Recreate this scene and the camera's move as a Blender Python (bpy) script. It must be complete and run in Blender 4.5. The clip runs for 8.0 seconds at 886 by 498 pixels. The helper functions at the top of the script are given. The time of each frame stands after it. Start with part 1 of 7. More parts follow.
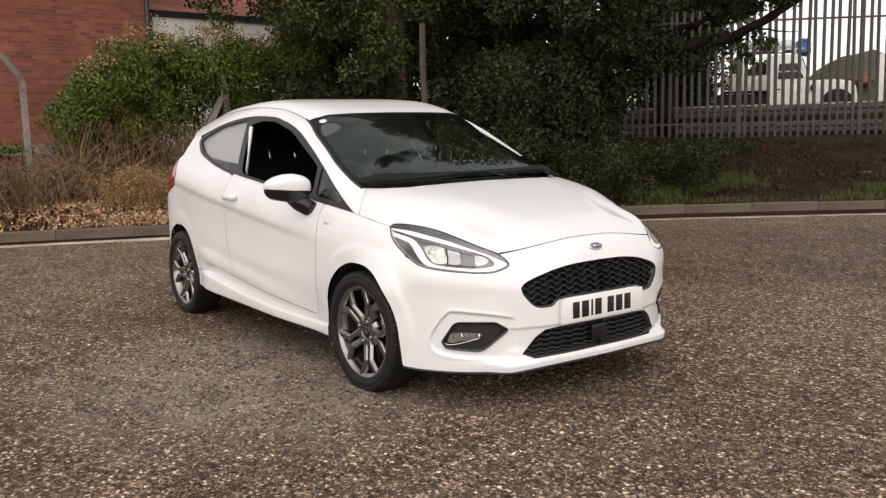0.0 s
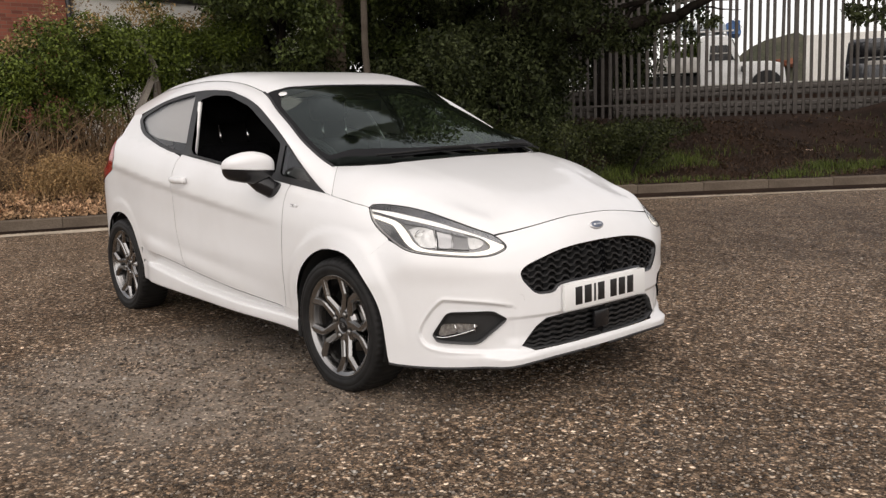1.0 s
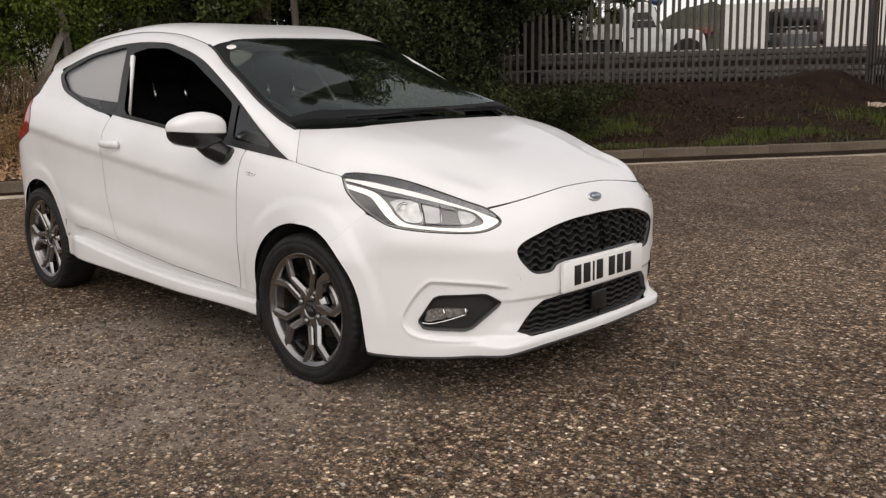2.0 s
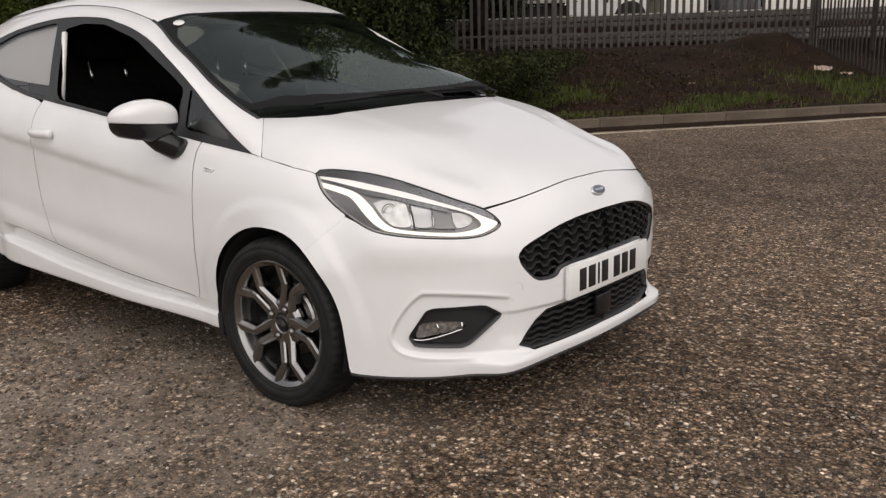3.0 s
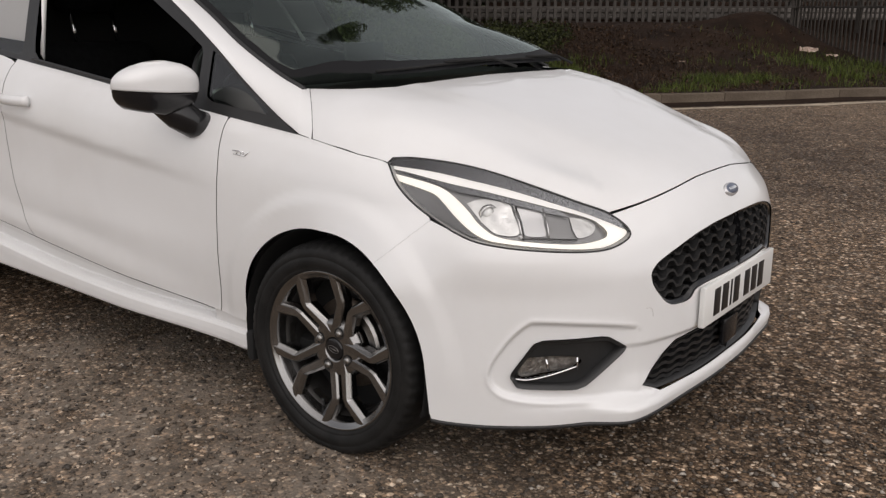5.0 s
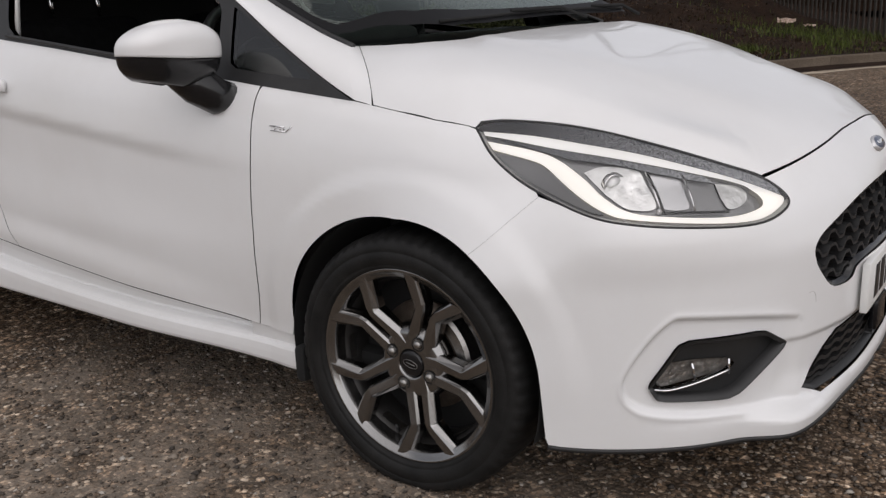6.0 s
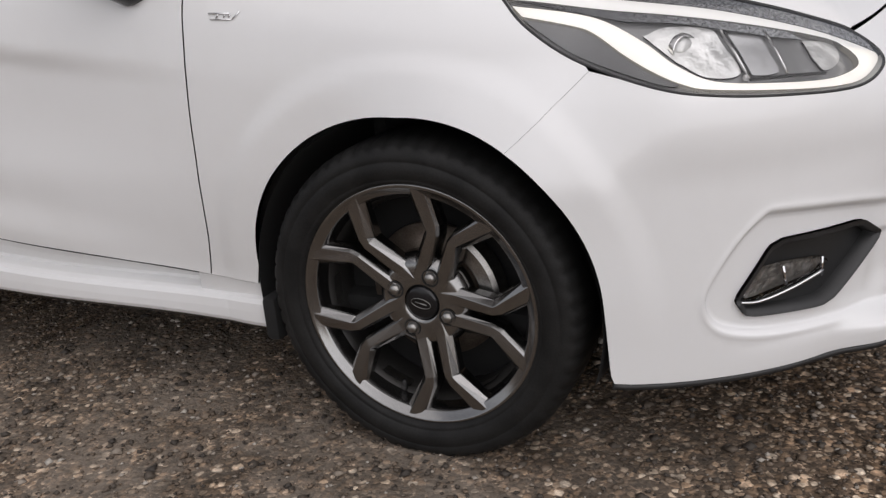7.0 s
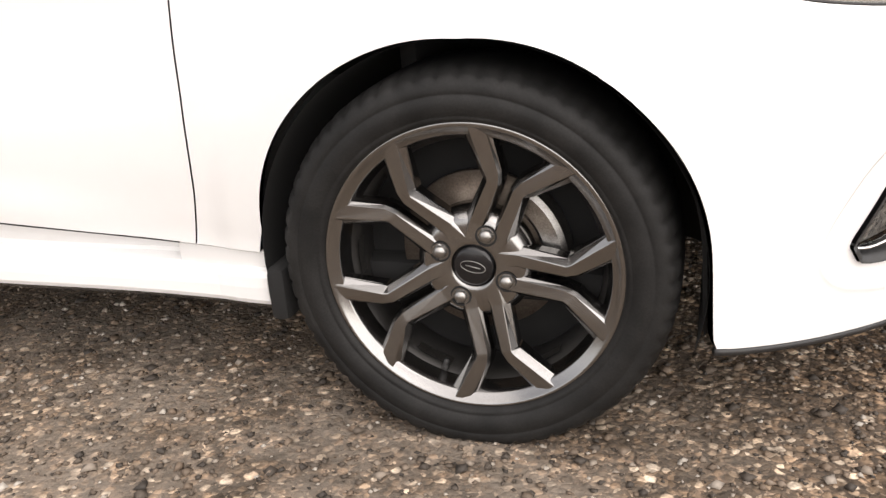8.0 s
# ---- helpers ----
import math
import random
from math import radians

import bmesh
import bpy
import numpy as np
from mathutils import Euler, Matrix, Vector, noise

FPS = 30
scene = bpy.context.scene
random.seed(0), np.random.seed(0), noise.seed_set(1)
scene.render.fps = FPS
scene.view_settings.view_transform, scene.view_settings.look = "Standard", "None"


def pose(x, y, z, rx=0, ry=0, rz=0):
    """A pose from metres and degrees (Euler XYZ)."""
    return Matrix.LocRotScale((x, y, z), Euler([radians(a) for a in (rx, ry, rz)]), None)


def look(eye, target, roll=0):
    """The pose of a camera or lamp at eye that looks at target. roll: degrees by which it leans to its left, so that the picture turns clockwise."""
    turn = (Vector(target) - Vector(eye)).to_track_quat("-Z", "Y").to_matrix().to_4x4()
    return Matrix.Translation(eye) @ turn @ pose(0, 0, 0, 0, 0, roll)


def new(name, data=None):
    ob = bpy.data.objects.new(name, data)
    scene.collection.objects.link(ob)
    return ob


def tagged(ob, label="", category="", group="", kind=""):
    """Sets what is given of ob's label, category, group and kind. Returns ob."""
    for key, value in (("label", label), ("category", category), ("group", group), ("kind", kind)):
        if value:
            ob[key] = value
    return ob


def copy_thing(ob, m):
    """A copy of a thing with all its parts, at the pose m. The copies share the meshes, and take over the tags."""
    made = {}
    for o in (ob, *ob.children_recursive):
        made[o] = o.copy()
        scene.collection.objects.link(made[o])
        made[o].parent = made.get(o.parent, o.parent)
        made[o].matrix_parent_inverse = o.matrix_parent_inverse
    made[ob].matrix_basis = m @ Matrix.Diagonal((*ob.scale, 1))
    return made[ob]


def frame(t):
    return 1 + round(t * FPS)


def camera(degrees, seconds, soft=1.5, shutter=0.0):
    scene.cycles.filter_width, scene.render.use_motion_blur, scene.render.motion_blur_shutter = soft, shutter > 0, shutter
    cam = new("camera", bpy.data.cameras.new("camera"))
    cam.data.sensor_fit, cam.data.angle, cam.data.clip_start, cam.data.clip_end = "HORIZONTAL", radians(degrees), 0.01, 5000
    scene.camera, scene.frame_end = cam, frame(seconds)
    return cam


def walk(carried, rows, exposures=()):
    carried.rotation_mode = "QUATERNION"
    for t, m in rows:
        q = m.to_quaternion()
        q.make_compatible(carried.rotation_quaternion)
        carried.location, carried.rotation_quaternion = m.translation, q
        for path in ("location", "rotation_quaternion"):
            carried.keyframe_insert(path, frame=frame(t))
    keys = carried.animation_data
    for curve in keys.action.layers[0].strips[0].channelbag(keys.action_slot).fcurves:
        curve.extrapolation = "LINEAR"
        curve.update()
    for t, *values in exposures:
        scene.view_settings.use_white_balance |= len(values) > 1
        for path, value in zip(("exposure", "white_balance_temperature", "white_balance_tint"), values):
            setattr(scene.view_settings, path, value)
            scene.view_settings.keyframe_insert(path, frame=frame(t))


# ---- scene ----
# Camera
cam = camera(52.9, 8.0, soft=1.35)
PATH = [
    (0, (3.682, -2.945, 1.251), (2.068, -1.795, 0.984), -1.4),
    (0.5, (3.451, -2.94, 1.216), (1.889, -1.722, 0.937), -1.7),
    (1, (3.211, -2.889, 1.184), (1.693, -1.622, 0.883), -2.0),
    (1.5, (2.975, -2.848, 1.154), (1.514, -1.524, 0.821), -1.6),
    (1.7, (2.873, -2.837, 1.152), (1.443, -1.483, 0.801), -1.4),
    (2.8, (2.42, -2.667, 1.214), (1.126, -1.211, 0.761), -1.6),
    (3, (2.347, -2.633, 1.221), (1.068, -1.166, 0.76), -1.7),
    (3.5, (2.148, -2.578, 1.233), (0.924, -1.069, 0.758), -1.5),
    (4, (1.97, -2.545, 1.233), (0.792, -1.003, 0.749), -1.2),
    (4.5, (1.816, -2.476, 1.205), (0.647, -0.933, 0.705), -0.9),
    (5, (1.636, -2.4, 1.178), (0.444, -0.881, 0.658), -0.0),
    (5.2, (1.56, -2.373, 1.166), (0.349, -0.87, 0.64), -0.0),
    (6.3, (1.007, -2.171, 1.014), (-0.066, -0.578, 0.457), -4.2),
    (6.5, (0.935, -2.138, 0.994), (-0.082, -0.521, 0.402), -5.0),
    (7, (0.722, -2.058, 0.89), (-0.163, -0.391, 0.229), -5.0),
    (7.5, (0.533, -2.007, 0.828), (-0.223, -0.311, 0.084), -5.1),
    (8, (0.36, -1.955, 0.801), (-0.253, -0.203, 0.057), -4.2),
]
EXPOSURE = [(0.0, 0.30, 6900, 14), (1.7, 0.04, 6850, 14), (3.5, -0.08, 6800, 14), (5.0, -0.18, 6750, 14), (6.5, -0.35, 6420, 14), (7.0, -0.20, 6450, 14), (7.5, 0.72, 6600, 14), (8.0, 1.00, 6900, 14)]
walk(cam, [(t, look(eye, target, roll)) for t, eye, target, roll in PATH], EXPOSURE)

# World: an even, overcast sky with a weak, wide sun
world = bpy.data.worlds.new("overcast_sky")
scene.world = world
world.use_nodes = True
wt = world.node_tree
sky = wt.nodes.new("ShaderNodeTexSky")
sky.sky_type, sky.sun_disc = "NISHITA", False
sky.sun_elevation, sky.sun_rotation = radians(50), radians(130)
sky.air_density, sky.dust_density, sky.ozone_density = 1.0, 1.0, 1.0
pale = wt.nodes.new("ShaderNodeHueSaturation")
pale.inputs["Saturation"].default_value = 0.18
wt.links.new(sky.outputs[0], pale.inputs["Color"])
wt.links.new(pale.outputs[0], wt.nodes["Background"].inputs["Color"])
wt.nodes["Background"].inputs["Strength"].default_value = 0.16

sun = new("sun", bpy.data.lights.new("sun", "SUN"))
sun.data.energy, sun.data.angle, sun.data.color = 1.5, radians(120), (1.0, 0.95, 0.88)
sun.matrix_world = look((6, -5, 11), (0, 0, 0))

# Materials
def shader(name, colour=(0.5, 0.5, 0.5), rough=0.5, metal=0.0, coat=0.0, spec=0.5):
    m = bpy.data.materials.new(name)
    m.use_nodes = True
    b = m.node_tree.nodes["Principled BSDF"]
    b.inputs["Base Color"].default_value = (*colour, 1)
    b.inputs["Roughness"].default_value = rough
    b.inputs["Metallic"].default_value = metal
    b.inputs["Coat Weight"].default_value = coat
    b.inputs["Coat Roughness"].default_value = 0.04
    b.inputs["Specular IOR Level"].default_value = spec
    return m


def node(m, kind, **inputs):
    n = m.node_tree.nodes.new(kind)
    for k, v in inputs.items():
        n.inputs[k.replace("_", " ")].default_value = v
    return n


def link(m, a, b):
    m.node_tree.links.new(a, b)


def coords(m, scale=(1, 1, 1)):
    """Object-space coordinates, in metres."""
    tex = m.node_tree.nodes.new("ShaderNodeTexCoord")
    mp = node(m, "ShaderNodeMapping", Scale=scale)
    link(m, tex.outputs["Object"], mp.inputs["Vector"])
    return mp.outputs["Vector"]


def ramp(m, source, stops):
    r = m.node_tree.nodes.new("ShaderNodeValToRGB")
    e = r.color_ramp.elements
    while len(e) < len(stops):
        e.new(0.5)
    for el, (p, c) in zip(e, stops):
        el.position, el.color = p, (*c, 1)
    link(m, source, r.inputs["Fac"])
    return r.outputs["Color"]


def noise_of(m, vec, scale, detail=4.0, rough=0.6):
    n = node(m, "ShaderNodeTexNoise", Scale=scale, Detail=detail, Roughness=rough)
    link(m, vec, n.inputs["Vector"])
    return n.outputs["Fac"]


def blend(m, a, b, fac, mode="MIX"):
    n = m.node_tree.nodes.new("ShaderNodeMix")
    n.data_type, n.blend_type = "RGBA", mode
    for v, socket in ((fac, n.inputs[0]), (a, n.inputs[6]), (b, n.inputs[7])):
        if isinstance(v, (int, float)):
            socket.default_value = v
        elif isinstance(v, tuple):
            socket.default_value = (*v, 1)
        else:
            link(m, v, socket)
    return n.outputs[2]


def relief(m, height, strength=0.3, depth=0.01):
    b = node(m, "ShaderNodeBump", Strength=strength, Distance=depth)
    link(m, height, b.inputs["Height"])
    link(m, b.outputs["Normal"], m.node_tree.nodes["Principled BSDF"].inputs["Normal"])


def base(m, colour):
    link(m, colour, m.node_tree.nodes["Principled BSDF"].inputs["Base Color"])


def gloss(m, value):
    link(m, value, m.node_tree.nodes["Principled BSDF"].inputs["Roughness"])


def weathered(name, dark, light, scale=6.0, rough=0.8, bump=0.3, depth=0.01, fine=60.0):
    """A rough surface with stains and grain at two scales."""
    m = shader(name, light, rough, spec=0.12 if rough >= 0.8 else 0.5)
    v = coords(m)
    big, small = noise_of(m, v, scale), noise_of(m, v, fine, 3.0)
    c = ramp(m, big, [(0.3, dark), (0.7, light)])
    g = ramp(m, small, [(0.3, (0.7, 0.7, 0.7)), (0.7, (1.15, 1.15, 1.15))])
    base(m, blend(m, c, g, 1.0, "MULTIPLY"))
    relief(m, small, bump, depth)
    return m


def leafy(name, dark, light):
    """Leaves: each clump and leaf a little different."""
    m = shader(name, light, 0.55, spec=0.22)
    geo = m.node_tree.nodes.new("ShaderNodeNewGeometry")
    c = ramp(m, geo.outputs["Random Per Island"], [(0.0, dark), (0.6, light), (1.0, tuple(1.35 * v for v in light))])
    n = noise_of(m, coords(m), 1.3)
    t = ramp(m, n, [(0.3, (0.65, 0.7, 0.6)), (0.7, (1.1, 1.1, 1.0))])
    base(m, blend(m, c, t, 1.0, "MULTIPLY"))
    return m


# Car paint: white with a clear coat, a little dust low down in patches
PAINT = shader("white_paint", (0.80, 0.80, 0.80), 0.32, coat=0.6)
_v = coords(PAINT)
_d = noise_of(PAINT, _v, 2.3, 6.0)
base(PAINT, ramp(PAINT, _d, [(0.25, (0.735, 0.73, 0.722)), (0.6, (0.785, 0.785, 0.785))]))
BLACK_GLOSS = shader("gloss_black", (0.009, 0.009, 0.010), 0.22, coat=0.25, spec=0.35)
BAND = shader("black_ceramic_print", (0.009, 0.009, 0.010), 0.55, spec=0.15)
BLACK_TRIM = weathered("satin_black_plastic", (0.014, 0.014, 0.014), (0.026, 0.026, 0.027), 9, 0.45, 0.12, 0.001, 700)
LINER = shader("black_liner", (0.008, 0.008, 0.008), 0.9)
RUBBER = weathered("tyre_rubber", (0.009, 0.009, 0.009), (0.021, 0.0205, 0.020), 14, 0.55, 0.2, 0.001, 300)
RUBBER.node_tree.nodes["Principled BSDF"].inputs["Specular IOR Level"].default_value = 0.2
RIM = shader("rock_metallic_alloy", (0.11, 0.106, 0.102), 0.22, 1.0, coat=0.3)
_n = noise_of(RIM, coords(RIM), 900.0, 2.0)
base(RIM, ramp(RIM, _n, [(0.35, (0.23, 0.226, 0.223)), (0.65, (0.31, 0.305, 0.30))]))
# the rim's inner side in a darker copy: shade put into its colour
BARREL = shader("dark_barrel", (0.05, 0.048, 0.046), 0.35, 0.5)
STEEL = weathered("brushed_steel", (0.30, 0.29, 0.28), (0.46, 0.45, 0.43), 30, 0.35, 0.15, 0.001, 400)
STEEL.node_tree.nodes["Principled BSDF"].inputs["Metallic"].default_value = 1.0
BARRIER = weathered("dusty_barrier_steel", (0.105, 0.092, 0.080), (0.19, 0.172, 0.155), 2, 0.6, 0.1, 0.002, 60)
DISC = weathered("brake_disc_steel", (0.13, 0.10, 0.08), (0.24, 0.20, 0.165), 25, 0.5, 0.2, 0.001, 300)
DISC.node_tree.nodes["Principled BSDF"].inputs["Metallic"].default_value = 0.8
CHROME = shader("chrome", (0.75, 0.75, 0.76), 0.08, 1.0)
SILVER = shader("satin_silver", (0.62, 0.62, 0.63), 0.25, 0.5)
DRL = shader("white_light_guide", (0.86, 0.86, 0.84), 0.25, coat=0.6)
DRL.node_tree.nodes["Principled BSDF"].inputs["Emission Color"].default_value = (1.0, 0.93, 0.80, 1)
DRL.node_tree.nodes["Principled BSDF"].inputs["Emission Strength"].default_value = 0.4
LAMP_GREY = shader("lamp_bezel_silver", (0.84, 0.84, 0.83), 0.3, 0.0, coat=0.3)
# faint glow added to the upper strip in place of its bright reflection
GUIDE = shader("white_upper_guide", (0.90, 0.90, 0.89), 0.2, coat=0.6)
GUIDE.node_tree.nodes["Principled BSDF"].inputs["Emission Color"].default_value = (1.0, 0.96, 0.90, 1)
GUIDE.node_tree.nodes["Principled BSDF"].inputs["Emission Strength"].default_value = 0.22
SMOKE = shader("smoky_lamp_housing", (0.24, 0.24, 0.245), 0.18, 0.1, coat=0.6)
PROJECTOR = shader("projector_glass", (0.66, 0.66, 0.65), 0.06, 0.3, coat=1.0)
CORNER = shader("lamp_corner_grey", (0.12, 0.12, 0.125), 0.2, 0.1, coat=0.5)
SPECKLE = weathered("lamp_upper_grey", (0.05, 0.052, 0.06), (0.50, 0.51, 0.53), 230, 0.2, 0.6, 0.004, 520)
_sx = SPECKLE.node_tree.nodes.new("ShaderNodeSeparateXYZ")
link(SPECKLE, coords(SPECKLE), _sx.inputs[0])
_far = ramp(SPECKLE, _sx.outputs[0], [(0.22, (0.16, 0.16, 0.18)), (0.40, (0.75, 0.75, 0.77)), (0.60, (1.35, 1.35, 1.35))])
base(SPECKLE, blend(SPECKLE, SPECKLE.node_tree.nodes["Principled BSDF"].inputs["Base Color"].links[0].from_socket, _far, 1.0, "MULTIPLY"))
BLANK = shader("pale_grey_board", (0.56, 0.55, 0.54), 0.6)
REFLECTOR = weathered("lamp_reflector", (0.74, 0.74, 0.74), (0.92, 0.92, 0.91), 22, 0.12, 0.35, 0.012, 26)
REFLECTOR.node_tree.nodes["Principled BSDF"].inputs["Metallic"].default_value = 0.35
RED = shader("red_lamp", (0.35, 0.012, 0.012), 0.15, coat=0.8)
BLUE = shader("slate_blue_enamel", (0.10, 0.12, 0.17), 0.3, coat=0.3)
WHITE = shader("white_plate", (0.80, 0.80, 0.78), 0.35, coat=0.3)
INK = shader("black_ink", (0.012, 0.012, 0.012), 0.4)
FABRIC = weathered("charcoal_fabric", (0.004, 0.004, 0.0045), (0.009, 0.009, 0.010), 40, 0.95, 0.3, 0.002, 500)
DASH = weathered("soft_black_dashboard", (0.018, 0.018, 0.019), (0.028, 0.028, 0.029), 20, 0.75, 0.2, 0.001, 600)


def glass(name, tint, rough=0.0, ior=1.52, shine_tint=(1, 1, 1), film=0.0):
    """Thin tinted pane: clear view through it and a real reflection on it."""
    m = bpy.data.materials.new(name)
    m.use_nodes = True
    t = m.node_tree
    out = t.nodes["Material Output"]
    t.nodes.remove(t.nodes["Principled BSDF"])
    clear = t.nodes.new("ShaderNodeBsdfTransparent")
    clear.inputs["Color"].default_value = (*tint, 1)
    shine = t.nodes.new("ShaderNodeBsdfGlossy")
    shine.inputs["Roughness"].default_value = rough
    mix = t.nodes.new("ShaderNodeMixShader")
    fr = t.nodes.new("ShaderNodeFresnel")
    fr.inputs["IOR"].default_value = ior
    shine.inputs["Color"].default_value = (*shine_tint, 1)
    t.links.new(fr.outputs[0], mix.inputs[0])
    t.links.new(clear.outputs[0], mix.inputs[1])
    t.links.new(shine.outputs[0], mix.inputs[2])
    t.links.new(mix.outputs[0], out.inputs["Surface"])
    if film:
        # haze painted over the glass in faint green, stronger in patches
        veil = t.nodes.new("ShaderNodeBsdfDiffuse")
        veil.inputs["Color"].default_value = (0.26, 0.33, 0.29, 1)
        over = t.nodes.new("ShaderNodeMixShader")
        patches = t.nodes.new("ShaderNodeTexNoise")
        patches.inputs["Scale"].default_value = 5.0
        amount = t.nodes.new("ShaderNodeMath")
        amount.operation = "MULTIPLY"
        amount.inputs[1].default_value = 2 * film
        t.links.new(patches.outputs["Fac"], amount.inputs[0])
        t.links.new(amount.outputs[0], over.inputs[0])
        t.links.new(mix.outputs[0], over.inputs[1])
        t.links.new(veil.outputs[0], over.inputs[2])
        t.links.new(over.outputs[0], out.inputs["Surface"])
    return m


# reflection tinted slightly green; the painted haze lifts the dark glass
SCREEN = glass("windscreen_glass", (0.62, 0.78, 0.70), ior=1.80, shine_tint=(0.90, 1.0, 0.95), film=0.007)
QUARTER_GLASS = glass("quarter_glass", (0.40, 0.46, 0.43), ior=1.8)
FOG_GREY = weathered("fog_lamp_reflector", (0.30, 0.29, 0.28), (0.72, 0.71, 0.70), 45, 0.16, 0.6, 0.006, 80)
FOG_GREY.node_tree.nodes["Principled BSDF"].inputs["Metallic"].default_value = 0.7
PRIVACY = glass("privacy_glass", (0.10, 0.10, 0.10))
CLEAR = glass("clear_lens", (0.98, 0.98, 0.975))

# Ground: worn exposed-aggregate tarmac, brown and pebbly
TARMAC = shader("pebbly_tarmac", (0.07, 0.06, 0.05), 0.75, spec=0.06)
_v = coords(TARMAC)
_cell = node(TARMAC, "ShaderNodeTexVoronoi", Scale=64.0, Randomness=1.0)
_cell2 = node(TARMAC, "ShaderNodeTexVoronoi", Scale=165.0, Randomness=1.0)
_cell3 = node(TARMAC, "ShaderNodeTexVoronoi", Scale=36.0, Randomness=1.0)
# stones are not quite round: bend the cells a little
_bend = node(TARMAC, "ShaderNodeTexNoise", Scale=55.0, Detail=2.0)
link(TARMAC, _v, _bend.inputs["Vector"])
_vb = TARMAC.node_tree.nodes.new("ShaderNodeVectorMath")
_vb.operation = "MULTIPLY_ADD"
_vb.inputs[1].default_value = (0.012, 0.012, 0.012)
link(TARMAC, _bend.outputs["Color"], _vb.inputs[0])
link(TARMAC, _v, _vb.inputs[2])
for _c in (_cell, _cell2, _cell3):
    link(TARMAC, _vb.outputs[0], _c.inputs["Vector"])
_sep, _sep2, _sep3 = [TARMAC.node_tree.nodes.new("ShaderNodeSeparateColor") for _ in range(3)]
for _c, _q in ((_cell, _sep), (_cell2, _sep2), (_cell3, _sep3)):
    link(TARMAC, _c.outputs["Color"], _q.inputs[0])
# dark binder full of fine grit
_fines = ramp(TARMAC, _sep2.outputs[0], [(0.0, (0.030, 0.023, 0.018)), (0.55, (0.066, 0.048, 0.035)), (0.85, (0.145, 0.104, 0.075)), (1.0, (0.38, 0.30, 0.225))])
# middling stones, each its own colour, set in it
_stone = ramp(TARMAC, _sep.outputs[0], [(0.0, (0.045, 0.034, 0.026)), (0.34, (0.098, 0.070, 0.048)), (0.60, (0.168, 0.117, 0.078)), (0.78, (0.24, 0.168, 0.112)), (0.88, (0.37, 0.285, 0.208)), (0.97, (0.56, 0.475, 0.38))])
_in = ramp(TARMAC, _cell.outputs["Distance"], [(0.40, (1, 1, 1)), (0.56, (0, 0, 0))])
_c = blend(TARMAC, _fines, _stone, _in)
# now and then a larger pale one
_big = ramp(TARMAC, _sep3.outputs[1], [(0.0, (0.27, 0.185, 0.122)), (0.5, (0.40, 0.305, 0.225)), (1.0, (0.60, 0.52, 0.43))])
_where = ramp(TARMAC, _sep3.outputs[0], [(0.80, (0, 0, 0)), (0.82, (1, 1, 1))])
_in3 = ramp(TARMAC, _cell3.outputs["Distance"], [(0.30, (1, 1, 1)), (0.40, (0, 0, 0))])
_c = blend(TARMAC, _c, _big, blend(TARMAC, _where, _in3, 1.0, "MULTIPLY"))
# patches: clusters worn bare or pressed dark, broad stains
_mid = ramp(TARMAC, noise_of(TARMAC, _v, 26.0, 3.0, 0.7), [(0.34, (0.34, 0.33, 0.32)), (0.50, (0.86, 0.86, 0.86)), (0.64, (1.85, 1.80, 1.75))])
_c = blend(TARMAC, _c, _mid, 1.0, "MULTIPLY")
_broad = ramp(TARMAC, noise_of(TARMAC, _v, 5.0, 5.0, 0.7), [(0.32, (0.62, 0.61, 0.60)), (0.68, (1.36, 1.37, 1.39))])
_c = blend(TARMAC, _c, _broad, 1.0, "MULTIPLY")
_patch = ramp(TARMAC, noise_of(TARMAC, _v, 0.55, 5.0), [(0.32, (0.86, 0.83, 0.80)), (0.68, (1.40, 1.37, 1.32))])
_c = blend(TARMAC, _c, _patch, 1.0, "MULTIPLY")
_dust = ramp(TARMAC, noise_of(TARMAC, _v, 1.9, 6.0, 0.65), [(0.50, (0, 0, 0)), (0.72, (0.16, 0.16, 0.16))])
_c = blend(TARMAC, _c, (0.25, 0.20, 0.155), _dust)
# a darker stretch of surface out towards the kerb
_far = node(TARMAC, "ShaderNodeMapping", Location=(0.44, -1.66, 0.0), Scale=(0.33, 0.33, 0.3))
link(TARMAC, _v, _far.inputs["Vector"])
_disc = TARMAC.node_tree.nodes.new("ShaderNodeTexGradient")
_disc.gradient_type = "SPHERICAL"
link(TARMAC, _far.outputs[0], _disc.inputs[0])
_dark_stretch = blend(TARMAC, ramp(TARMAC, _disc.outputs["Fac"], [(0.0, (0, 0, 0)), (0.42, (1, 1, 1))]), ramp(TARMAC, noise_of(TARMAC, _v, 1.3, 6.0, 0.7), [(0.36, (0.35, 0.35, 0.35)), (0.60, (1.0, 1.0, 1.0))]), 1.0, "MULTIPLY")
_c = blend(TARMAC, _c, blend(TARMAC, _c, (0.60, 0.60, 0.62), 1.0, "MULTIPLY"), _dark_stretch)
# a paler spot painted in by the front wheel, to lift its brightness
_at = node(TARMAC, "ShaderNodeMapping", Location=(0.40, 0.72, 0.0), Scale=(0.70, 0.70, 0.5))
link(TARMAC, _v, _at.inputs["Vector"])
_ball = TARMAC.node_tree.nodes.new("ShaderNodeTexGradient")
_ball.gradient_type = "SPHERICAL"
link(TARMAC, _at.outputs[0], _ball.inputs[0])
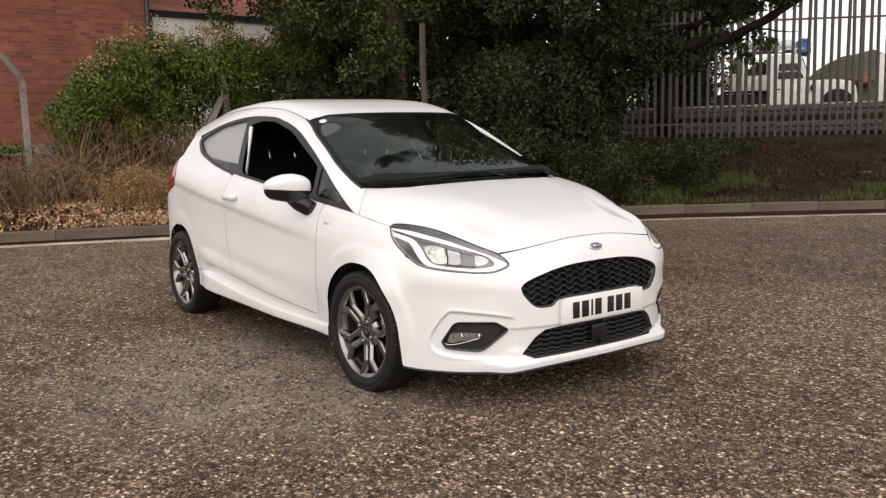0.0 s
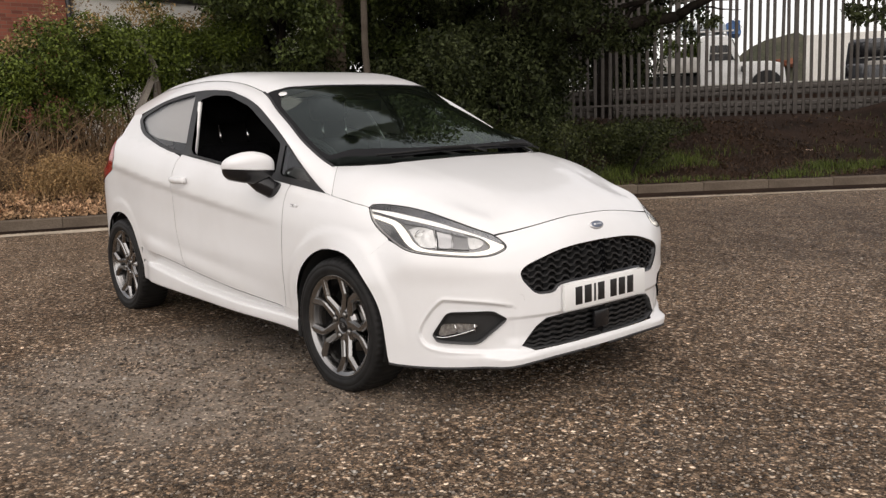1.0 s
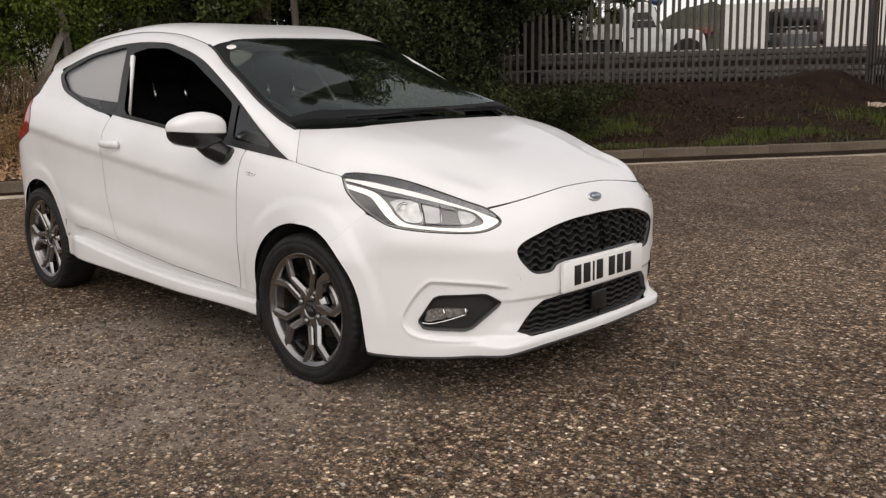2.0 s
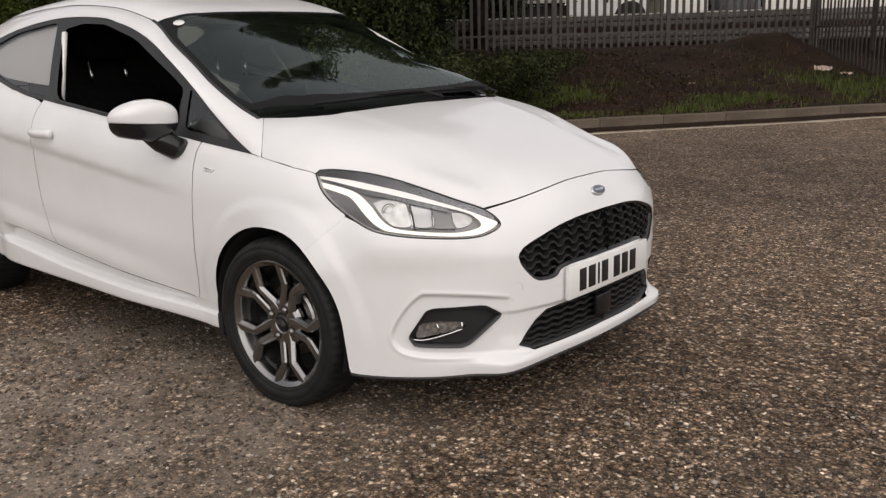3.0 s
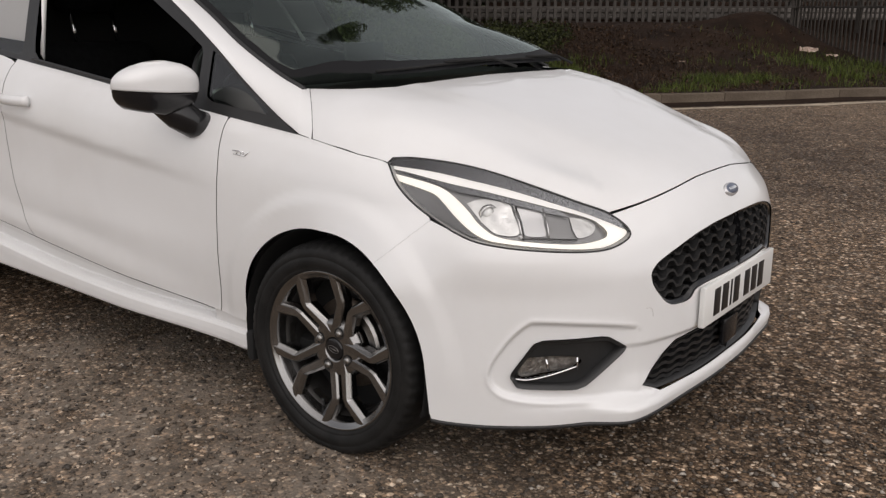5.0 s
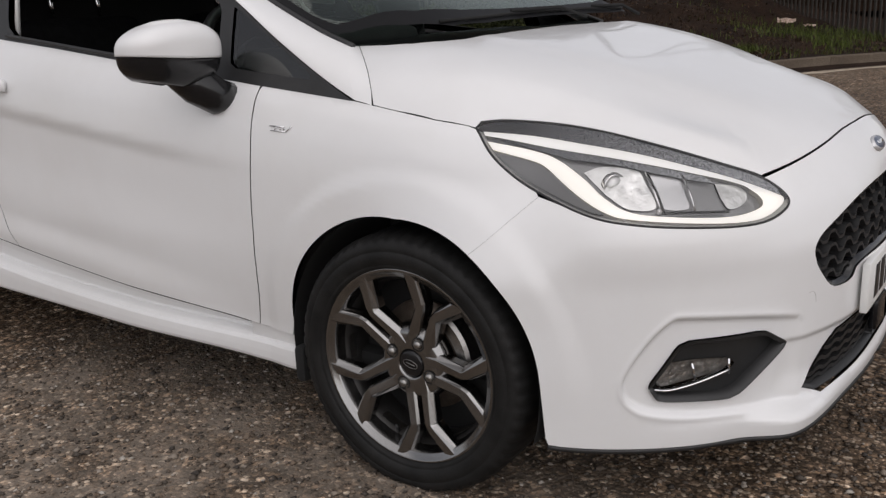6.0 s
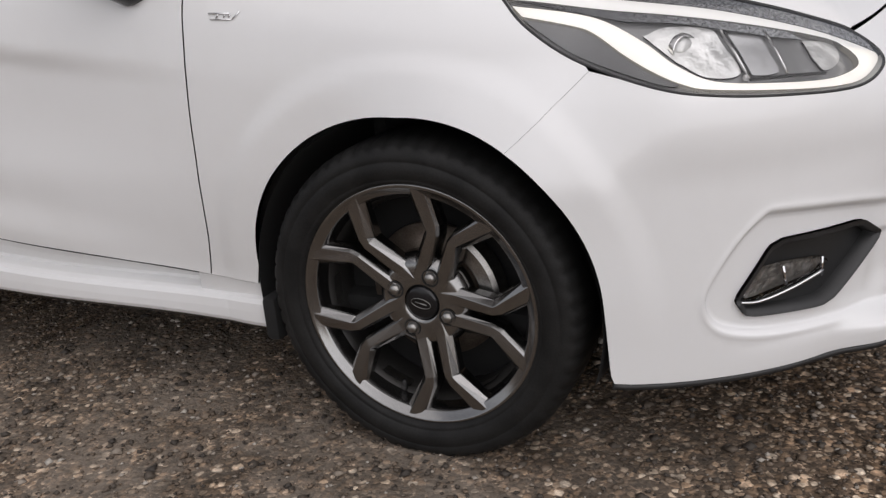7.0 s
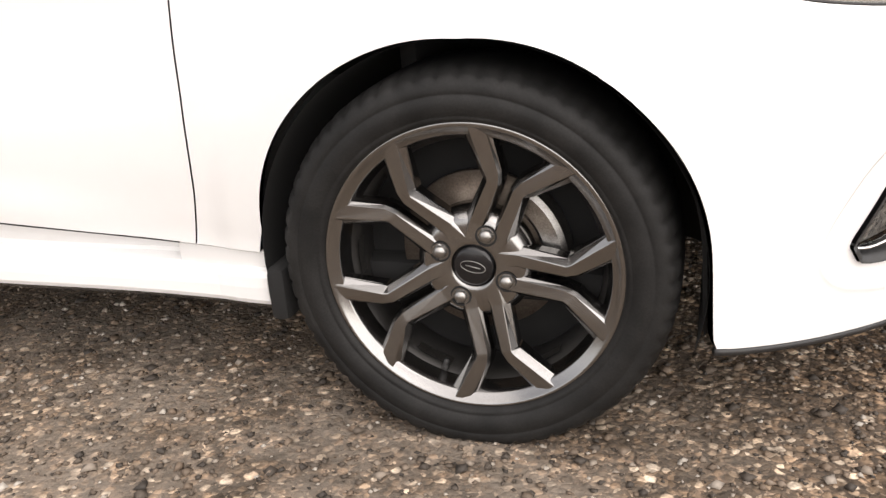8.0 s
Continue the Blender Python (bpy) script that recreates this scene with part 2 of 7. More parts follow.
_bright_spot = blend(TARMAC, ramp(TARMAC, _ball.outputs["Fac"], [(0.05, (0, 0, 0)), (0.5, (1, 1, 1))]), ramp(TARMAC, noise_of(TARMAC, _v, 4.0, 7.0, 0.7), [(0.34, (0.15, 0.15, 0.15)), (0.58, (1.0, 1.0, 1.0))]), 1.0, "MULTIPLY")
base(TARMAC, blend(TARMAC, _c, (0.30, 0.258, 0.215), blend(TARMAC, _bright_spot, (0.55, 0.55, 0.55), 1.0, "MULTIPLY")))
_h = blend(TARMAC, ramp(TARMAC, _cell.outputs["Distance"], [(0.0, (1, 1, 1)), (0.6, (0, 0, 0))]), ramp(TARMAC, _cell2.outputs["Distance"], [(0.0, (1, 1, 1)), (0.7, (0, 0, 0))]), 0.3)
relief(TARMAC, _h, 0.6, 0.007)
gloss(TARMAC, ramp(TARMAC, _sep.outputs[1], [(0.0, (0.38, 0.38, 0.38)), (1.0, (0.85, 0.85, 0.85))]))
PEBBLE = shader("loose_stone", (0.12, 0.1, 0.08), 0.7)
_geo = PEBBLE.node_tree.nodes.new("ShaderNodeNewGeometry")
base(PEBBLE, ramp(PEBBLE, _geo.outputs["Random Per Island"], [(0.0, (0.035, 0.029, 0.024)), (0.4, (0.085, 0.066, 0.05)), (0.7, (0.16, 0.115, 0.08)), (0.9, (0.25, 0.21, 0.17)), (1.0, (0.44, 0.40, 0.35))]))
KERB = weathered("weathered_concrete_kerb", (0.096, 0.074, 0.056), (0.175, 0.140, 0.107), 2.5, 0.9, 0.4, 0.004, 90)
LINE = weathered("worn_pale_road_edge", (0.34, 0.275, 0.21), (0.62, 0.53, 0.42), 3.0, 0.85, 0.3, 0.003, 45)
CONCRETE = weathered("lichened_concrete", (0.16, 0.14, 0.12), (0.30, 0.27, 0.23), 4, 0.9, 0.4, 0.006, 60)
# soil kept near black: the trees' shade is put into its colour
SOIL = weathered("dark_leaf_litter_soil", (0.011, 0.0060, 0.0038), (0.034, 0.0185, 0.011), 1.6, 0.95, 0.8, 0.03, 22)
BARK = weathered("dark_bark", (0.009, 0.007, 0.006), (0.030, 0.024, 0.018), 6, 0.95, 0.9, 0.02, 40)
GALV = weathered("galvanised_steel", (0.054, 0.046, 0.040), (0.094, 0.082, 0.071), 3, 0.6, 0.1, 0.002, 120)
GALV.node_tree.nodes["Principled BSDF"].inputs["Metallic"].default_value = 0.3
TIMBER = weathered("grey_timber", (0.05, 0.040, 0.031), (0.10, 0.083, 0.066), 3, 0.9, 0.4, 0.004, 70)
RENDER = weathered("cream_render", (0.74, 0.71, 0.65), (0.86, 0.84, 0.79), 1.2, 0.85, 0.2, 0.004, 60)
LEAF_A = leafy("privet_leaves", (0.020, 0.032, 0.007), (0.108, 0.138, 0.024))
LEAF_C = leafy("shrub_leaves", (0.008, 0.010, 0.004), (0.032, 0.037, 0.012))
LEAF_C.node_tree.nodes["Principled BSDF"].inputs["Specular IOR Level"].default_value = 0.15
TIPS = leafy("reddish_shoot_tips", (0.13, 0.088, 0.036), (0.32, 0.215, 0.11))
TWIG = leafy("brown_twigs", (0.07, 0.044, 0.028), (0.235, 0.148, 0.092))
# LEAF_B has the canopy's shade in its colour; LEAF_D is the lighter copy
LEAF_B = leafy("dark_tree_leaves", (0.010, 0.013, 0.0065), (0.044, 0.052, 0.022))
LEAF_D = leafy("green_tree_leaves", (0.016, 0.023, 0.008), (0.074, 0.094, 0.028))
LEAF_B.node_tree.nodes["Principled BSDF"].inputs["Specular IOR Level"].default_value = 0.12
GRASS = leafy("verge_grass", (0.022, 0.030, 0.007), (0.085, 0.108, 0.022))
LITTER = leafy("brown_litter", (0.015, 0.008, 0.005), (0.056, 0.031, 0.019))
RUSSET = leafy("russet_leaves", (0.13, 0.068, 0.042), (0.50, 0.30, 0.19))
DRY = leafy("dry_weed_stalks", (0.11, 0.063, 0.033), (0.36, 0.22, 0.11))
BUFF = weathered("buff_brick", (0.07, 0.055, 0.04), (0.16, 0.125, 0.09), 8, 0.9, 0.6, 0.01, 30)
BRICK = shader("red_brick_wall", (0.2, 0.08, 0.05), 0.9, spec=0.12)
_v = coords(BRICK)
_t = node(BRICK, "ShaderNodeTexBrick", Scale=1.0, Mortar_Size=0.006, Brick_Width=0.225, Row_Height=0.075)
_t.inputs["Color1"].default_value, _t.inputs["Color2"].default_value, _t.inputs["Mortar"].default_value = (0.30, 0.102, 0.068, 1), (0.175, 0.062, 0.046, 1), (0.21, 0.125, 0.092, 1)
_sw = BRICK.node_tree.nodes.new("ShaderNodeSeparateXYZ")
_cb = BRICK.node_tree.nodes.new("ShaderNodeCombineXYZ")
link(BRICK, _v, _sw.inputs[0])
link(BRICK, _sw.outputs[0], _cb.inputs[0])
link(BRICK, _sw.outputs[2], _cb.inputs[1])
link(BRICK, _cb.outputs[0], _t.inputs["Vector"])
base(BRICK, blend(BRICK, _t.outputs["Color"], ramp(BRICK, noise_of(BRICK, _v, 0.7), [(0.3, (0.75, 0.75, 0.75)), (0.7, (1.15, 1.15, 1.15))]), 1.0, "MULTIPLY"))
relief(BRICK, _t.outputs["Fac"], -0.4, 0.008)

from mathutils import geometry

# Geometry tools
def mesh_of(name, verts, faces, material, normals=None, flat=False):
    me = bpy.data.meshes.new(name)
    me.from_pydata([tuple(map(float, v)) for v in verts], [], [tuple(map(int, f)) for f in faces])
    me.materials.append(material)
    if not flat:
        me.polygons.foreach_set("use_smooth", [True] * len(me.polygons))
    me.update()
    if normals is not None:
        me.normals_split_custom_set([tuple(map(float, n)) for n in normals])
    return me


def part(name, bm, material, parent, label="", flat=False):
    """A bmesh, a mesh or (verts, faces) as one mesh object under a thing or a part."""
    if isinstance(bm, bpy.types.Mesh):
        me = bm
    elif isinstance(bm, tuple):
        me = mesh_of(name, bm[0], bm[1], material, flat=flat)
    else:
        me = bpy.data.meshes.new(name)
        bm.to_mesh(me)
        bm.free()
        me.materials.append(material)
        if not flat:
            me.polygons.foreach_set("use_smooth", [True] * len(me.polygons))
            me.set_sharp_from_angle(angle=radians(38))
    ob = new(name, me)
    ob.parent = parent
    return tagged(ob, label)


def thing(name, label, category, at=(0, 0, 0), turn=0, group="", kind=""):
    ob = new(name)
    ob.matrix_world = pose(*at, 0, 0, turn)
    return tagged(ob, label, category, group, kind)


def box(bm, size, at=(0, 0, 0), turn=None, bevel=0.0, segments=2):
    """A bevelled block added to bm."""
    m = Matrix.Translation(at) @ (turn.to_4x4() if turn is not None else Matrix()) @ Matrix.Diagonal((*size, 1))
    r = bmesh.ops.create_cube(bm, size=1, matrix=m)
    if bevel:
        edges = list({e for v in r["verts"] for e in v.link_edges})
        bmesh.ops.bevel(bm, geom=edges, offset=bevel, segments=segments, affect="EDGES", profile=0.5)
    return bm


def block(size, at=(0, 0, 0), turn=None, bevel=0.0, segments=2):
    return box(bmesh.new(), size, at, turn, bevel, segments)


def lathe(profile, steps=48, axis="y", closed=False):
    """(verts, faces) of a profile of (radius, along) turned round an axis."""
    p = np.array(profile, float)
    a = np.linspace(0, 2 * np.pi, steps, endpoint=False)
    c, s = np.cos(a)[:, None], np.sin(a)[:, None]
    r, w = p[None, :, 0], p[None, :, 1] + 0 * c
    xyz = {"y": (r * c, w, r * s), "z": (r * c, r * s, w), "x": (w, r * c, r * s)}[axis]
    v = np.stack(xyz, -1).reshape(-1, 3)
    n = len(p)
    f = []
    for i in range(steps):
        j = (i + 1) % steps
        for k in range(n if closed else n - 1):
            q = (k + 1) % n
            f.append((i * n + k, i * n + q, j * n + q, j * n + k))
    return v, f


def tube(points, radius, sides=8, caps=True):
    """(verts, faces) of a tube along points; radius: one number or one for each point."""
    pts = [Vector([float(c) for c in p]) for p in points]
    rad = [radius] * len(pts) if isinstance(radius, (int, float)) else [float(r) for r in radius]
    v, f = [], []
    up = None
    for i, p in enumerate(pts):
        d = (pts[min(i + 1, len(pts) - 1)] - pts[max(i - 1, 0)]).normalized()
        if up is None:
            up = d.orthogonal().normalized()
        up = (up - d * up.dot(d)).normalized()
        w = d.cross(up)
        for k in range(sides):
            a = 2 * math.pi * k / sides
            v.append(p + rad[i] * (math.cos(a) * up + math.sin(a) * w))
    for i in range(len(pts) - 1):
        for k in range(sides):
            q = (k + 1) % sides
            f.append((i * sides + k, i * sides + q, (i + 1) * sides + q, (i + 1) * sides + k))
    if caps:
        f.append(tuple(range(sides))[::-1])
        f.append(tuple(range((len(pts) - 1) * sides, len(pts) * sides)))
    return v, f


def joined(pieces):
    """Several (verts, faces) as one."""
    v, f = [], []
    for pv, pf in pieces:
        o = len(v)
        v.extend(tuple(p) for p in pv)
        f.extend(tuple(i + o for i in q) for q in pf)
    return v, f


def moved(piece, m):
    return [m @ Vector(p) for p in piece[0]], piece[1]


def rounded_loop(points, rounds=2, closed=True, cut=0.2):
    """Corner-cut control points into a smooth outline."""
    p = np.array(points, float)
    for _ in range(rounds):
        nxt = np.roll(p, -1, 0) if closed else p[1:]
        cur = p if closed else p[:-1]
        q = np.stack([(1 - cut) * cur + cut * nxt, cut * cur + (1 - cut) * nxt], 1).reshape(-1, p.shape[1])
        p = q if closed else np.vstack([p[:1], q, p[-1:]])
    return p


def smooth_line(points, steps=8):
    """A Catmull-Rom line through the points."""
    p = np.array(points, float)
    e = np.vstack([2 * p[0] - p[1], p, 2 * p[-1] - p[-2]])
    out = []
    for i in range(1, len(e) - 2):
        for t in np.linspace(0, 1, steps, endpoint=False):
            a, b, c, d = e[i - 1], e[i], e[i + 1], e[i + 2]
            out.append(0.5 * (2 * b + (c - a) * t + (2 * a - 5 * b + 4 * c - d) * t * t + (3 * b - a - 3 * c + d) * t ** 3))
    return np.vstack([out, p[-1:]])


def inside(poly, pts):
    """Which pts lie inside the closed polygon."""
    x, y = pts[:, 0], pts[:, 1]
    r = np.zeros(len(pts), bool)
    a, b = poly, np.roll(poly, -1, 0)
    for (x0, y0), (x1, y1) in zip(a, b):
        if y0 != y1:
            r ^= ((y0 > y) != (y1 > y)) & (x < (x1 - x0) * (y - y0) / (y1 - y0) + x0)
    return r


def gap_to(poly, pts, closed=True):
    """Distance from each of pts to the polygon's outline."""
    d = np.full(len(pts), 9.0)
    a = poly if closed else poly[:-1]
    b = np.roll(poly, -1, 0) if closed else poly[1:]
    for p, q in zip(a, b):
        e = q - p
        L = max(float(e @ e), 1e-12)
        t = np.clip(((pts - p) @ e) / L, 0, 1)
        d = np.minimum(d, np.hypot(*(pts - p - t[:, None] * e).T))
    return d


def resampled(poly, step, closed=True):
    p = np.array(poly, float)
    out = []
    n = len(p) if closed else len(p) - 1
    for i in range(n):
        a, b = p[i], p[(i + 1) % len(p)]
        k = max(1, int(np.ceil(np.hypot(*(b - a)) / step)))
        out.extend(a + (b - a) * j / k for j in range(k))
    if not closed:
        out.append(p[-1])
    return np.array(out)


def sheet(loops, surface, step, outward, skirt=0.012, lift=0.0, mirror=False, both=False, extra=()):
    """A panel: the region within loops[0] and outside the others, laid on surface(u, v), with edges turned in by skirt.
    Returns verts, faces and a normal for each face corner."""
    loops = [resampled(np.array(l, float), step) for l in loops]
    lines = [resampled(np.array(l, float), step, False) for l in extra]
    pts, edges = [], []
    for l in loops:
        o = len(pts)
        pts.extend(map(tuple, l))
        edges.extend((o + i, o + (i + 1) % len(l)) for i in range(len(l)))
    rim = len(pts)
    for l in lines:
        keep = inside(loops[0], l) & (gap_to(loops[0], l) > 0.3 * step)
        pts.extend(map(tuple, l[keep]))
    lo, hi = loops[0].min(0), loops[0].max(0)
    g = np.stack(np.meshgrid(np.arange(lo[0], hi[0], step), np.arange(lo[1], hi[1], step)), -1).reshape(-1, 2)
    ok = inside(loops[0], g)
    for l in loops[1:]:
        ok &= ~inside(l, g)
    g = g[ok]
    for l in loops:
        g = g[gap_to(l, g) > 0.45 * step]
    for l in lines:
        g = g[gap_to(l, g, False) > 0.4 * step]
    pts.extend(map(tuple, g))
    res = geometry.delaunay_2d_cdt([Vector(p) for p in pts], edges, [], 0, 1e-6)
    uv = np.array([tuple(v) for v in res[0]])
    tri = np.array([f for f in res[2]])
    mid = uv[tri].mean(1)
    ok = inside(loops[0], mid)
    for l in loops[1:]:
        ok &= ~inside(l, mid)
    tri = tri[ok]
    index = {}
    for i, orig in enumerate(res[3]):
        for o in orig:
            index[o] = i
    xyz = surface(uv[:, 0], uv[:, 1])
    h = 0.004
    du = surface(uv[:, 0] + h, uv[:, 1]) - surface(uv[:, 0] - h, uv[:, 1])
    dv = surface(uv[:, 0], uv[:, 1] + h) - surface(uv[:, 0], uv[:, 1] - h)
    nrm = np.cross(du, dv)
    nrm /= np.maximum(np.linalg.norm(nrm, axis=1, keepdims=True), 1e-9)
    if (nrm @ np.array(outward)).mean() < 0:
        nrm = -nrm
    xyz = xyz + lift * nrm
    if both:
        xyz[np.abs(xyz[:, 1]) < 0.0015, 1] = 0.0
    f0 = np.cross(xyz[tri[:, 1]] - xyz[tri[:, 0]], xyz[tri[:, 2]] - xyz[tri[:, 0]])
    flip = (f0 * nrm[tri].mean(1)).sum(1) < 0
    tri[flip] = tri[flip][:, ::-1]
    verts, faces, norms = list(xyz), [tuple(t) for t in tri], [nrm[i] for t in tri for i in t]
    if skirt:
        o = 0
        for l in loops:
            ids = [index[o + i] for i in range(len(l))]
            o += len(l)
            area = sum(l[i - 1][0] * l[i][1] - l[i][0] * l[i - 1][1] for i in range(len(l)))
            base_at = len(verts)
            top = [xyz[i] for i in ids]
            low = [xyz[i] - skirt * nrm[i] for i in ids]
            verts.extend(top + low)
            n = len(ids)
            for i in range(n):
                j = (i + 1) % n
                if both and max(abs(top[i][1]), abs(top[j][1])) < 0.003:
                    continue
                q = (base_at + i, base_at + j, base_at + n + j, base_at + n + i)
                fn = np.cross(low[i] - top[i], top[j] - top[i])
                ln = np.linalg.norm(fn)
                fn = fn / ln if ln > 1e-12 else nrm[ids[i]]
                faces.append(q)
                norms.extend([fn] * 4)
    verts, norms = np.array(verts), np.array(norms)
    if mirror or both:
        mv = verts * np.array([1, -1, 1])
        mf = [f[::-1] for f in faces]
        mn, k = [], 0
        flipped = norms * np.array([1, -1, 1])
        for f in faces:
            mn.extend(flipped[k:k + len(f)][::-1])
            k += len(f)
        if mirror:
            return mv, mf, np.array(mn)
        o = len(verts)
        return np.vstack([verts, mv]), faces + [tuple(i + o for i in f) for f in mf], np.vstack([norms, mn])
    return verts, faces, norms


def panel(name, material, parent, label, *args, **kw):
    v, f, n = sheet(*args, **kw)
    ob = new(name, mesh_of(name, v, f, material, n))
    ob.parent = parent
    return tagged(ob, label)


def spline(xs, ys):
    """A smooth monotone curve through a few stations."""
    xs, ys = np.array(xs, float), np.array(ys, float)
    if xs[0] > xs[-1]:
        xs, ys = xs[::-1], ys[::-1]
    h = np.diff(xs)
    d = np.diff(ys) / h
    m = np.zeros(len(xs))
    m[0], m[-1] = d[0], d[-1]
    for i in range(1, len(xs) - 1):
        if d[i - 1] * d[i] > 0:
            w1, w2 = 2 * h[i] + h[i - 1], h[i] + 2 * h[i - 1]
            m[i] = (w1 + w2) / (w1 / d[i - 1] + w2 / d[i])

    def f(x):
        x = np.clip(np.asarray(x, float), xs[0], xs[-1])
        i = np.clip(np.searchsorted(xs, x) - 1, 0, len(h) - 1)
        t = (x - xs[i]) / h[i]
        return ((1 + 2 * t) * (1 - t) ** 2 * ys[i] + t * (1 - t) ** 2 * h[i] * m[i]
                + t * t * (3 - 2 * t) * ys[i + 1] + t * t * (t - 1) * h[i] * m[i + 1])
    return f


def smooth(t):
    t = np.clip(t, 0, 1)
    return t * t * (3 - 2 * t)


# Body of the car: nose towards +x, its right side towards -y, front axle at x = 0
XC, XR, AXLE = -0.05, -2.55, -2.493
nose = spline([0.15, 0.19, 0.215, 0.26, 0.38, 0.46, 0.545, 0.60, 0.65, 0.70, 0.745, 0.79, 0.85], [0.776, 0.789, 0.793, 0.800, 0.811, 0.812, 0.814, 0.804, 0.788, 0.762, 0.716, 0.625, 0.40])
belt_width = spline([0.4, 0.15, -0.1, -0.5, -1.0, -1.8, -2.4, -3.2], [0.728, 0.742, 0.752, 0.765, 0.783, 0.783, 0.755, 0.70])
bulge = spline([0.0, 0.03, 0.1, 0.2, 0.32, 0.5, 0.9], [0.0, 0.027, 0.056, 0.068, 0.072, 0.072, 0.07])
tuck = spline([0.19, 0.24, 0.30, 0.36, 0.44, 0.52, 0.7], [0.02, 0.024, 0.026, 0.018, 0.006, 0.0, 0.0])
scoop = spline([-0.05, 0.0, 0.045, 0.12, 0.28, 0.5], [0.0, 0.0, 0.011, 0.012, 0.003, 0.0])


def belt(x):
    return 0.842 - 0.1115 * (np.asarray(x) + 0.1)


def side(x, z):
    """Half width of the body at x and height z."""
    x, z = np.asarray(x, float), np.asarray(z, float)
    q = z - belt(x)
    low = bulge(np.maximum(-q, 0)) * smooth((1.45 + 0.35 * x + 0.4) / 0.5)
    w = belt_width(x) + low + 0.062 * smooth((x + 0.15) / 0.4) * smooth((0.72 - z) / 0.22)
    up = np.maximum(q, 0)
    w = w - 0.36 * up - 0.25 * up ** 2
    mid = smooth((0.34 - x) / 0.3) * smooth((x + 2.35) / 0.3)
    w = w - tuck(z) * mid
    crease = 0.290 + 0.095 * (-0.345 - x)
    w = w + 0.015 * smooth((crease + 0.10 - z) / 0.09) * smooth((-0.50 - x) / 0.5) * smooth((x + 2.2) / 0.3) * smooth((z - 0.2) / 0.05)
    w = w - scoop(0.669 - 0.1025 * x - z) * smooth((-0.35 - x) / 0.5) * smooth((x + 2.9) / 0.4)
    for cx in (0.0, AXLE):
        r = np.hypot(x - cx, z - 0.30)
        w = w + (0.007 if cx == 0.0 else 0.003) * smooth((0.432 - r) / 0.045) * smooth((z - 0.2) / 0.15)
    a = np.maximum(nose(z) - XC, 0.05)
    u = np.clip((x - XC) / a, 0, 1)
    k = 2.5 - 0.2 * smooth((z - 0.63) / 0.08)
    w = w * np.maximum(1 - u ** k, 0) ** (1 / k)
    w = w + 0.042 * smooth((x - 0.27) / 0.20) * smooth((nose(z) - 0.02 - x) / 0.16) * smooth((0.80 - z) / 0.09) * smooth((z - 0.50) / 0.14)
    ar = -0.72 + 0.50 * np.clip(z - 0.75, 0, 1)
    ur = np.clip((x - XR) / (ar + 0.03), 0, 1)
    return w * np.maximum(1 - ur ** 3.2, 0) ** 0.34


def skin(s, z):
    """The place on the body's right side and front, by the way s round it (s = x + y + 0.85) and the height."""
    s, z = np.broadcast_arrays(np.asarray(s, float), np.asarray(z, float))
    lo, hi = np.full(s.shape, -3.3), np.full(s.shape, 0.85)
    hi = np.minimum(hi, top_x(z))
    for _ in range(42):
        mid = 0.5 * (lo + hi)
        high = mid - side(mid, z) + 0.85 > s
        hi, lo = np.where(high, mid, hi), np.where(high, lo, mid)
    x = 0.5 * (lo + hi)
    y = -np.where(x < top_x(z) - 1e-4, side(x, z), np.maximum(x + 0.85 - s, 0))
    return np.stack([x, y, z], -1)


def top_x(z):
    return nose(z)


# Bonnet, windscreen and roof, by x and y
bonnet_line = spline([0.80, 0.715, 0.6, 0.4, 0.2, 0.0, -0.12, -0.3], [0.70, 0.745, 0.802, 0.869, 0.922, 0.966, 0.985, 1.0])
bonnet_half = spline([0.8, 0.62, 0.45, 0.3, 0.14, -0.3], [0.42, 0.50, 0.605, 0.68, 0.735, 0.755])


def bonnet_top(x, y):
    return bonnet_line(x) - 0.144 * (np.abs(y) / bonnet_half(x)) ** (7.5 - 3.0 * smooth((np.asarray(x, float) - 0.05) / 0.4))


roof_line = spline([0.05, -0.1, -0.3, -0.6, -0.9, -1.05, -1.3, -1.7, -2.2, -2.6, -2.85], [0.955, 1.015, 1.095, 1.225, 1.345, 1.395, 1.443, 1.465, 1.442, 1.378, 1.305])
roof_half = spline([0.0, -0.3, -1.0, -1.6, -2.8], [0.70, 0.68, 0.60, 0.60, 0.56])
roof_fall = spline([0.0, -0.3, -1.0, -1.7, -2.8], [0.16, 0.15, 0.12, 0.10, 0.10])


def roof_top(x, y):
    return roof_line(x) - 1.05 * roof_fall(x) * (np.abs(y) / roof_half(x)) ** 8

# Setting: yard, kerb, bank
KERB_LINE = smooth_line([(-13.5, -16.0), (-10.4, -7.0), (-8.15, -1.1), (-7.45, 0.65), (-6.15, 3.62), (-4.60, 6.48), (-3.86, 7.54), (-3.06, 8.66), (-2.21, 9.77), (-1.34, 11.05), (1.1, 13.3), (6.3, 16.2), (18.0, 19.4)], 10)


def beyond(x, y):
    """How far a place lies behind the kerb's face (negative: on the tarmac)."""
    p = np.stack([np.ravel(x), np.ravel(y)], -1).astype(float)
    d = gap_to(KERB_LINE, p, False)
    ring = np.vstack([KERB_LINE, [(60, 60), (-80, 60), (-80, -40)]])
    return np.where(inside(ring, p), d, -d).reshape(np.shape(x))


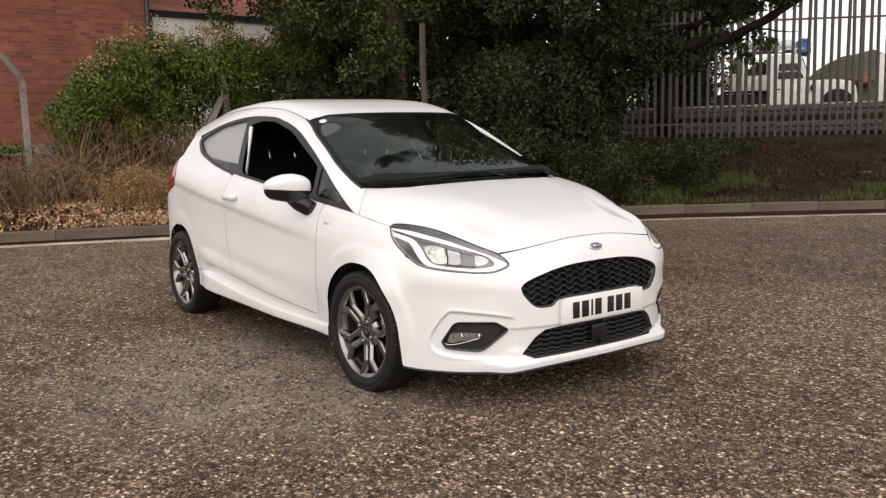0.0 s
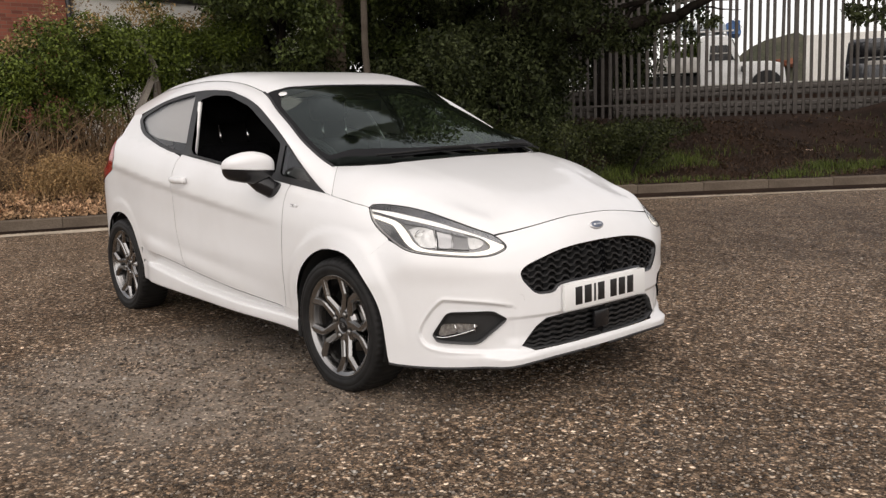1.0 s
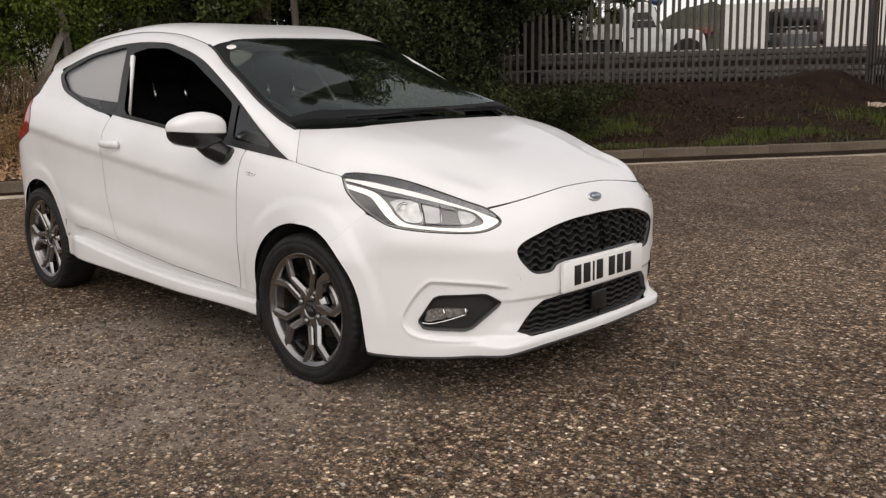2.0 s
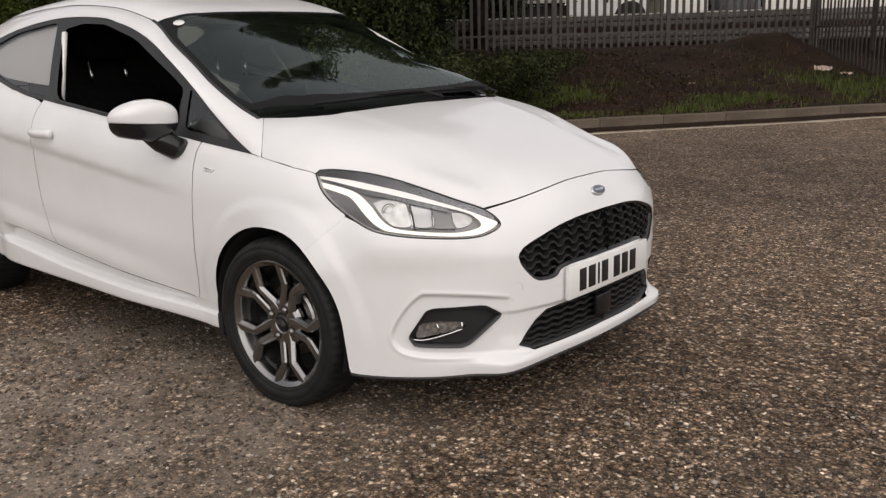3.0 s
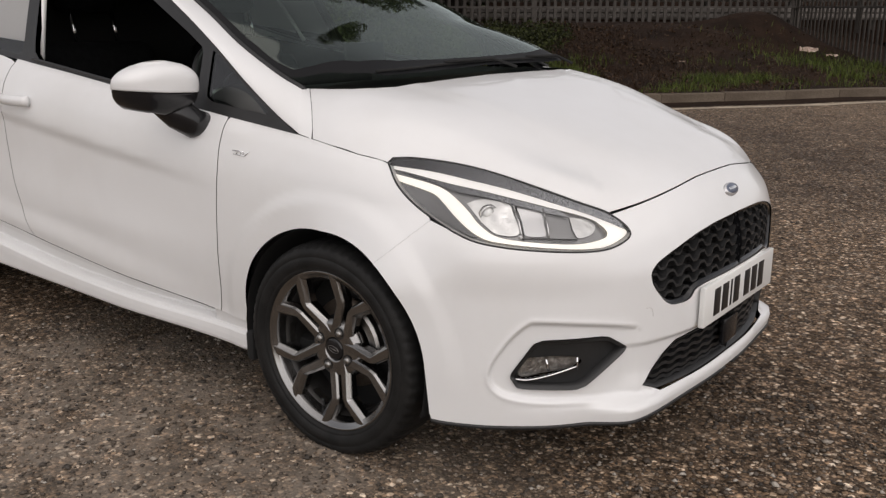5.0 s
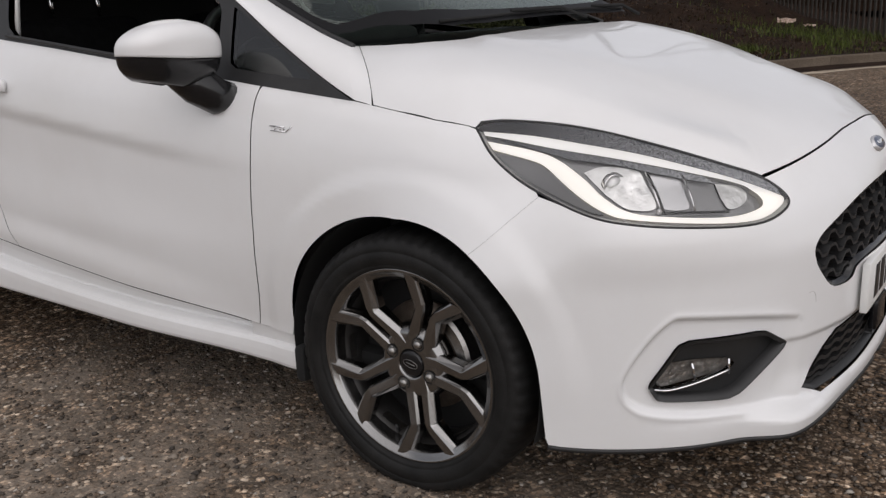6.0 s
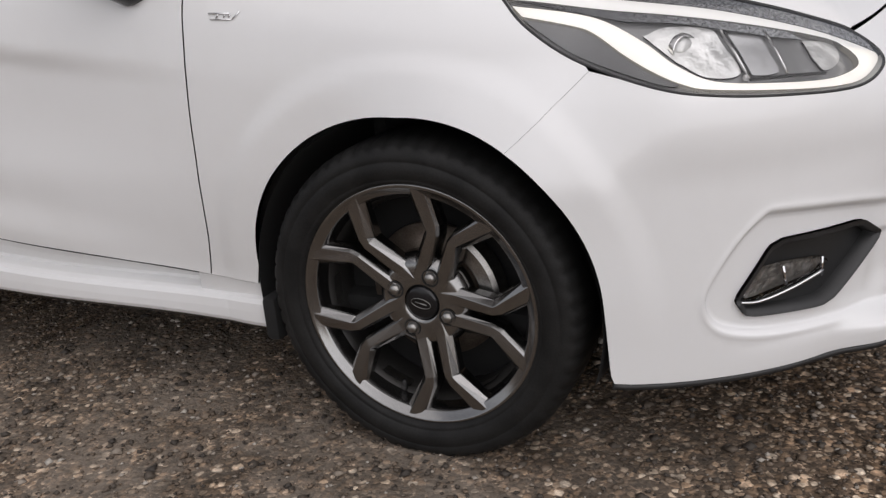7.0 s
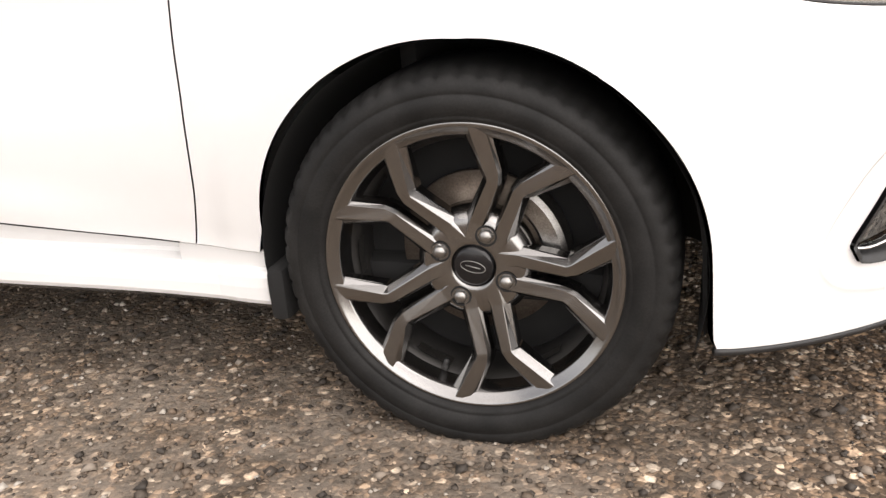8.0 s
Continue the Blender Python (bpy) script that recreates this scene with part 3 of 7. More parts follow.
def bank_height(x, y):
    d = beyond(x, y)
    x, y = np.asarray(x, float), np.asarray(y, float)
    right = smooth((y - 1.0) / 5.0)
    rise = 0.115 + (0.05 + 0.72 * right) * smooth((2 - x) / 10) * smooth((d - 0.6) / 6.0)  + 0.15 * smooth((d - 0.3) / 2.0) * (1 - right)
    lumps = np.array([0.10 * noise.noise((a * 0.9, b * 0.9, 0)) + 0.05 * noise.noise((a * 2.7, b * 2.7, 3)) for a, b in zip(np.ravel(x), np.ravel(y))]).reshape(x.shape)
    heap = 0.40 * np.exp(-((x + 5.35) ** 2 + (y - 17.6) ** 2) / 1.1) - 0.27 * smooth((x + 5.2) / 1.4) * smooth((y - 13.2) / 2.0)
    return rise + heap + lumps * smooth((d - 0.15) / 0.8)


gs = [-3000, -400, -80, -40, -25, -16, -10, -6, -4, -3, -2, -1, 0, 1, 2, 3, 4, 6, 8, 10, 14, 18, 25, 40, 80, 400, 3000]
gv = [(x, y, 0.0) for x in gs for y in gs]
gn = len(gs)
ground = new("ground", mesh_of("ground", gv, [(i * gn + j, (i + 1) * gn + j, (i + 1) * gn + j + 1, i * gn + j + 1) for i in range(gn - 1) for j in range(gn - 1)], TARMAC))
tagged(ground, "brown pebbly worn tarmac yard", "ground", kind="structure")

# bank behind the kerb, as one sheet that follows the kerb
v, f = [], []
depths = [0.13, 0.25, 0.45, 0.7, 1.0, 1.4, 1.9, 2.5, 3.2, 4.0, 4.8, 5.3, 5.8, 6.4, 7.0, 7.7, 8.5, 10.5, 13.0, 17.0, 24.0, 40.0, 80.0]
kl = resampled(KERB_LINE, 0.45, False)
tan = np.gradient(kl, axis=0)
nor = np.stack([-tan[:, 1], tan[:, 0]], -1) / np.linalg.norm(tan, axis=1, keepdims=True)
for p, q in zip(kl, nor):
    for d in depths:
        v.append((p[0] + q[0] * d, p[1] + q[1] * d))
v = np.array(v)
z = bank_height(v[:, 0], v[:, 1])
n = len(depths)
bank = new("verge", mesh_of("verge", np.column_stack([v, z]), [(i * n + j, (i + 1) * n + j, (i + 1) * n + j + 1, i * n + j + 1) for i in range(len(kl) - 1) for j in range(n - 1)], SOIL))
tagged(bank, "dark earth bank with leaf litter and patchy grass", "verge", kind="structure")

# kerb stones laid end to end, and the worn pale edge strip before them
kerb = tagged(new("kerb"), "weathered concrete kerb stones edging the yard", "kerb", kind="structure")
run = np.concatenate([[0], np.cumsum(np.hypot(*np.diff(KERB_LINE, axis=0).T))])
pos = np.stack([np.interp(np.arange(0, run[-1], 0.915), run, KERB_LINE[:, k]) for k in (0, 1)], -1)
stone_bm = box(bmesh.new(), (0.9135, 0.14, 0.30), (0, 0, 0), bevel=0.012)
stone_me = bpy.data.meshes.new("kerb_stone")
stone_bm.to_mesh(stone_me)
stone_bm.free()
stone_me.materials.append(KERB)
rnd = random.Random(4)
for a, b in zip(pos[:-1], pos[1:]):
    if a[1] > -9 and a[0] < 9:
        c = (a + b) / 2
        ang = math.atan2(b[1] - a[1], b[0] - a[0])
        ob = new("kerb_stone", stone_me)
        ob.parent = kerb
        ob.matrix_world = Matrix.Translation((c[0] - 0.07 * math.sin(ang), c[1] + 0.07 * math.cos(ang), -0.02 + rnd.uniform(-0.005, 0.004))) @ pose(0, 0, 0, rnd.uniform(-1, 1), rnd.uniform(-0.25, 0.25), math.degrees(ang) + rnd.uniform(-0.3, 0.3)) @ Matrix.Diagonal((np.hypot(*(b - a)) / 0.915, 1, 1, 1))
v = []
for p, q, i in zip(kl, nor, range(len(kl))):
    near = float(smooth((p[1] - 1.0) / 5.0))
    w = max(0.02, 0.13 - 0.055 * near + 0.05 * noise.noise((i * 0.31, 2.2, 0)) + 0.03 * noise.noise((i * 1.1, 5.2, 0)))
    off_by = -0.36 - 0.22 * near
    for d in (off_by - w, off_by + w):
        v.append((p[0] + q[0] * d, p[1] + q[1] * d, 0.005))
strip = new("road_edge", mesh_of("road_edge", v, [(2 * i, 2 * i + 2, 2 * i + 3, 2 * i + 1) for i in range(len(kl) - 1)], LINE))
tagged(strip, "worn pale line along the kerb", "road marking", kind="structure")
v = []
for p, q, i in zip(kl, nor, range(len(kl))):
    w = 0.05 * noise.noise((i * 0.5, 7.2, 0))
    for d, zz in ((-0.14 - 0.26 * float(smooth((p[1] - 1.0) / 5.0)) + w, 0.006), (-0.07, 0.012), (0.0, 0.016)):
        v.append((p[0] + q[0] * d, p[1] + q[1] * d, zz))
strip = new("gutter", mesh_of("gutter", v, [(3 * i + j, 3 * i + j + 3, 3 * i + j + 4, 3 * i + j + 1) for i in range(len(kl) - 1) for j in range(2)], SOIL))
tagged(strip, "dark dirt gathered along the kerb", "gutter", kind="structure")

# The car
car = thing("car", "white three-door hatchback with grey alloy wheels parked on pebbly tarmac", "car")


def s_side(pts):
    """Outline given by x and height on the flank, as ways round the body."""
    p = np.array(pts, float)
    return np.stack([p[:, 0] - side(p[:, 0], p[:, 1]) + 0.85, p[:, 1]], -1)


def s_front(pts):
    """Outline given by y and height on the nose."""
    p = np.array(pts, float)
    lo, hi = np.full(len(p), 0.0), nose(p[:, 1]) + 0
    for _ in range(40):
        mid = 0.5 * (lo + hi)
        wide = side(mid, p[:, 1]) > np.abs(p[:, 0])
        lo, hi = np.where(wide, mid, lo), np.where(wide, hi, mid)
    return np.stack([lo - np.abs(p[:, 0]) + 0.85, p[:, 1]], -1)


def arc(cx, cz, r, a0, a1, n=36):
    a = np.radians(np.linspace(a0, a1, n))
    return np.stack([cx + r * np.cos(a), cz + r * np.sin(a)], -1)


def arch_curve(cx, a0, a1, n=40, r=0.337, cz=0.285):
    """A wheel arch, a little squared at its shoulders."""
    a = np.radians(np.linspace(a0, a1, n))
    q = r + 0.010 * np.abs(np.sin(2 * a))
    return np.stack([cx + q * np.cos(a), cz + q * np.sin(a)], -1)


def line(*pts):
    return np.array(pts, float)


G = 0.0016  # half of a shut line

HEADLIGHT = smooth_line([(0.268, 0.803), (0.299, 0.751), (0.378, 0.698), (0.495, 0.655), (0.614, 0.638), (0.775, 0.628), (0.955, 0.622), (1.045, 0.633), (1.083, 0.655), (1.018, 0.695),
                         (0.894, 0.728), (0.771, 0.757), (0.637, 0.785), (0.503, 0.805), (0.361, 0.815), (0.285, 0.812)], 5)
_hp = np.vstack([HEADLIGHT, HEADLIGHT[:1]])
HEAD_LOW, HEAD_TOP = _hp[:41], _hp[40:]
FOG_HOLE = rounded_loop([(0.652, 0.312), (0.742, 0.405), (1.002, 0.404), (1.088, 0.366), (0.915, 0.268), (0.682, 0.280)], 2, cut=0.10)
FOG_RING = smooth_line([(1.110, 0.420), (0.95, 0.440), (0.755, 0.453), (0.705, 0.446), (0.640, 0.400), (0.582, 0.325), (0.612, 0.272), (0.72, 0.248), (0.90, 0.238), (1.072, 0.233), (1.15, 0.233)], 5)


def half_loop(points, low, high, rounds=2):
    """An outline that runs up to the car's middle line and back."""
    p = rounded_loop(points, rounds, False)
    zz = np.linspace(low, high, 8)
    return np.vstack([p, np.stack([nose(zz) + 0.85, zz], -1)[1:-1]])


GRILLE = half_loop(np.vstack([s_front([(0, 0.640), (-0.15, 0.637), (-0.265, 0.622), (-0.41, 0.579), (-0.439, 0.552), (-0.428, 0.515), (-0.372, 0.455), (-0.288, 0.453), (-0.262, 0.487), (0, 0.490)])]), 0.490, 0.640)
LOWER = half_loop(s_front([(0, 0.362), (-0.24, 0.360), (-0.345, 0.350), (-0.448, 0.225), (0, 0.232)]), 0.232, 0.362, 1)


_t = np.gradient(FOG_RING, axis=0)
_t = np.stack([-_t[:, 1], _t[:, 0]], -1) / np.linalg.norm(_t, axis=1, keepdims=True)
FOG_LINES = [FOG_RING + _t * d for d in (-0.016, -0.010, -0.005, 0.0, 0.005, 0.010, 0.016)]


def bumper_skin(s, z):
    """The nose with the raised surround of the fog lamp and the splitter below."""
    p = skin(s, z)
    uv = np.stack([np.ravel(s), np.ravel(z)], -1)
    ring = np.vstack([FOG_RING, [[1.3, 0.33]]])
    d = gap_to(FOG_RING, uv, False) * np.where(inside(ring, uv), 1, -1)
    fade = smooth((1.15 - uv[:, 0]) / 0.10)
    dip = 0.012 * smooth((d + 0.001) / 0.010) * fade - 0.002 * np.exp(-((d + 0.006) / 0.006) ** 2) * fade
    c = p.reshape(-1, 3)
    n = c - np.array([0.0, 0.0, 0.3])
    n[:, 2] = 0
    n /= np.linalg.norm(n, axis=1, keepdims=True)
    dip = dip + 0.009 * smooth((0.374 - uv[:, 1]) / 0.016) * smooth((uv[:, 0] - 1.04) / 0.07) * smooth((uv[:, 1] - 0.245) / 0.05)
    flare = 0.006 * smooth((uv[:, 0] - 0.6) / 0.3) + smooth((uv[:, 0] - 0.9) / 0.2) * (0.008 + 0.034 * np.exp(-((np.abs(c[:, 1]) - 0.48) / 0.15) ** 2))
    lip = flare * smooth((0.236 - uv[:, 1]) / 0.024)
    return (c - n * (dip - lip)[:, None]).reshape(p.shape)


def offset_skin(depth):
    """The flank and nose moved inwards."""
    def f(s, z):
        p = skin(s, z)
        c = p.reshape(-1, 3).copy()
        n = np.stack([np.where(c[:, 0] > 0.1, c[:, 0] * 1.0, 0), c[:, 1], 0 * c[:, 0]], -1)
        n /= np.maximum(np.linalg.norm(n, axis=1, keepdims=True), 1e-6)
        return (c - depth * n).reshape(p.shape)
    return f


def flank(x, z):
    x, z = np.broadcast_arrays(np.asarray(x, float), np.asarray(z, float))
    return np.stack([x, -side(x, z), z], -1)


FR_ARCH = line((-0.352, 0.262), (-0.345, 0.32), *arch_curve(0.002, 172, 8, 44), (0.342, 0.26), (0.346, 0.185))
RE_ARCH = line((AXLE - 0.352, 0.20), (AXLE - 0.348, 0.29), *arch_curve(AXLE, 172, 8, 44, 0.345), (AXLE + 0.366, 0.25))
SILL_TOP = [(-0.345, 0.290), (-0.65, 0.312), (-1.0, 0.342), (-1.36, 0.375), (-1.60, 0.402), (-1.83, 0.424), (-2.13, 0.440)]
SKIRT_TOP = [(-0.345, 0.262), (-0.65, 0.266), (-1.0, 0.279), (-1.30, 0.292), (-1.60, 0.317), (-1.85, 0.342), (-2.13, 0.362)]
SKIRT_LOW = [(-0.34, 0.196), (-0.7, 0.207), (-1.1, 0.217), (-2.13, 0.240)]
DOOR_FRONT = smooth_line([(-0.462, 0.300), (-0.439, 0.40), (-0.427, 0.52), (-0.423, 0.63), (-0.417, 0.74), (-0.419, 0.81), (-0.428, 0.872)], 5)
DOOR_REAR = smooth_line([(-1.565, 0.995), (-1.60, 0.80), (-1.575, 0.62), (-1.515, 0.47), (-1.455, 0.388)], 6)


def near_belt(x0, x1, n=20):
    x = np.linspace(x0, x1, n)
    return np.stack([x, belt(x) + 0.004], -1)


for flip, name in ((False, "right"), (True, "left")):
    # front wing: door line, belt, bonnet line, headlight, bumper seam, arch
    head = HEAD_LOW[:12]
    top_edge = s_side([(-0.15, 0.851), (-0.03, 0.832), (0.06, 0.817), (0.13, 0.807)])
    seam = s_side([(0.3035, 0.680), (0.2695, 0.645), (0.2345, 0.608), (0.1951, 0.5715)])
    arch = s_side(arch_curve(0.002, 56.5, 172, 36))
    outline = np.vstack([s_side(DOOR_FRONT + [G, 0]), s_side(near_belt(-0.42, -0.16, 12)), top_edge, head + [-G, -G],
                         seam, arch, s_side([(-0.347, 0.292)])])
    panel("front_wing", PAINT, car, "", [outline], skin, 0.014, (0, -1, 0.2), mirror=flip)
    # door
    outline = np.vstack([(DOOR_FRONT - [G, 0]), near_belt(-0.43, -1.563, 40), DOOR_REAR + [G, 0],
                         [(-1.36, 0.377), (-1.18, 0.360), (-1.0, 0.344), (-0.82, 0.329), (-0.65, 0.314), (-0.55, 0.307)]])
    door = panel("door", PAINT, car, "white door with its window wound down", [outline], flank, 0.018, (0, -1, 0), mirror=flip)
    # rear quarter with its wheel arch
    outline = np.vstack([(DOOR_REAR - [G, 0])[::-1], [(-1.60, 1.004), (-1.75, 1.03), (-1.97, 1.075)], [(-2.13, 1.12), (-2.24, 1.18), (-2.30, 1.245), (-2.42, 1.24), (-2.55, 1.10), (-2.62, 1.0), (-2.66, 0.93), (-2.80, 0.90), (-2.97, 0.80), (-3.0, 0.62),
                         (-2.98, 0.42), (-2.93, 0.30), (-2.87, 0.21)], RE_ARCH, [(-2.116, 0.442), (-1.83, 0.426), (-1.60, 0.404)]])
    panel("rear_quarter", PAINT, car, "", [outline], flank, 0.02, (0, -1, 0), mirror=flip)

# the wide sporty sill below each door
for flip in (False, True):
    st, sk, sl = [spline([p[0] for p in q], [p[1] for p in q]) for q in (SILL_TOP, SKIRT_TOP, SKIRT_LOW)]
    xs = np.linspace(-0.342, -2.138, 60)
    v, f, v2, f2 = [], [], [], []
    hand = 1 if flip else -1
    for x in xs:
        top, mid, low = float(st(x)), float(sk(x)), float(sl(x))
        w = float(side(x, top))
        g = 1 - float(smooth((-1.90 - x) / 0.16))
        e = w - 0.012 * float(smooth((-1.98 - x) / 0.15))
        # a tucked facet below the door's edge, a rounded ridge, a flat face and its underside
        for y, z in ((w - 0.012, top + 0.004), (w - 0.004 - 0.001 * g, top - 0.0015), (w - 0.004 - 0.019 * g, top - 0.40 * (top - mid)), (w - 0.006 - 0.033 * g, mid + 0.012), (w - 0.007 - 0.032 * g, mid + 0.004), (e - 0.005 - 0.011 * g, mid - 0.001), (e - 0.005, mid - 0.006), (e - 0.001, mid - 0.016), (e, mid - 0.034), (e - 0.001, low + 0.010), (e - 0.005, low + 0.002), (e - 0.014, low), (e - 0.09, low)):
            v.append((x, y * hand, z))
        for y, z in ((e - 0.006, low + 0.001), (e - 0.018, low - 0.010), (e - 0.10, low - 0.010)):
            v2.append((x, y * hand, z))
    n = 13
    for i in range(len(xs) - 1):
        for k in range(n - 1):
            q = (i * n + k, i * n + k + 1, (i + 1) * n + k + 1, (i + 1) * n + k)
            f.append(q[::-1] if flip else q)
        for k in range(2):
            q = (i * 3 + k, i * 3 + k + 1, i * 3 + k + 4, i * 3 + k + 3)
            f2.append(q[::-1] if flip else q)
    f.append(tuple(range(n)) if flip else tuple(range(n))[::-1])
    sill = part("sill_skirt", (v, f), PAINT, car, "white moulded side skirt", flat=True)
    part("sill_return", block((0.16, 0.012, 0.052), (-0.425, hand * (float(side(-0.43, 0.286)) - 0.016), 0.286), bevel=0.002), PAINT, sill)
    part("skirt_edge", (v2, f2), CORNER, sill, "dark lower edge strip")
    # thin dark tube drawn as the shadow line of the gap under the door
    part("sill_seal", tube([(x, hand * (float(side(x, st(x))) - 0.002), float(st(x)) + 0.0005) for x in xs[5:50]], 0.0019, 6), BLACK_TRIM, sill, "dark line drawn for the shaded gap under the door")

# front bumper with its three openings
zz = np.linspace(0.193, 0.7445, 24)
mid_line = np.stack([nose(zz) + 0.85, zz], -1)
bonnet_front = s_front([(-0.05, 0.7445), (-0.12, 0.7425), (-0.182, 0.737), (-0.26, 0.7275), (-0.33, 0.7175), (-0.40, 0.707)])
edge_low = smooth_line([(0.392, 0.186), (0.46, 0.182), (0.635, 0.180), (0.956, 0.180), (1.10, 0.182), (1.224, 0.188), (1.45, 0.193), (1.66, 0.193)], 8)[:-1]
front_arch = s_side(np.vstack([arch_curve(0.002, 55.3, 8, 20), [(0.342, 0.26), (0.345, 0.20)]]))
seam_b = s_side([(0.3042, 0.680), (0.2702, 0.645), (0.2352, 0.608), (0.1958, 0.5715)])
outline = np.vstack([edge_low, mid_line, bonnet_front, HEAD_TOP[:6][::-1] + [G, 0], (HEAD_LOW[13:-1] + [0, -G])[::-1], seam_b, front_arch[1:]])
bumper = panel("front_bumper", PAINT, car, "white front bumper with deep fog lamp surrounds", [outline, FOG_HOLE, GRILLE, LOWER], bumper_skin, 0.011, (0.7, -0.7, 0), skirt=0.022, both=True, extra=FOG_LINES)
part("splitter", joined([(lambda p: (p[0], p[1]))(tube([tuple(bumper_skin(np.array([s]), np.array([z]))[0] * np.array([1, k, 1]) + np.array([-0.004, 0.004 * k, -0.006])) for s, z in edge_low[::2]], 0.007, 6)) for k in (1, -1)]), BLACK_TRIM, bumper, "dark splitter edge")

# grille: dark backing and a net of wavy ribs
grille = panel("upper_grille", LINER, car, "gloss black honeycomb grille", [GRILLE], offset_skin(0.05), 0.03, (1, 0, 0), skirt=0, both=True)


def ribs(hole, z0, z1, pitch, wave, amp, depth, bar, thick):
    """Wavy bars across an opening, neighbours swinging against each other."""
    out = []
    k = 0
    z = z0
    while z < z1:
        s = np.linspace(1.10, float(nose(z)) + 0.8499, 92)
        phase = 2 * np.pi * (nose(z) + 0.85 - s) / wave
        zz = z + amp * np.clip(1.6 * np.cos(phase), -1, 1)
        ok = inside(hole, np.stack([s - 0.006 * (s > 1.5), zz], -1))
        p = offset_skin(depth)(s, zz)
        run = []
        for i in range(len(s) + 1):
            if i < len(s) and ok[i] and p[i][1] < 0.001:
                run.append(p[i])
            else:
                if len(run) > 3:
                    rr = run + ([np.array([run[-1][0], 0.0, run[-1][2]])] if abs(run[-1][1]) < 0.10 else [])
                    for sgn in (1, -1):
                        v, f = [], []
                        for q in rr:
                            for dx, dz in ((0, -bar / 2), (0, bar / 2), (-thick, bar / 2), (-thick, -bar / 2)):
                                v.append((q[0] + dx, q[1] * sgn, q[2] + dz))
                        for j in range(len(rr) - 1):
                            for m in range(4):
                                a, b = j * 4 + m, j * 4 + (m + 1) % 4
                                f.append((a, b, b + 4, a + 4) if sgn > 0 else (a + 4, b + 4, b, a))
                        out.append((v, f))
                run = []
        z += pitch
        k += 1
    return joined(out)


part("grille_net", ribs(GRILLE, 0.452, 0.665, 0.0275, 0.080, 0.0085, 0.012, 0.0065, 0.03), BLACK_TRIM, grille, "wavy gloss black ribs", flat=True)


def rim_of(loop, depth, width, surface=None):
    """A raised border strip just inside an opening."""
    l = resampled(loop, 0.012)
    c = l.mean(0)
    nxt, prv = np.roll(l, -1, 0), np.roll(l, 1, 0)
    t = nxt - prv
    nrm = np.stack([-t[:, 1], t[:, 0]], -1) / np.maximum(np.linalg.norm(t, axis=1, keepdims=True), 1e-9)
    probe = inside(loop, l + 0.004 * nrm)
    nrm = np.where(probe[:, None], nrm, -nrm)
    inner = l + width * nrm
    a, b, c2 = offset_skin(0.004)(l[:, 0], l[:, 1]), offset_skin(0.007)(inner[:, 0], inner[:, 1]), offset_skin(depth)(inner[:, 0], inner[:, 1])
    v = np.vstack([a, b, c2])
    n = len(l)
    f = []
    for i in range(n):
        j = (i + 1) % n
        f += [(i, j, n + j, n + i), (n + i, n + j, 2 * n + j, 2 * n + i)]
    w = v * np.array([1, -1, 1])
    return v, f, w, [q[::-1] for q in f]


def open_border(loop, depth, width, both=True):
    """The border without the part along the middle line."""
    v, f, w, g = rim_of(loop, depth, width)
    keep = [i for i, q in enumerate(f) if v[list(q)[:2]][:, 1].min() < -0.003]
    return joined([(v, [f[i] for i in keep]), (w, [g[i] for i in keep])])


part("grille_border", open_border(GRILLE, 0.045, 0.009), BLACK_GLOSS, grille, "gloss black border")
lower = panel("lower_grille", LINER, car, "black lower air intake", [LOWER], offset_skin(0.055), 0.03, (1, 0, 0), skirt=0, both=True)
for z in (0.242, 0.258, 0.281, 0.304, 0.327, 0.350):
    part("intake_bar", ribs(LOWER, z, z + 0.01, 0.023, 0.075, 0.003, 0.022, 0.009, 0.03), BLACK_TRIM, lower, flat=True)
part("intake_border", open_border(LOWER, 0.05, 0.006), BLACK_TRIM, lower)
part("sensor_cover", block((0.02, 0.09, 0.075), (0.80, -0.02, 0.305), bevel=0.006), BLACK_GLOSS, lower, "square radar cover")

for k in (1, -1):
    a = bumper_skin(*smooth_line([(1.148, 0.4625), (1.163, 0.463), (1.174, 0.455), (1.179, 0.438)], 4).T) * np.array([1, k, 1])
    part("tow_cover_seam", tube([tuple(q) for q in a], 0.0007, 5), BLANK, bumper, "faint seam of the towing eye cover")

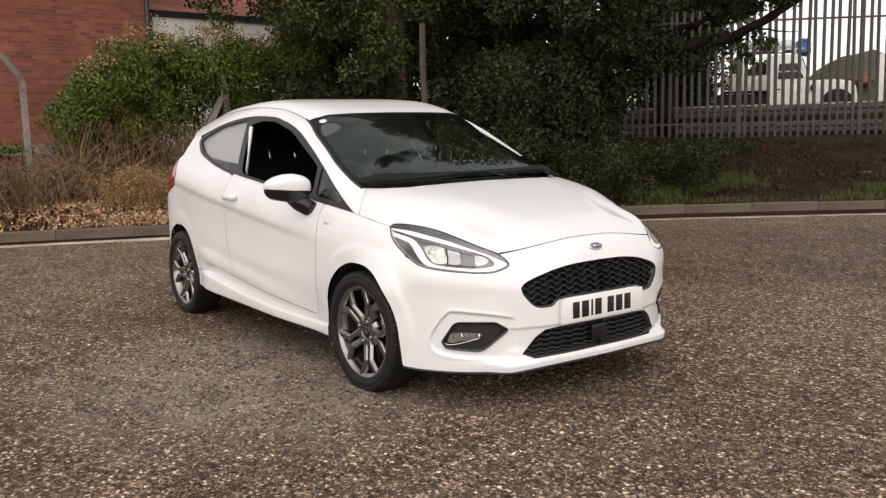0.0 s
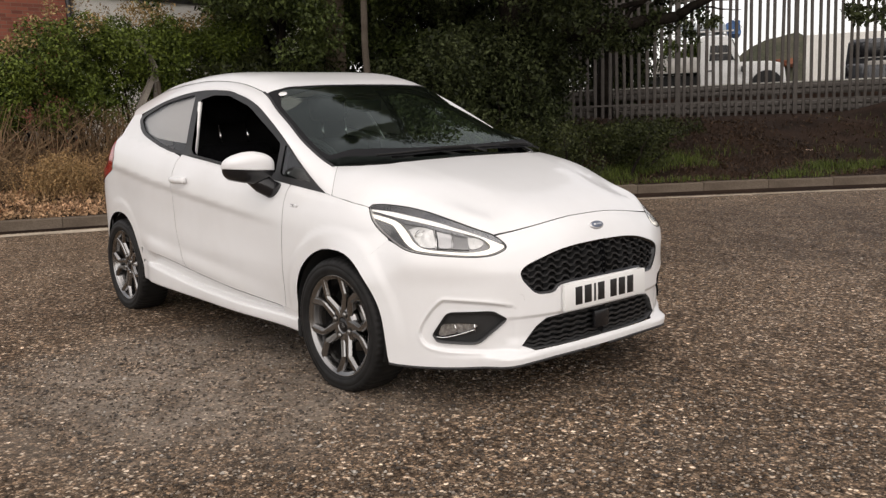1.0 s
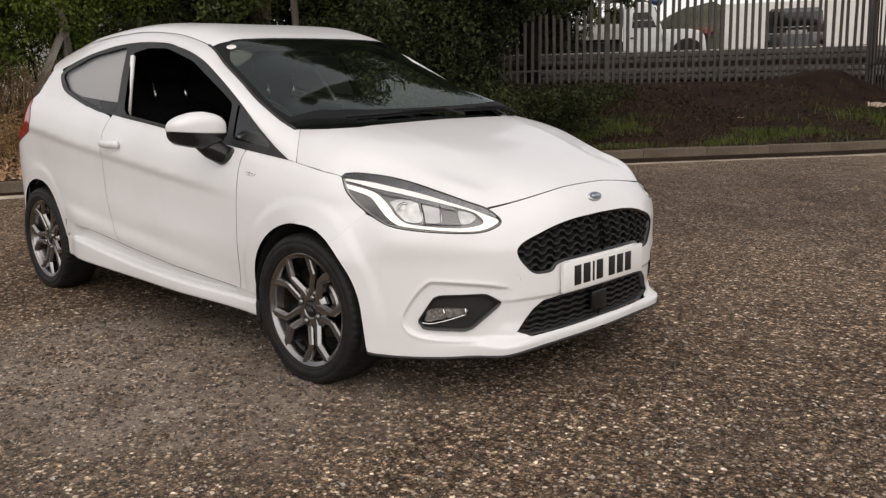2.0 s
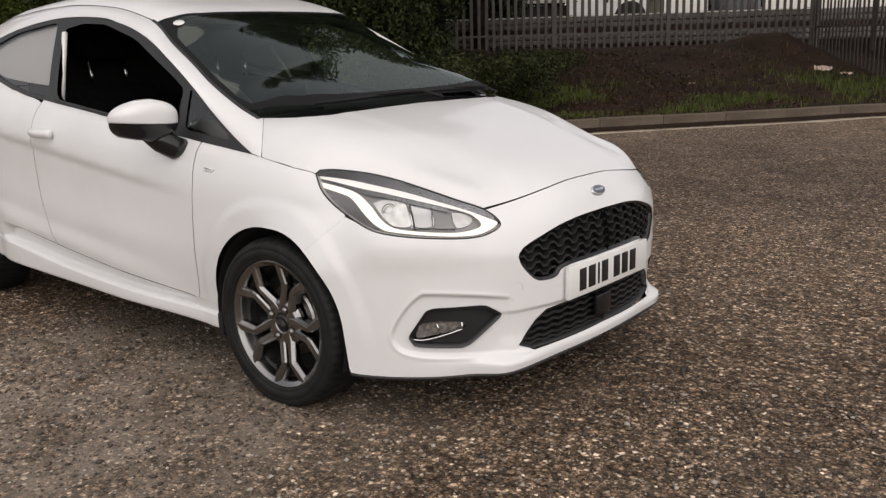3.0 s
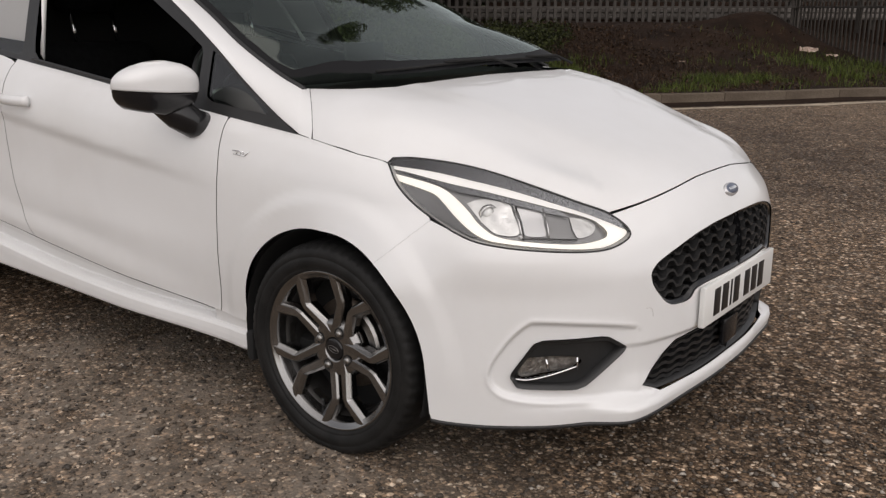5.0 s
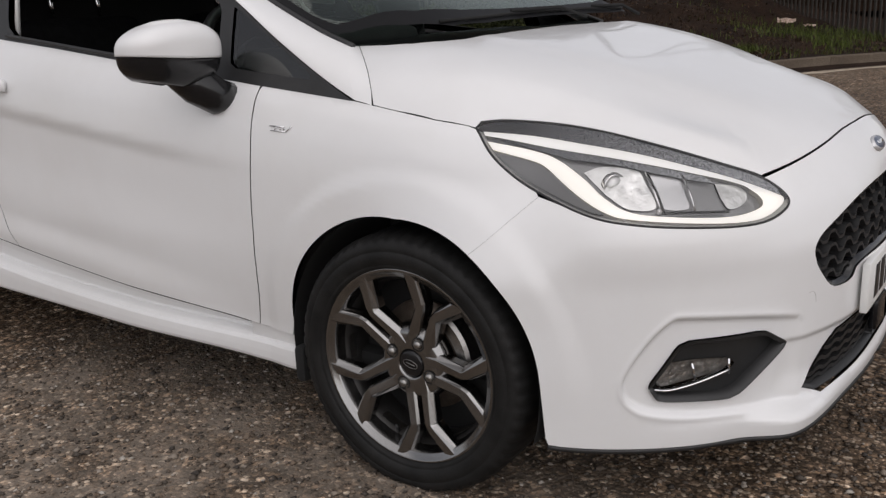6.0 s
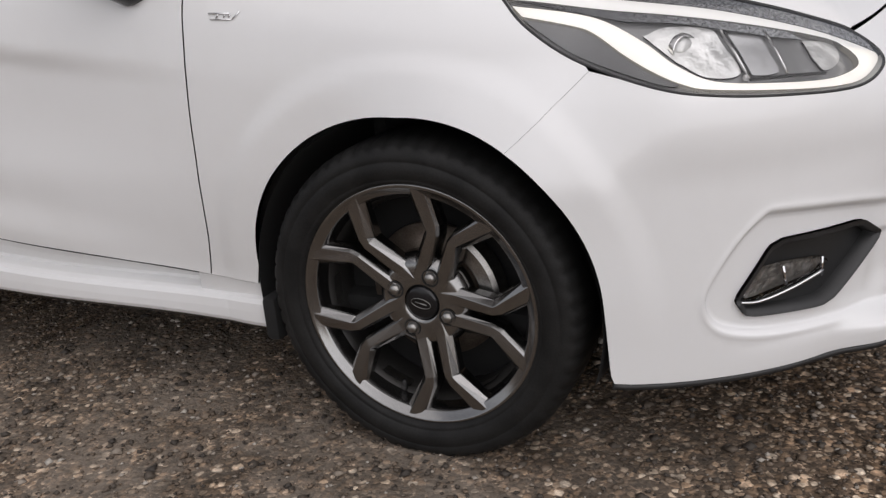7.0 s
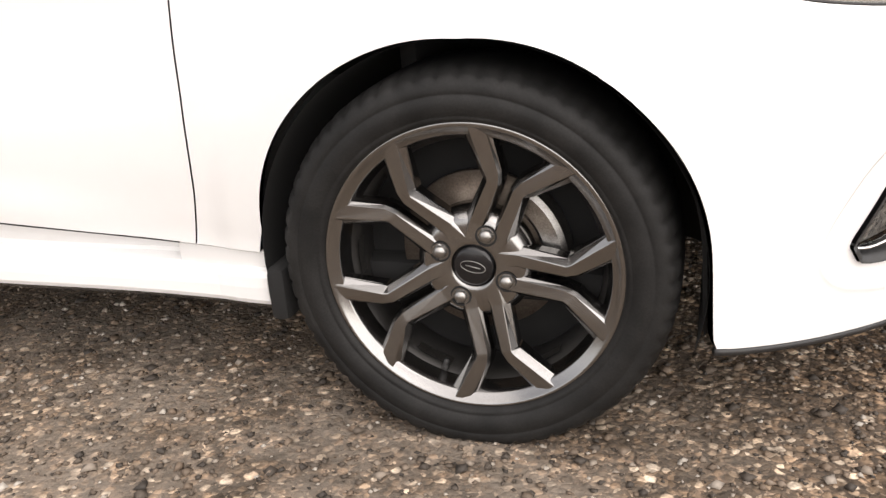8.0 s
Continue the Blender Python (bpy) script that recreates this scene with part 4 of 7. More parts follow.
# fog lamps
for k in (1, -1):
    v, f, w, g = rim_of(FOG_HOLE, 0.06, 0.010)
    fog = part("fog_lamp_recess", (v, f) if k > 0 else (w, g), BLACK_TRIM, car, "black fog lamp bezel with a clear round-ended lamp")
    back = sheet([FOG_HOLE], offset_skin(0.034), 0.02, (1, -1, 0), skirt=0, mirror=k < 0)
    part("recess_back", mesh_of("recess_back", back[0], back[1], BLACK_TRIM, back[2]), BLACK_TRIM, fog)
    lens_outline = rounded_loop([(0.680, 0.308), (0.704, 0.352), (0.80, 0.356), (0.905, 0.350), (0.915, 0.340), (0.885, 0.322), (0.78, 0.312), (0.70, 0.300)], 2, cut=0.15)
    bowl = sheet([lens_outline], offset_skin(0.030), 0.012, (1, -1, 0), skirt=0, mirror=k < 0)
    part("fog_reflector", mesh_of("fog_reflector", bowl[0], bowl[1], FOG_GREY, bowl[2]), FOG_GREY, fog)
    cover = sheet([lens_outline], offset_skin(0.018), 0.012, (1, -1, 0), skirt=0.012, mirror=k < 0)
    part("fog_lens", mesh_of("fog_lens", cover[0], cover[1], CLEAR, cover[2]), CLEAR, fog)
    for s0, s1 in ((0.795, 0.782), (0.90, 0.896)):
        a = offset_skin(0.020)(np.array([s0, s1]), np.array([0.318, 0.352])) * np.array([1, k, 1])
        part("fog_divider", tube([tuple(a[0]), tuple(a[1])], 0.003, 6), CHROME, fog)
    trim = [tuple(offset_skin(0.014)(np.array([s]), np.array([z]))[0] * np.array([1, k, 1])) for s, z in smooth_line([(0.672, 0.303), (0.72, 0.300), (0.80, 0.311), (0.895, 0.330)], 6)]
    part("fog_trim", tube(trim, 0.0026, 6), CHROME, fog, "chrome strip")

# headlights
for k in (1, -1):
    flip = k < 0
    bowl = sheet([HEADLIGHT], offset_skin(0.022), 0.02, (0.6, -0.7, 0.4), skirt=0, mirror=flip)
    lamp = new("headlight", mesh_of("headlight", bowl[0], bowl[1], SMOKE, bowl[2]))
    lamp.parent = car
    tagged(lamp, "clear headlight with a white running-light strip")

    loop = resampled(HEADLIGHT, 0.015)
    wall = np.vstack([offset_skin(d)(*loop.T) for d in (0.002, 0.023)]) * np.array([1, k, 1])
    m = len(loop)
    part("lamp_wall", (wall, [(i, (i + 1) % m, m + (i + 1) % m, m + i) for i in range(m)]), LAMP_GREY, lamp)

    def lamp_sheet(name, loop, depth, material, label="", skirt=0.02, step=0.014):
        r = sheet([loop], offset_skin(depth), step, (0.6, -0.7, 0.4), skirt=skirt, mirror=flip)
        return part(name, mesh_of(name, r[0], r[1], material, r[2]), material, lamp, label)

    # the upper guide, white, runs along the top; the speckled band lies above it
    top_edge = smooth_line([(0.283, 0.797), (0.416, 0.7875), (0.548, 0.7705), (0.682, 0.752), (0.8185, 0.7255), (0.931, 0.700), (1.017, 0.676), (1.062, 0.662)], 5)
    band = np.vstack([HEAD_TOP[3:][::-1] + [0.002, -0.003], top_edge[::-1] + [0, 0.0005]])
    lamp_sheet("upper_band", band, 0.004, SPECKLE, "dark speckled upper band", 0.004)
    low_edge = smooth_line([(0.968, 0.678), (0.948, 0.687), (0.883, 0.702), (0.742, 0.727), (0.606, 0.747), (0.471, 0.763), (0.343, 0.782), (0.285, 0.789)], 5)
    lamp_sheet("upper_guide", np.vstack([top_edge, low_edge]), 0.006, GUIDE, "white upper strip with an added faint glow", 0.008)
    # a speckled strip laid in as the shadow under the guide
    fringe = np.vstack([low_edge[12:36] + [0, -0.001], smooth_line([(0.500, 0.744), (0.60, 0.736), (0.70, 0.720), (0.80, 0.704), (0.865, 0.695)], 4)])
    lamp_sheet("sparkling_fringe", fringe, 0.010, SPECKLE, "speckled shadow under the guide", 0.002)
    corner = smooth_line([(0.300, 0.758), (0.388, 0.742), (0.428, 0.727), (0.470, 0.695), (0.506, 0.671), (0.545, 0.655), (0.50, 0.660), (0.385, 0.702), (0.315, 0.745)], 4)
    lamp_sheet("lower_corner", corner, 0.012, CORNER, "smoky grey lower corner", 0.004)
    # the lower guide sweeps from the rear tip down, along the lower edge and round the front tip
    lower_top = smooth_line([(0.2875, 0.779), (0.402, 0.762), (0.464, 0.745), (0.520, 0.711), (0.556, 0.681), (0.615, 0.657), (0.742, 0.646), (0.886, 0.640), (0.974, 0.646), (0.995, 0.656), (0.985, 0.669), (0.968, 0.678)], 5)
    lower_low = smooth_line([(1.058, 0.664), (1.072, 0.655), (1.055, 0.6445), (0.999, 0.631), (0.935, 0.6275), (0.806, 0.6330), (0.607, 0.6465), (0.550, 0.657), (0.5105, 0.674), (0.4735, 0.698), (0.431, 0.731), (0.395, 0.744), (0.300, 0.763)], 5)
    lamp_sheet("running_light", np.vstack([lower_top, lower_low]), 0.006, DRL, "milky white light strip", 0.010)
    # chambers behind the lens: the main reflector, a middle one and a smoky outer one
    main = smooth_line([(0.520, 0.722), (0.572, 0.732), (0.655, 0.7255), (0.672, 0.704), (0.684, 0.662), (0.610, 0.661), (0.562, 0.684)], 5)
    lamp_sheet("reflector_bowl", main, 0.016, REFLECTOR, "bright silver reflector", 0.004)
    middle = smooth_line([(0.686, 0.716), (0.768, 0.705), (0.774, 0.680), (0.772, 0.657), (0.700, 0.660), (0.692, 0.690)], 4)
    lamp_sheet("middle_chamber", middle, 0.018, SILVER, "grey middle chamber", 0.004)
    outer = smooth_line([(0.868, 0.693), (0.930, 0.686), (0.958, 0.672), (0.940, 0.656), (0.890, 0.650), (0.872, 0.668)], 5)
    lamp_sheet("outer_chamber", outer, 0.016, REFLECTOR, "silver outer chamber", 0.004)
    p = offset_skin(0.026)(np.array([0.592]), np.array([0.697]))[0] * np.array([1, k, 1])
    aim = Matrix.Translation(p) @ pose(0, 0, 0, 0, 0, -38 * k)
    part("projector_lens", moved(lathe([(0.0, 0.008), (0.008, 0.0075), (0.015, 0.005), (0.019, 0.001), (0.021, -0.005)], 28, "x"), aim), PROJECTOR, lamp, "round glass projector")
    part("projector_ring", moved(lathe([(0.021, 0.001), (0.023, 0.003), (0.025, 0.001), (0.027, -0.008)], 28, "x"), aim), CHROME, lamp, "silver ring")
    for s0, z0, s1, z1, mat, wd in ((0.694, 0.655, 0.676, 0.722, CHROME, 0.0026), (0.699, 0.655, 0.682, 0.720, LINER, 0.0030), (0.785, 0.654, 0.777, 0.712, CHROME, 0.0026)):
        a = offset_skin(0.010)(np.array([s0, (s0 + s1) / 2 + 0.004, s1]), np.array([z0, (z0 + z1) / 2, z1])) * np.array([1, k, 1])
        part("lamp_divider", tube([tuple(q) for q in a], wd, 6), mat, lamp)
    a = offset_skin(0.009)(np.array([0.694, 0.72, 0.78, 0.88]), np.array([0.6535, 0.653, 0.652, 0.648])) * np.array([1, k, 1])
    part("lamp_ledge", tube([tuple(q) for q in a], 0.0028, 6), LINER, lamp, "dark ledge over the light strip")
    a = offset_skin(0.010)(np.array([0.688]), np.array([0.657]))[0] * np.array([1, k, 1])
    part("lamp_clip", moved(lathe([(0.0, 0.004), (0.004, 0.003), (0.005, -0.004)], 10), Matrix.Translation(a)), CHROME, lamp)
    r = sheet([HEADLIGHT], offset_skin(0.0), 0.014, (0.6, -0.7, 0.4), skirt=0, mirror=flip)
    part("lens", mesh_of("lens", r[0], r[1], CLEAR, r[2]), CLEAR, lamp, "clear plastic lens")
    rimline = [q * np.array([1, k, 1]) for q in offset_skin(0.002)(*resampled(HEADLIGHT, 0.02).T)]
    part("lamp_seal", tube(rimline + rimline[:1], 0.0024, 6, False), BLACK_TRIM, lamp, "black rubber edge")

# bonnet: edge fitted to nose, lamps and wings
front_dense = resampled(np.vstack([[(float(nose(0.7445)) + 0.85, 0.7445)], bonnet_front, HEAD_TOP[5:6]]), 0.008, False)
edge3 = np.vstack([skin(*resampled(HEAD_TOP[5:], 0.008, False).T), flank(*resampled(np.array([(0.13, 0.807), (0.06, 0.817), (-0.03, 0.832), (-0.11, 0.845)]), 0.008, False).T), skin(*front_dense.T)])


def creased(x, y):
    """The bonnet with two soft creases that run towards the nose."""
    a = np.abs(y)
    c = 0.30 + 0.16 * np.clip(0.5 - x, 0, 1)
    return bonnet_top(x, y) - 0.003 * smooth((a - c) / 0.08) + 0.003 * smooth((a - 0.5) / 0.25)


edge_gap = edge3[:, 2] - creased(edge3[:, 0], edge3[:, 1])


def bonnet_skin(x, y):
    x, y = np.broadcast_arrays(np.asarray(x, float), np.asarray(y, float))
    q = np.stack([np.ravel(x), -np.abs(np.ravel(y))], -1)
    z = creased(q[:, 0], q[:, 1])
    d = np.hypot(q[:, None, 0] - edge3[None, :, 0], q[:, None, 1] - edge3[None, :, 1])
    w = 1 / (d + 0.014) ** 4
    z = z + (w * edge_gap).sum(1) / w.sum(1) * np.exp(-(d.min(1) / 0.09) ** 2)
    return np.stack([np.ravel(x), np.ravel(y), z], -1).reshape(*x.shape, 3)


half = np.vstack([[(float(nose(0.7445)) - 0.004, 0.0)], skin(*front_dense.T)[1:, :2] + [-0.004, 0.0], skin(*HEAD_TOP[6:].T)[:, :2] + [-0.001, 0.002],
                  flank(*np.array([(0.13, 0.807), (0.06, 0.817), (-0.03, 0.832), (-0.100, 0.8435)]).T)[:, :2] + [0, 0.0010],
                  [(-0.112, -0.738), (-0.151, -0.700), (-0.201, -0.655), (-0.240, -0.620), (-0.175, -0.603), (-0.118, -0.577), (-0.070, -0.53), (-0.044, -0.48), (-0.030, -0.36), (-0.040, -0.20), (-0.050, 0.0)]])
whole = np.vstack([half, (half * [1, -1])[1:-1][::-1]])
panel("bonnet", PAINT, car, "white bonnet with soft creases", [whole], bonnet_skin, 0.02, (0, 0, 1), skirt=0.015)

# windscreen
WS = [(-0.935, 0.0), (-0.931, -0.20), (-0.922, -0.37), (-0.945, -0.49), (-0.985, -0.546), (-0.84, -0.574), (-0.68, -0.599), (-0.50, -0.630), (-0.31, -0.647), (-0.255, -0.628), (-0.145, -0.565), (-0.075, -0.48), (-0.060, -0.36), (-0.066, -0.20), (-0.072, 0.0)]


def roof_skin(x, y):
    x, y = np.broadcast_arrays(np.asarray(x, float), np.asarray(y, float))
    return np.stack([x, y, roof_top(x, y)], -1)


screen_edge = spline([-1.0, -0.84, -0.68, -0.50, -0.31, 0.0], [0.546, 0.574, 0.599, 0.630, 0.650, 0.668])


def screen_skin(x, y):
    """The glass: the roof's edge line at its sides, but bent evenly across."""
    x, y = np.broadcast_arrays(np.asarray(x, float), np.asarray(y, float))
    e = screen_edge(x)
    power = 8 - 5 * smooth((x + 0.96) / 0.22) * smooth((-0.16 - x) / 0.25)
    z = roof_line(x) - 1.05 * roof_fall(x) * (e / roof_half(x)) ** 8 * (np.abs(y) / e) ** power
    t = np.clip((x + 0.95) / 0.88, 0, 1)
    z = z + 0.076 * t * (1 - t) * (1 - np.clip(np.abs(y) / e, 0, 1) ** 4)
    return np.stack([x, y, z], -1)


def mirrored_loop(h):
    h = np.array(h, float)
    return np.vstack([h, (h * [1, -1])[1:-1][::-1]])


inner_ws = [(-0.905, 0.0), (-0.895, -0.36), (-0.925, -0.490), (-0.84, -0.552), (-0.68, -0.578), (-0.52, -0.606), (-0.38, -0.622), (-0.305, -0.622), (-0.255, -0.592), (-0.165, -0.50), (-0.130, -0.36), (-0.122, -0.20), (-0.120, 0.0)]
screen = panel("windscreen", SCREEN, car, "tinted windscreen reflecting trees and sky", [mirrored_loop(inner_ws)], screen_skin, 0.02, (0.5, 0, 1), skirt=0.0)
panel("screen_band", BAND, screen, "black printed edge", [mirrored_loop(WS), mirrored_loop(inner_ws)], screen_skin, 0.02, (0.5, 0, 1), skirt=0.0)
part("tax_disc_sticker", lathe([(0.0, 0.002), (0.022, 0.0015), (0.0225, 0.0)], 20, "z"), WHITE, screen, "small white round sticker").matrix_local = Matrix.Translation((-0.893, -0.505, float(roof_top(-0.893, -0.505)) + 0.001)) @ pose(0, 0, 0, 19, 21, 0)
cowl = [(-0.045, 0.0), (-0.035, -0.20), (-0.025, -0.36), (-0.040, -0.48), (-0.068, -0.53), (-0.116, -0.577), (-0.175, -0.602), (-0.235, -0.617), (-0.30, -0.60), (-0.24, -0.54), (-0.20, -0.40), (-0.18, -0.25), (-0.16, 0.0)]
panel("scuttle", BLACK_TRIM, car, "black plastic scuttle panel", [mirrored_loop(cowl)], lambda x, y: bonnet_skin(x, y) - np.array([0, 0, 0.018]), 0.03, (0, 0, 1), skirt=0.01)

# roof
ROOF = [(-0.941, 0.0), (-0.937, -0.20), (-0.928, -0.37), (-0.951, -0.49), (-0.99, -0.545), (-1.15, -0.545), (-1.4, -0.545), (-1.8, -0.548), (-2.2, -0.535), (-2.5, -0.51), (-2.72, -0.47), (-2.78, -0.30), (-2.80, 0.0)]
panel("roof", PAINT, car, "", [mirrored_loop(ROOF)], roof_skin, 0.035, (0, 0, 1))

# pillars and roof rails: from the screen and roof edge down to the window frame
RAIL_IN = smooth_line([(-0.235, -0.652), (-0.35, -0.649), (-0.52, -0.632), (-0.68, -0.604), (-0.84, -0.579), (-0.99, -0.551), (-1.2, -0.548), (-1.4, -0.548), (-1.8, -0.551), (-2.2, -0.538), (-2.5, -0.513), (-2.70, -0.475)], 8)
RAIL_OUT = smooth_line([(-0.150, 0.853), (-0.25, 0.900), (-0.40, 0.981), (-0.56, 1.075), (-0.74, 1.172), (-0.93, 1.260), (-1.14, 1.318), (-1.32, 1.349), (-1.64, 1.356), (-1.975, 1.317), (-2.30, 1.245), (-2.42, 1.235)], 8)
for k in (1, -1):
    a = np.stack([RAIL_IN[:, 0], RAIL_IN[:, 1], roof_top(RAIL_IN[:, 0], RAIL_IN[:, 1])], -1)
    b = flank(RAIL_OUT[:, 0], RAIL_OUT[:, 1])
    n = 10
    v = []
    for p, q in zip(a, b):
        c = np.array([(p[0] + q[0]) / 2, 0.30 * p[1] + 0.70 * q[1], 0.58 * p[2] + 0.42 * q[2]]) + np.array([0, -0.008, 0.004])
        for t in np.linspace(0, 1, n):
            v.append(((1 - t) ** 2 * p + 2 * t * (1 - t) * c + t * t * q) * np.array([1, k, 1]))
    f = []
    for i in range(len(a) - 1):
        for j in range(n - 1):
            q = (i * n + j, i * n + j + 1, (i + 1) * n + j + 1, (i + 1) * n + j)
            f.append(q if k > 0 else q[::-1])
    seal = [tuple(q * np.array([1, k, 1]) + np.array([0, 0.004 * k, 0.001])) for q in a[:42]]
    part("screen_seal", tube(seal, 0.0075, 6), BLACK_TRIM, screen, "black rubber screen edge")
    part("roof_rail", (v, f), PAINT, car, "white screen pillar and roof rail")
    # the corner between bonnet, screen and wing
    edge = resampled(np.array([(-0.2422, -0.6203), (-0.2022, -0.6559), (-0.1522, -0.7009), (-0.1132, -0.7388), (-0.105, -0.7500)]), 0.02, False)
    edge = np.stack([np.interp(np.linspace(0, 1, n), np.linspace(0, 1, len(edge)), edge[:, c]) for c in (0, 1)], -1)
    rim3 = bonnet_skin(edge[:, 0], edge[:, 1])
    rim3[-1] = flank(-0.104, 0.8435)
    w = []
    for t in np.linspace(0, 1, 5):
        for q, p in zip(v[:n], rim3):
            m = (1 - t) * np.array(q) + t * p * np.array([1, k, 1])
            w.append(m + np.array([0, 0, 0.001 * math.sin(math.pi * t)]))
    f = []
    for i in range(4):
        for j in range(n - 1):
            q = (i * n + j, (i + 1) * n + j, (i + 1) * n + j + 1, i * n + j + 1)
            f.append(q if k > 0 else q[::-1])
    part("pillar_foot", (w, f), PAINT, car)

# side windows and their dark frames
FRAME_OUT = smooth_line([(-0.155, 0.851), (-0.26, 0.903), (-0.42, 0.990), (-0.67, 1.135), (-0.985, 1.279), (-1.32, 1.346), (-1.64, 1.353), (-1.975, 1.314), (-2.20, 1.258), (-2.285, 1.225), (-2.28, 1.19), (-2.18, 1.125), (-1.97, 1.072), (-1.75, 1.026), (-1.47, 0.996), (-1.03, 0.951), (-0.56, 0.893)], 5)
DOOR_HOLE = rounded_loop([(-0.575, 0.918), (-1.04, 0.966), (-1.455, 1.006), (-1.555, 1.305), (-1.42, 1.326), (-1.25, 1.318), (-0.99, 1.252), (-0.70, 1.117), (-0.60, 1.065)], 2, cut=0.10)
QUARTER = rounded_loop([(-0.262, 0.892), (-0.535, 0.920), (-0.560, 1.060), (-0.545, 1.055)], 2, cut=0.08)
REAR_HOLE = rounded_loop([(-1.53, 1.020), (-1.75, 1.044), (-1.97, 1.090), (-2.14, 1.135), (-2.245, 1.20), (-2.235, 1.225), (-1.96, 1.300), (-1.66, 1.335), (-1.625, 1.330)], 2, cut=0.12)
for k in (1, -1):
    flip = k < 0
    fr = panel("window_frame", BLACK_TRIM, car, "satin black window surround", [FRAME_OUT, DOOR_HOLE, QUARTER, REAR_HOLE], flank, 0.025, (0, -1, 0.2), skirt=0.02, lift=0.001, mirror=flip)
    panel("quarter_pane", QUARTER_GLASS, fr, "small dark front quarter pane", [QUARTER], flank, 0.04, (0, -1, 0.2), skirt=0, lift=-0.004, mirror=flip)
    panel("rear_side_pane", CLEAR, fr, "rear side pane over a pale blank", [REAR_HOLE], flank, 0.05, (0, -1, 0.2), skirt=0, lift=-0.004, mirror=flip)
    blank = rounded_loop([(-1.50, 1.060), (-1.78, 1.078), (-2.02, 1.098), (-2.26, 1.15), (-2.28, 1.24), (-1.96, 1.325), (-1.60, 1.355)], 1, cut=0.1)
    panel("blanking_panel", BLANK, fr, "pale grey panel behind the rear side pane", [blank], lambda x, z: flank(x, z) + np.array([0, 0.028, 0]), 0.05, (0, -1, 0.2), skirt=0.004, mirror=flip)
    low = flank(np.linspace(-0.62, -1.46, 20), belt(np.linspace(-0.62, -1.46, 20)) + 0.016) * np.array([1, k, 1]) + np.array([0, -0.004 * k, 0])
    part("waist_seal", tube([tuple(p) for p in low], 0.006, 6), BLACK_TRIM, fr)

# tail: hatch, rear lamps and rear bumper
def tail_skin(y, z):
    y, z = np.broadcast_arrays(np.asarray(y, float), np.asarray(z, float))
    x = -3.22 + 0.62 * smooth((z - 0.80) / 0.75) + 0.10 * np.abs(y) ** 2 + 1.4 * np.abs(y) ** 6 + 0.06 * smooth((0.35 - z) / 0.2)
    return np.stack([x, y, z], -1)


panel("tailgate", PAINT, car, "", [[(-0.56, 0.52), (-0.62, 0.80), (-0.60, 1.0), (-0.56, 1.2), (-0.48, 1.33), (0.48, 1.33), (0.56, 1.2), (0.60, 1.0), (0.62, 0.80), (0.56, 0.52)]], tail_skin, 0.05, (-1, 0, 0))
panel("rear_pane", PRIVACY, car, "", [[(-0.50, 1.02), (-0.46, 1.27), (0.46, 1.27), (0.50, 1.02)]], tail_skin, 0.05, (-1, 0, 0), lift=0.004)
panel("rear_bumper", PAINT, car, "", [[(-0.70, 0.20), (-0.725, 0.50), (-0.70, 0.78), (-0.63, 0.79), (-0.57, 0.515), (0.57, 0.515), (0.63, 0.79), (0.70, 0.78), (0.725, 0.50), (0.70, 0.20)]], tail_skin, 0.05, (-1, 0, 0))
for k in (1, -1):
    v = []
    pts = [(-2.55, 1.095), (-2.62, 1.0), (-2.665, 0.935), (-2.80, 0.905), (-2.96, 0.81)]
    w = flank(*np.array(pts).T)
    t = [tail_skin(-0.62, z) for z in (1.08, 1.0, 0.93, 0.88, 0.80)]
    for p, q in zip(w, t):
        m = (p + q) / 2 + np.array([-0.05, -0.04, 0])
        for u in np.linspace(0, 1, 7):
            v.append(((1 - u) ** 2 * p + 2 * u * (1 - u) * m + u * u * q) * np.array([1, k, 1]))
    f = [(i * 7 + j, i * 7 + j + 1, (i + 1) * 7 + j + 1, (i + 1) * 7 + j) for i in range(4) for j in range(6)]
    rear_lamp = part("rear_lamp", (v, f), RED, car, "red rear lamp")
    wrap = smooth_line([(-2.56, 1.085), (-2.625, 0.985), (-2.67, 0.93), (-2.80, 0.895), (-2.95, 0.815), (-2.86, 0.820), (-2.72, 0.860), (-2.60, 0.905), (-2.545, 0.98)], 4)
    panel("lamp_wrap", RED, rear_lamp, "", [wrap], flank, 0.03, (0, -1, 0), skirt=0.006, lift=0.003, mirror=k < 0)

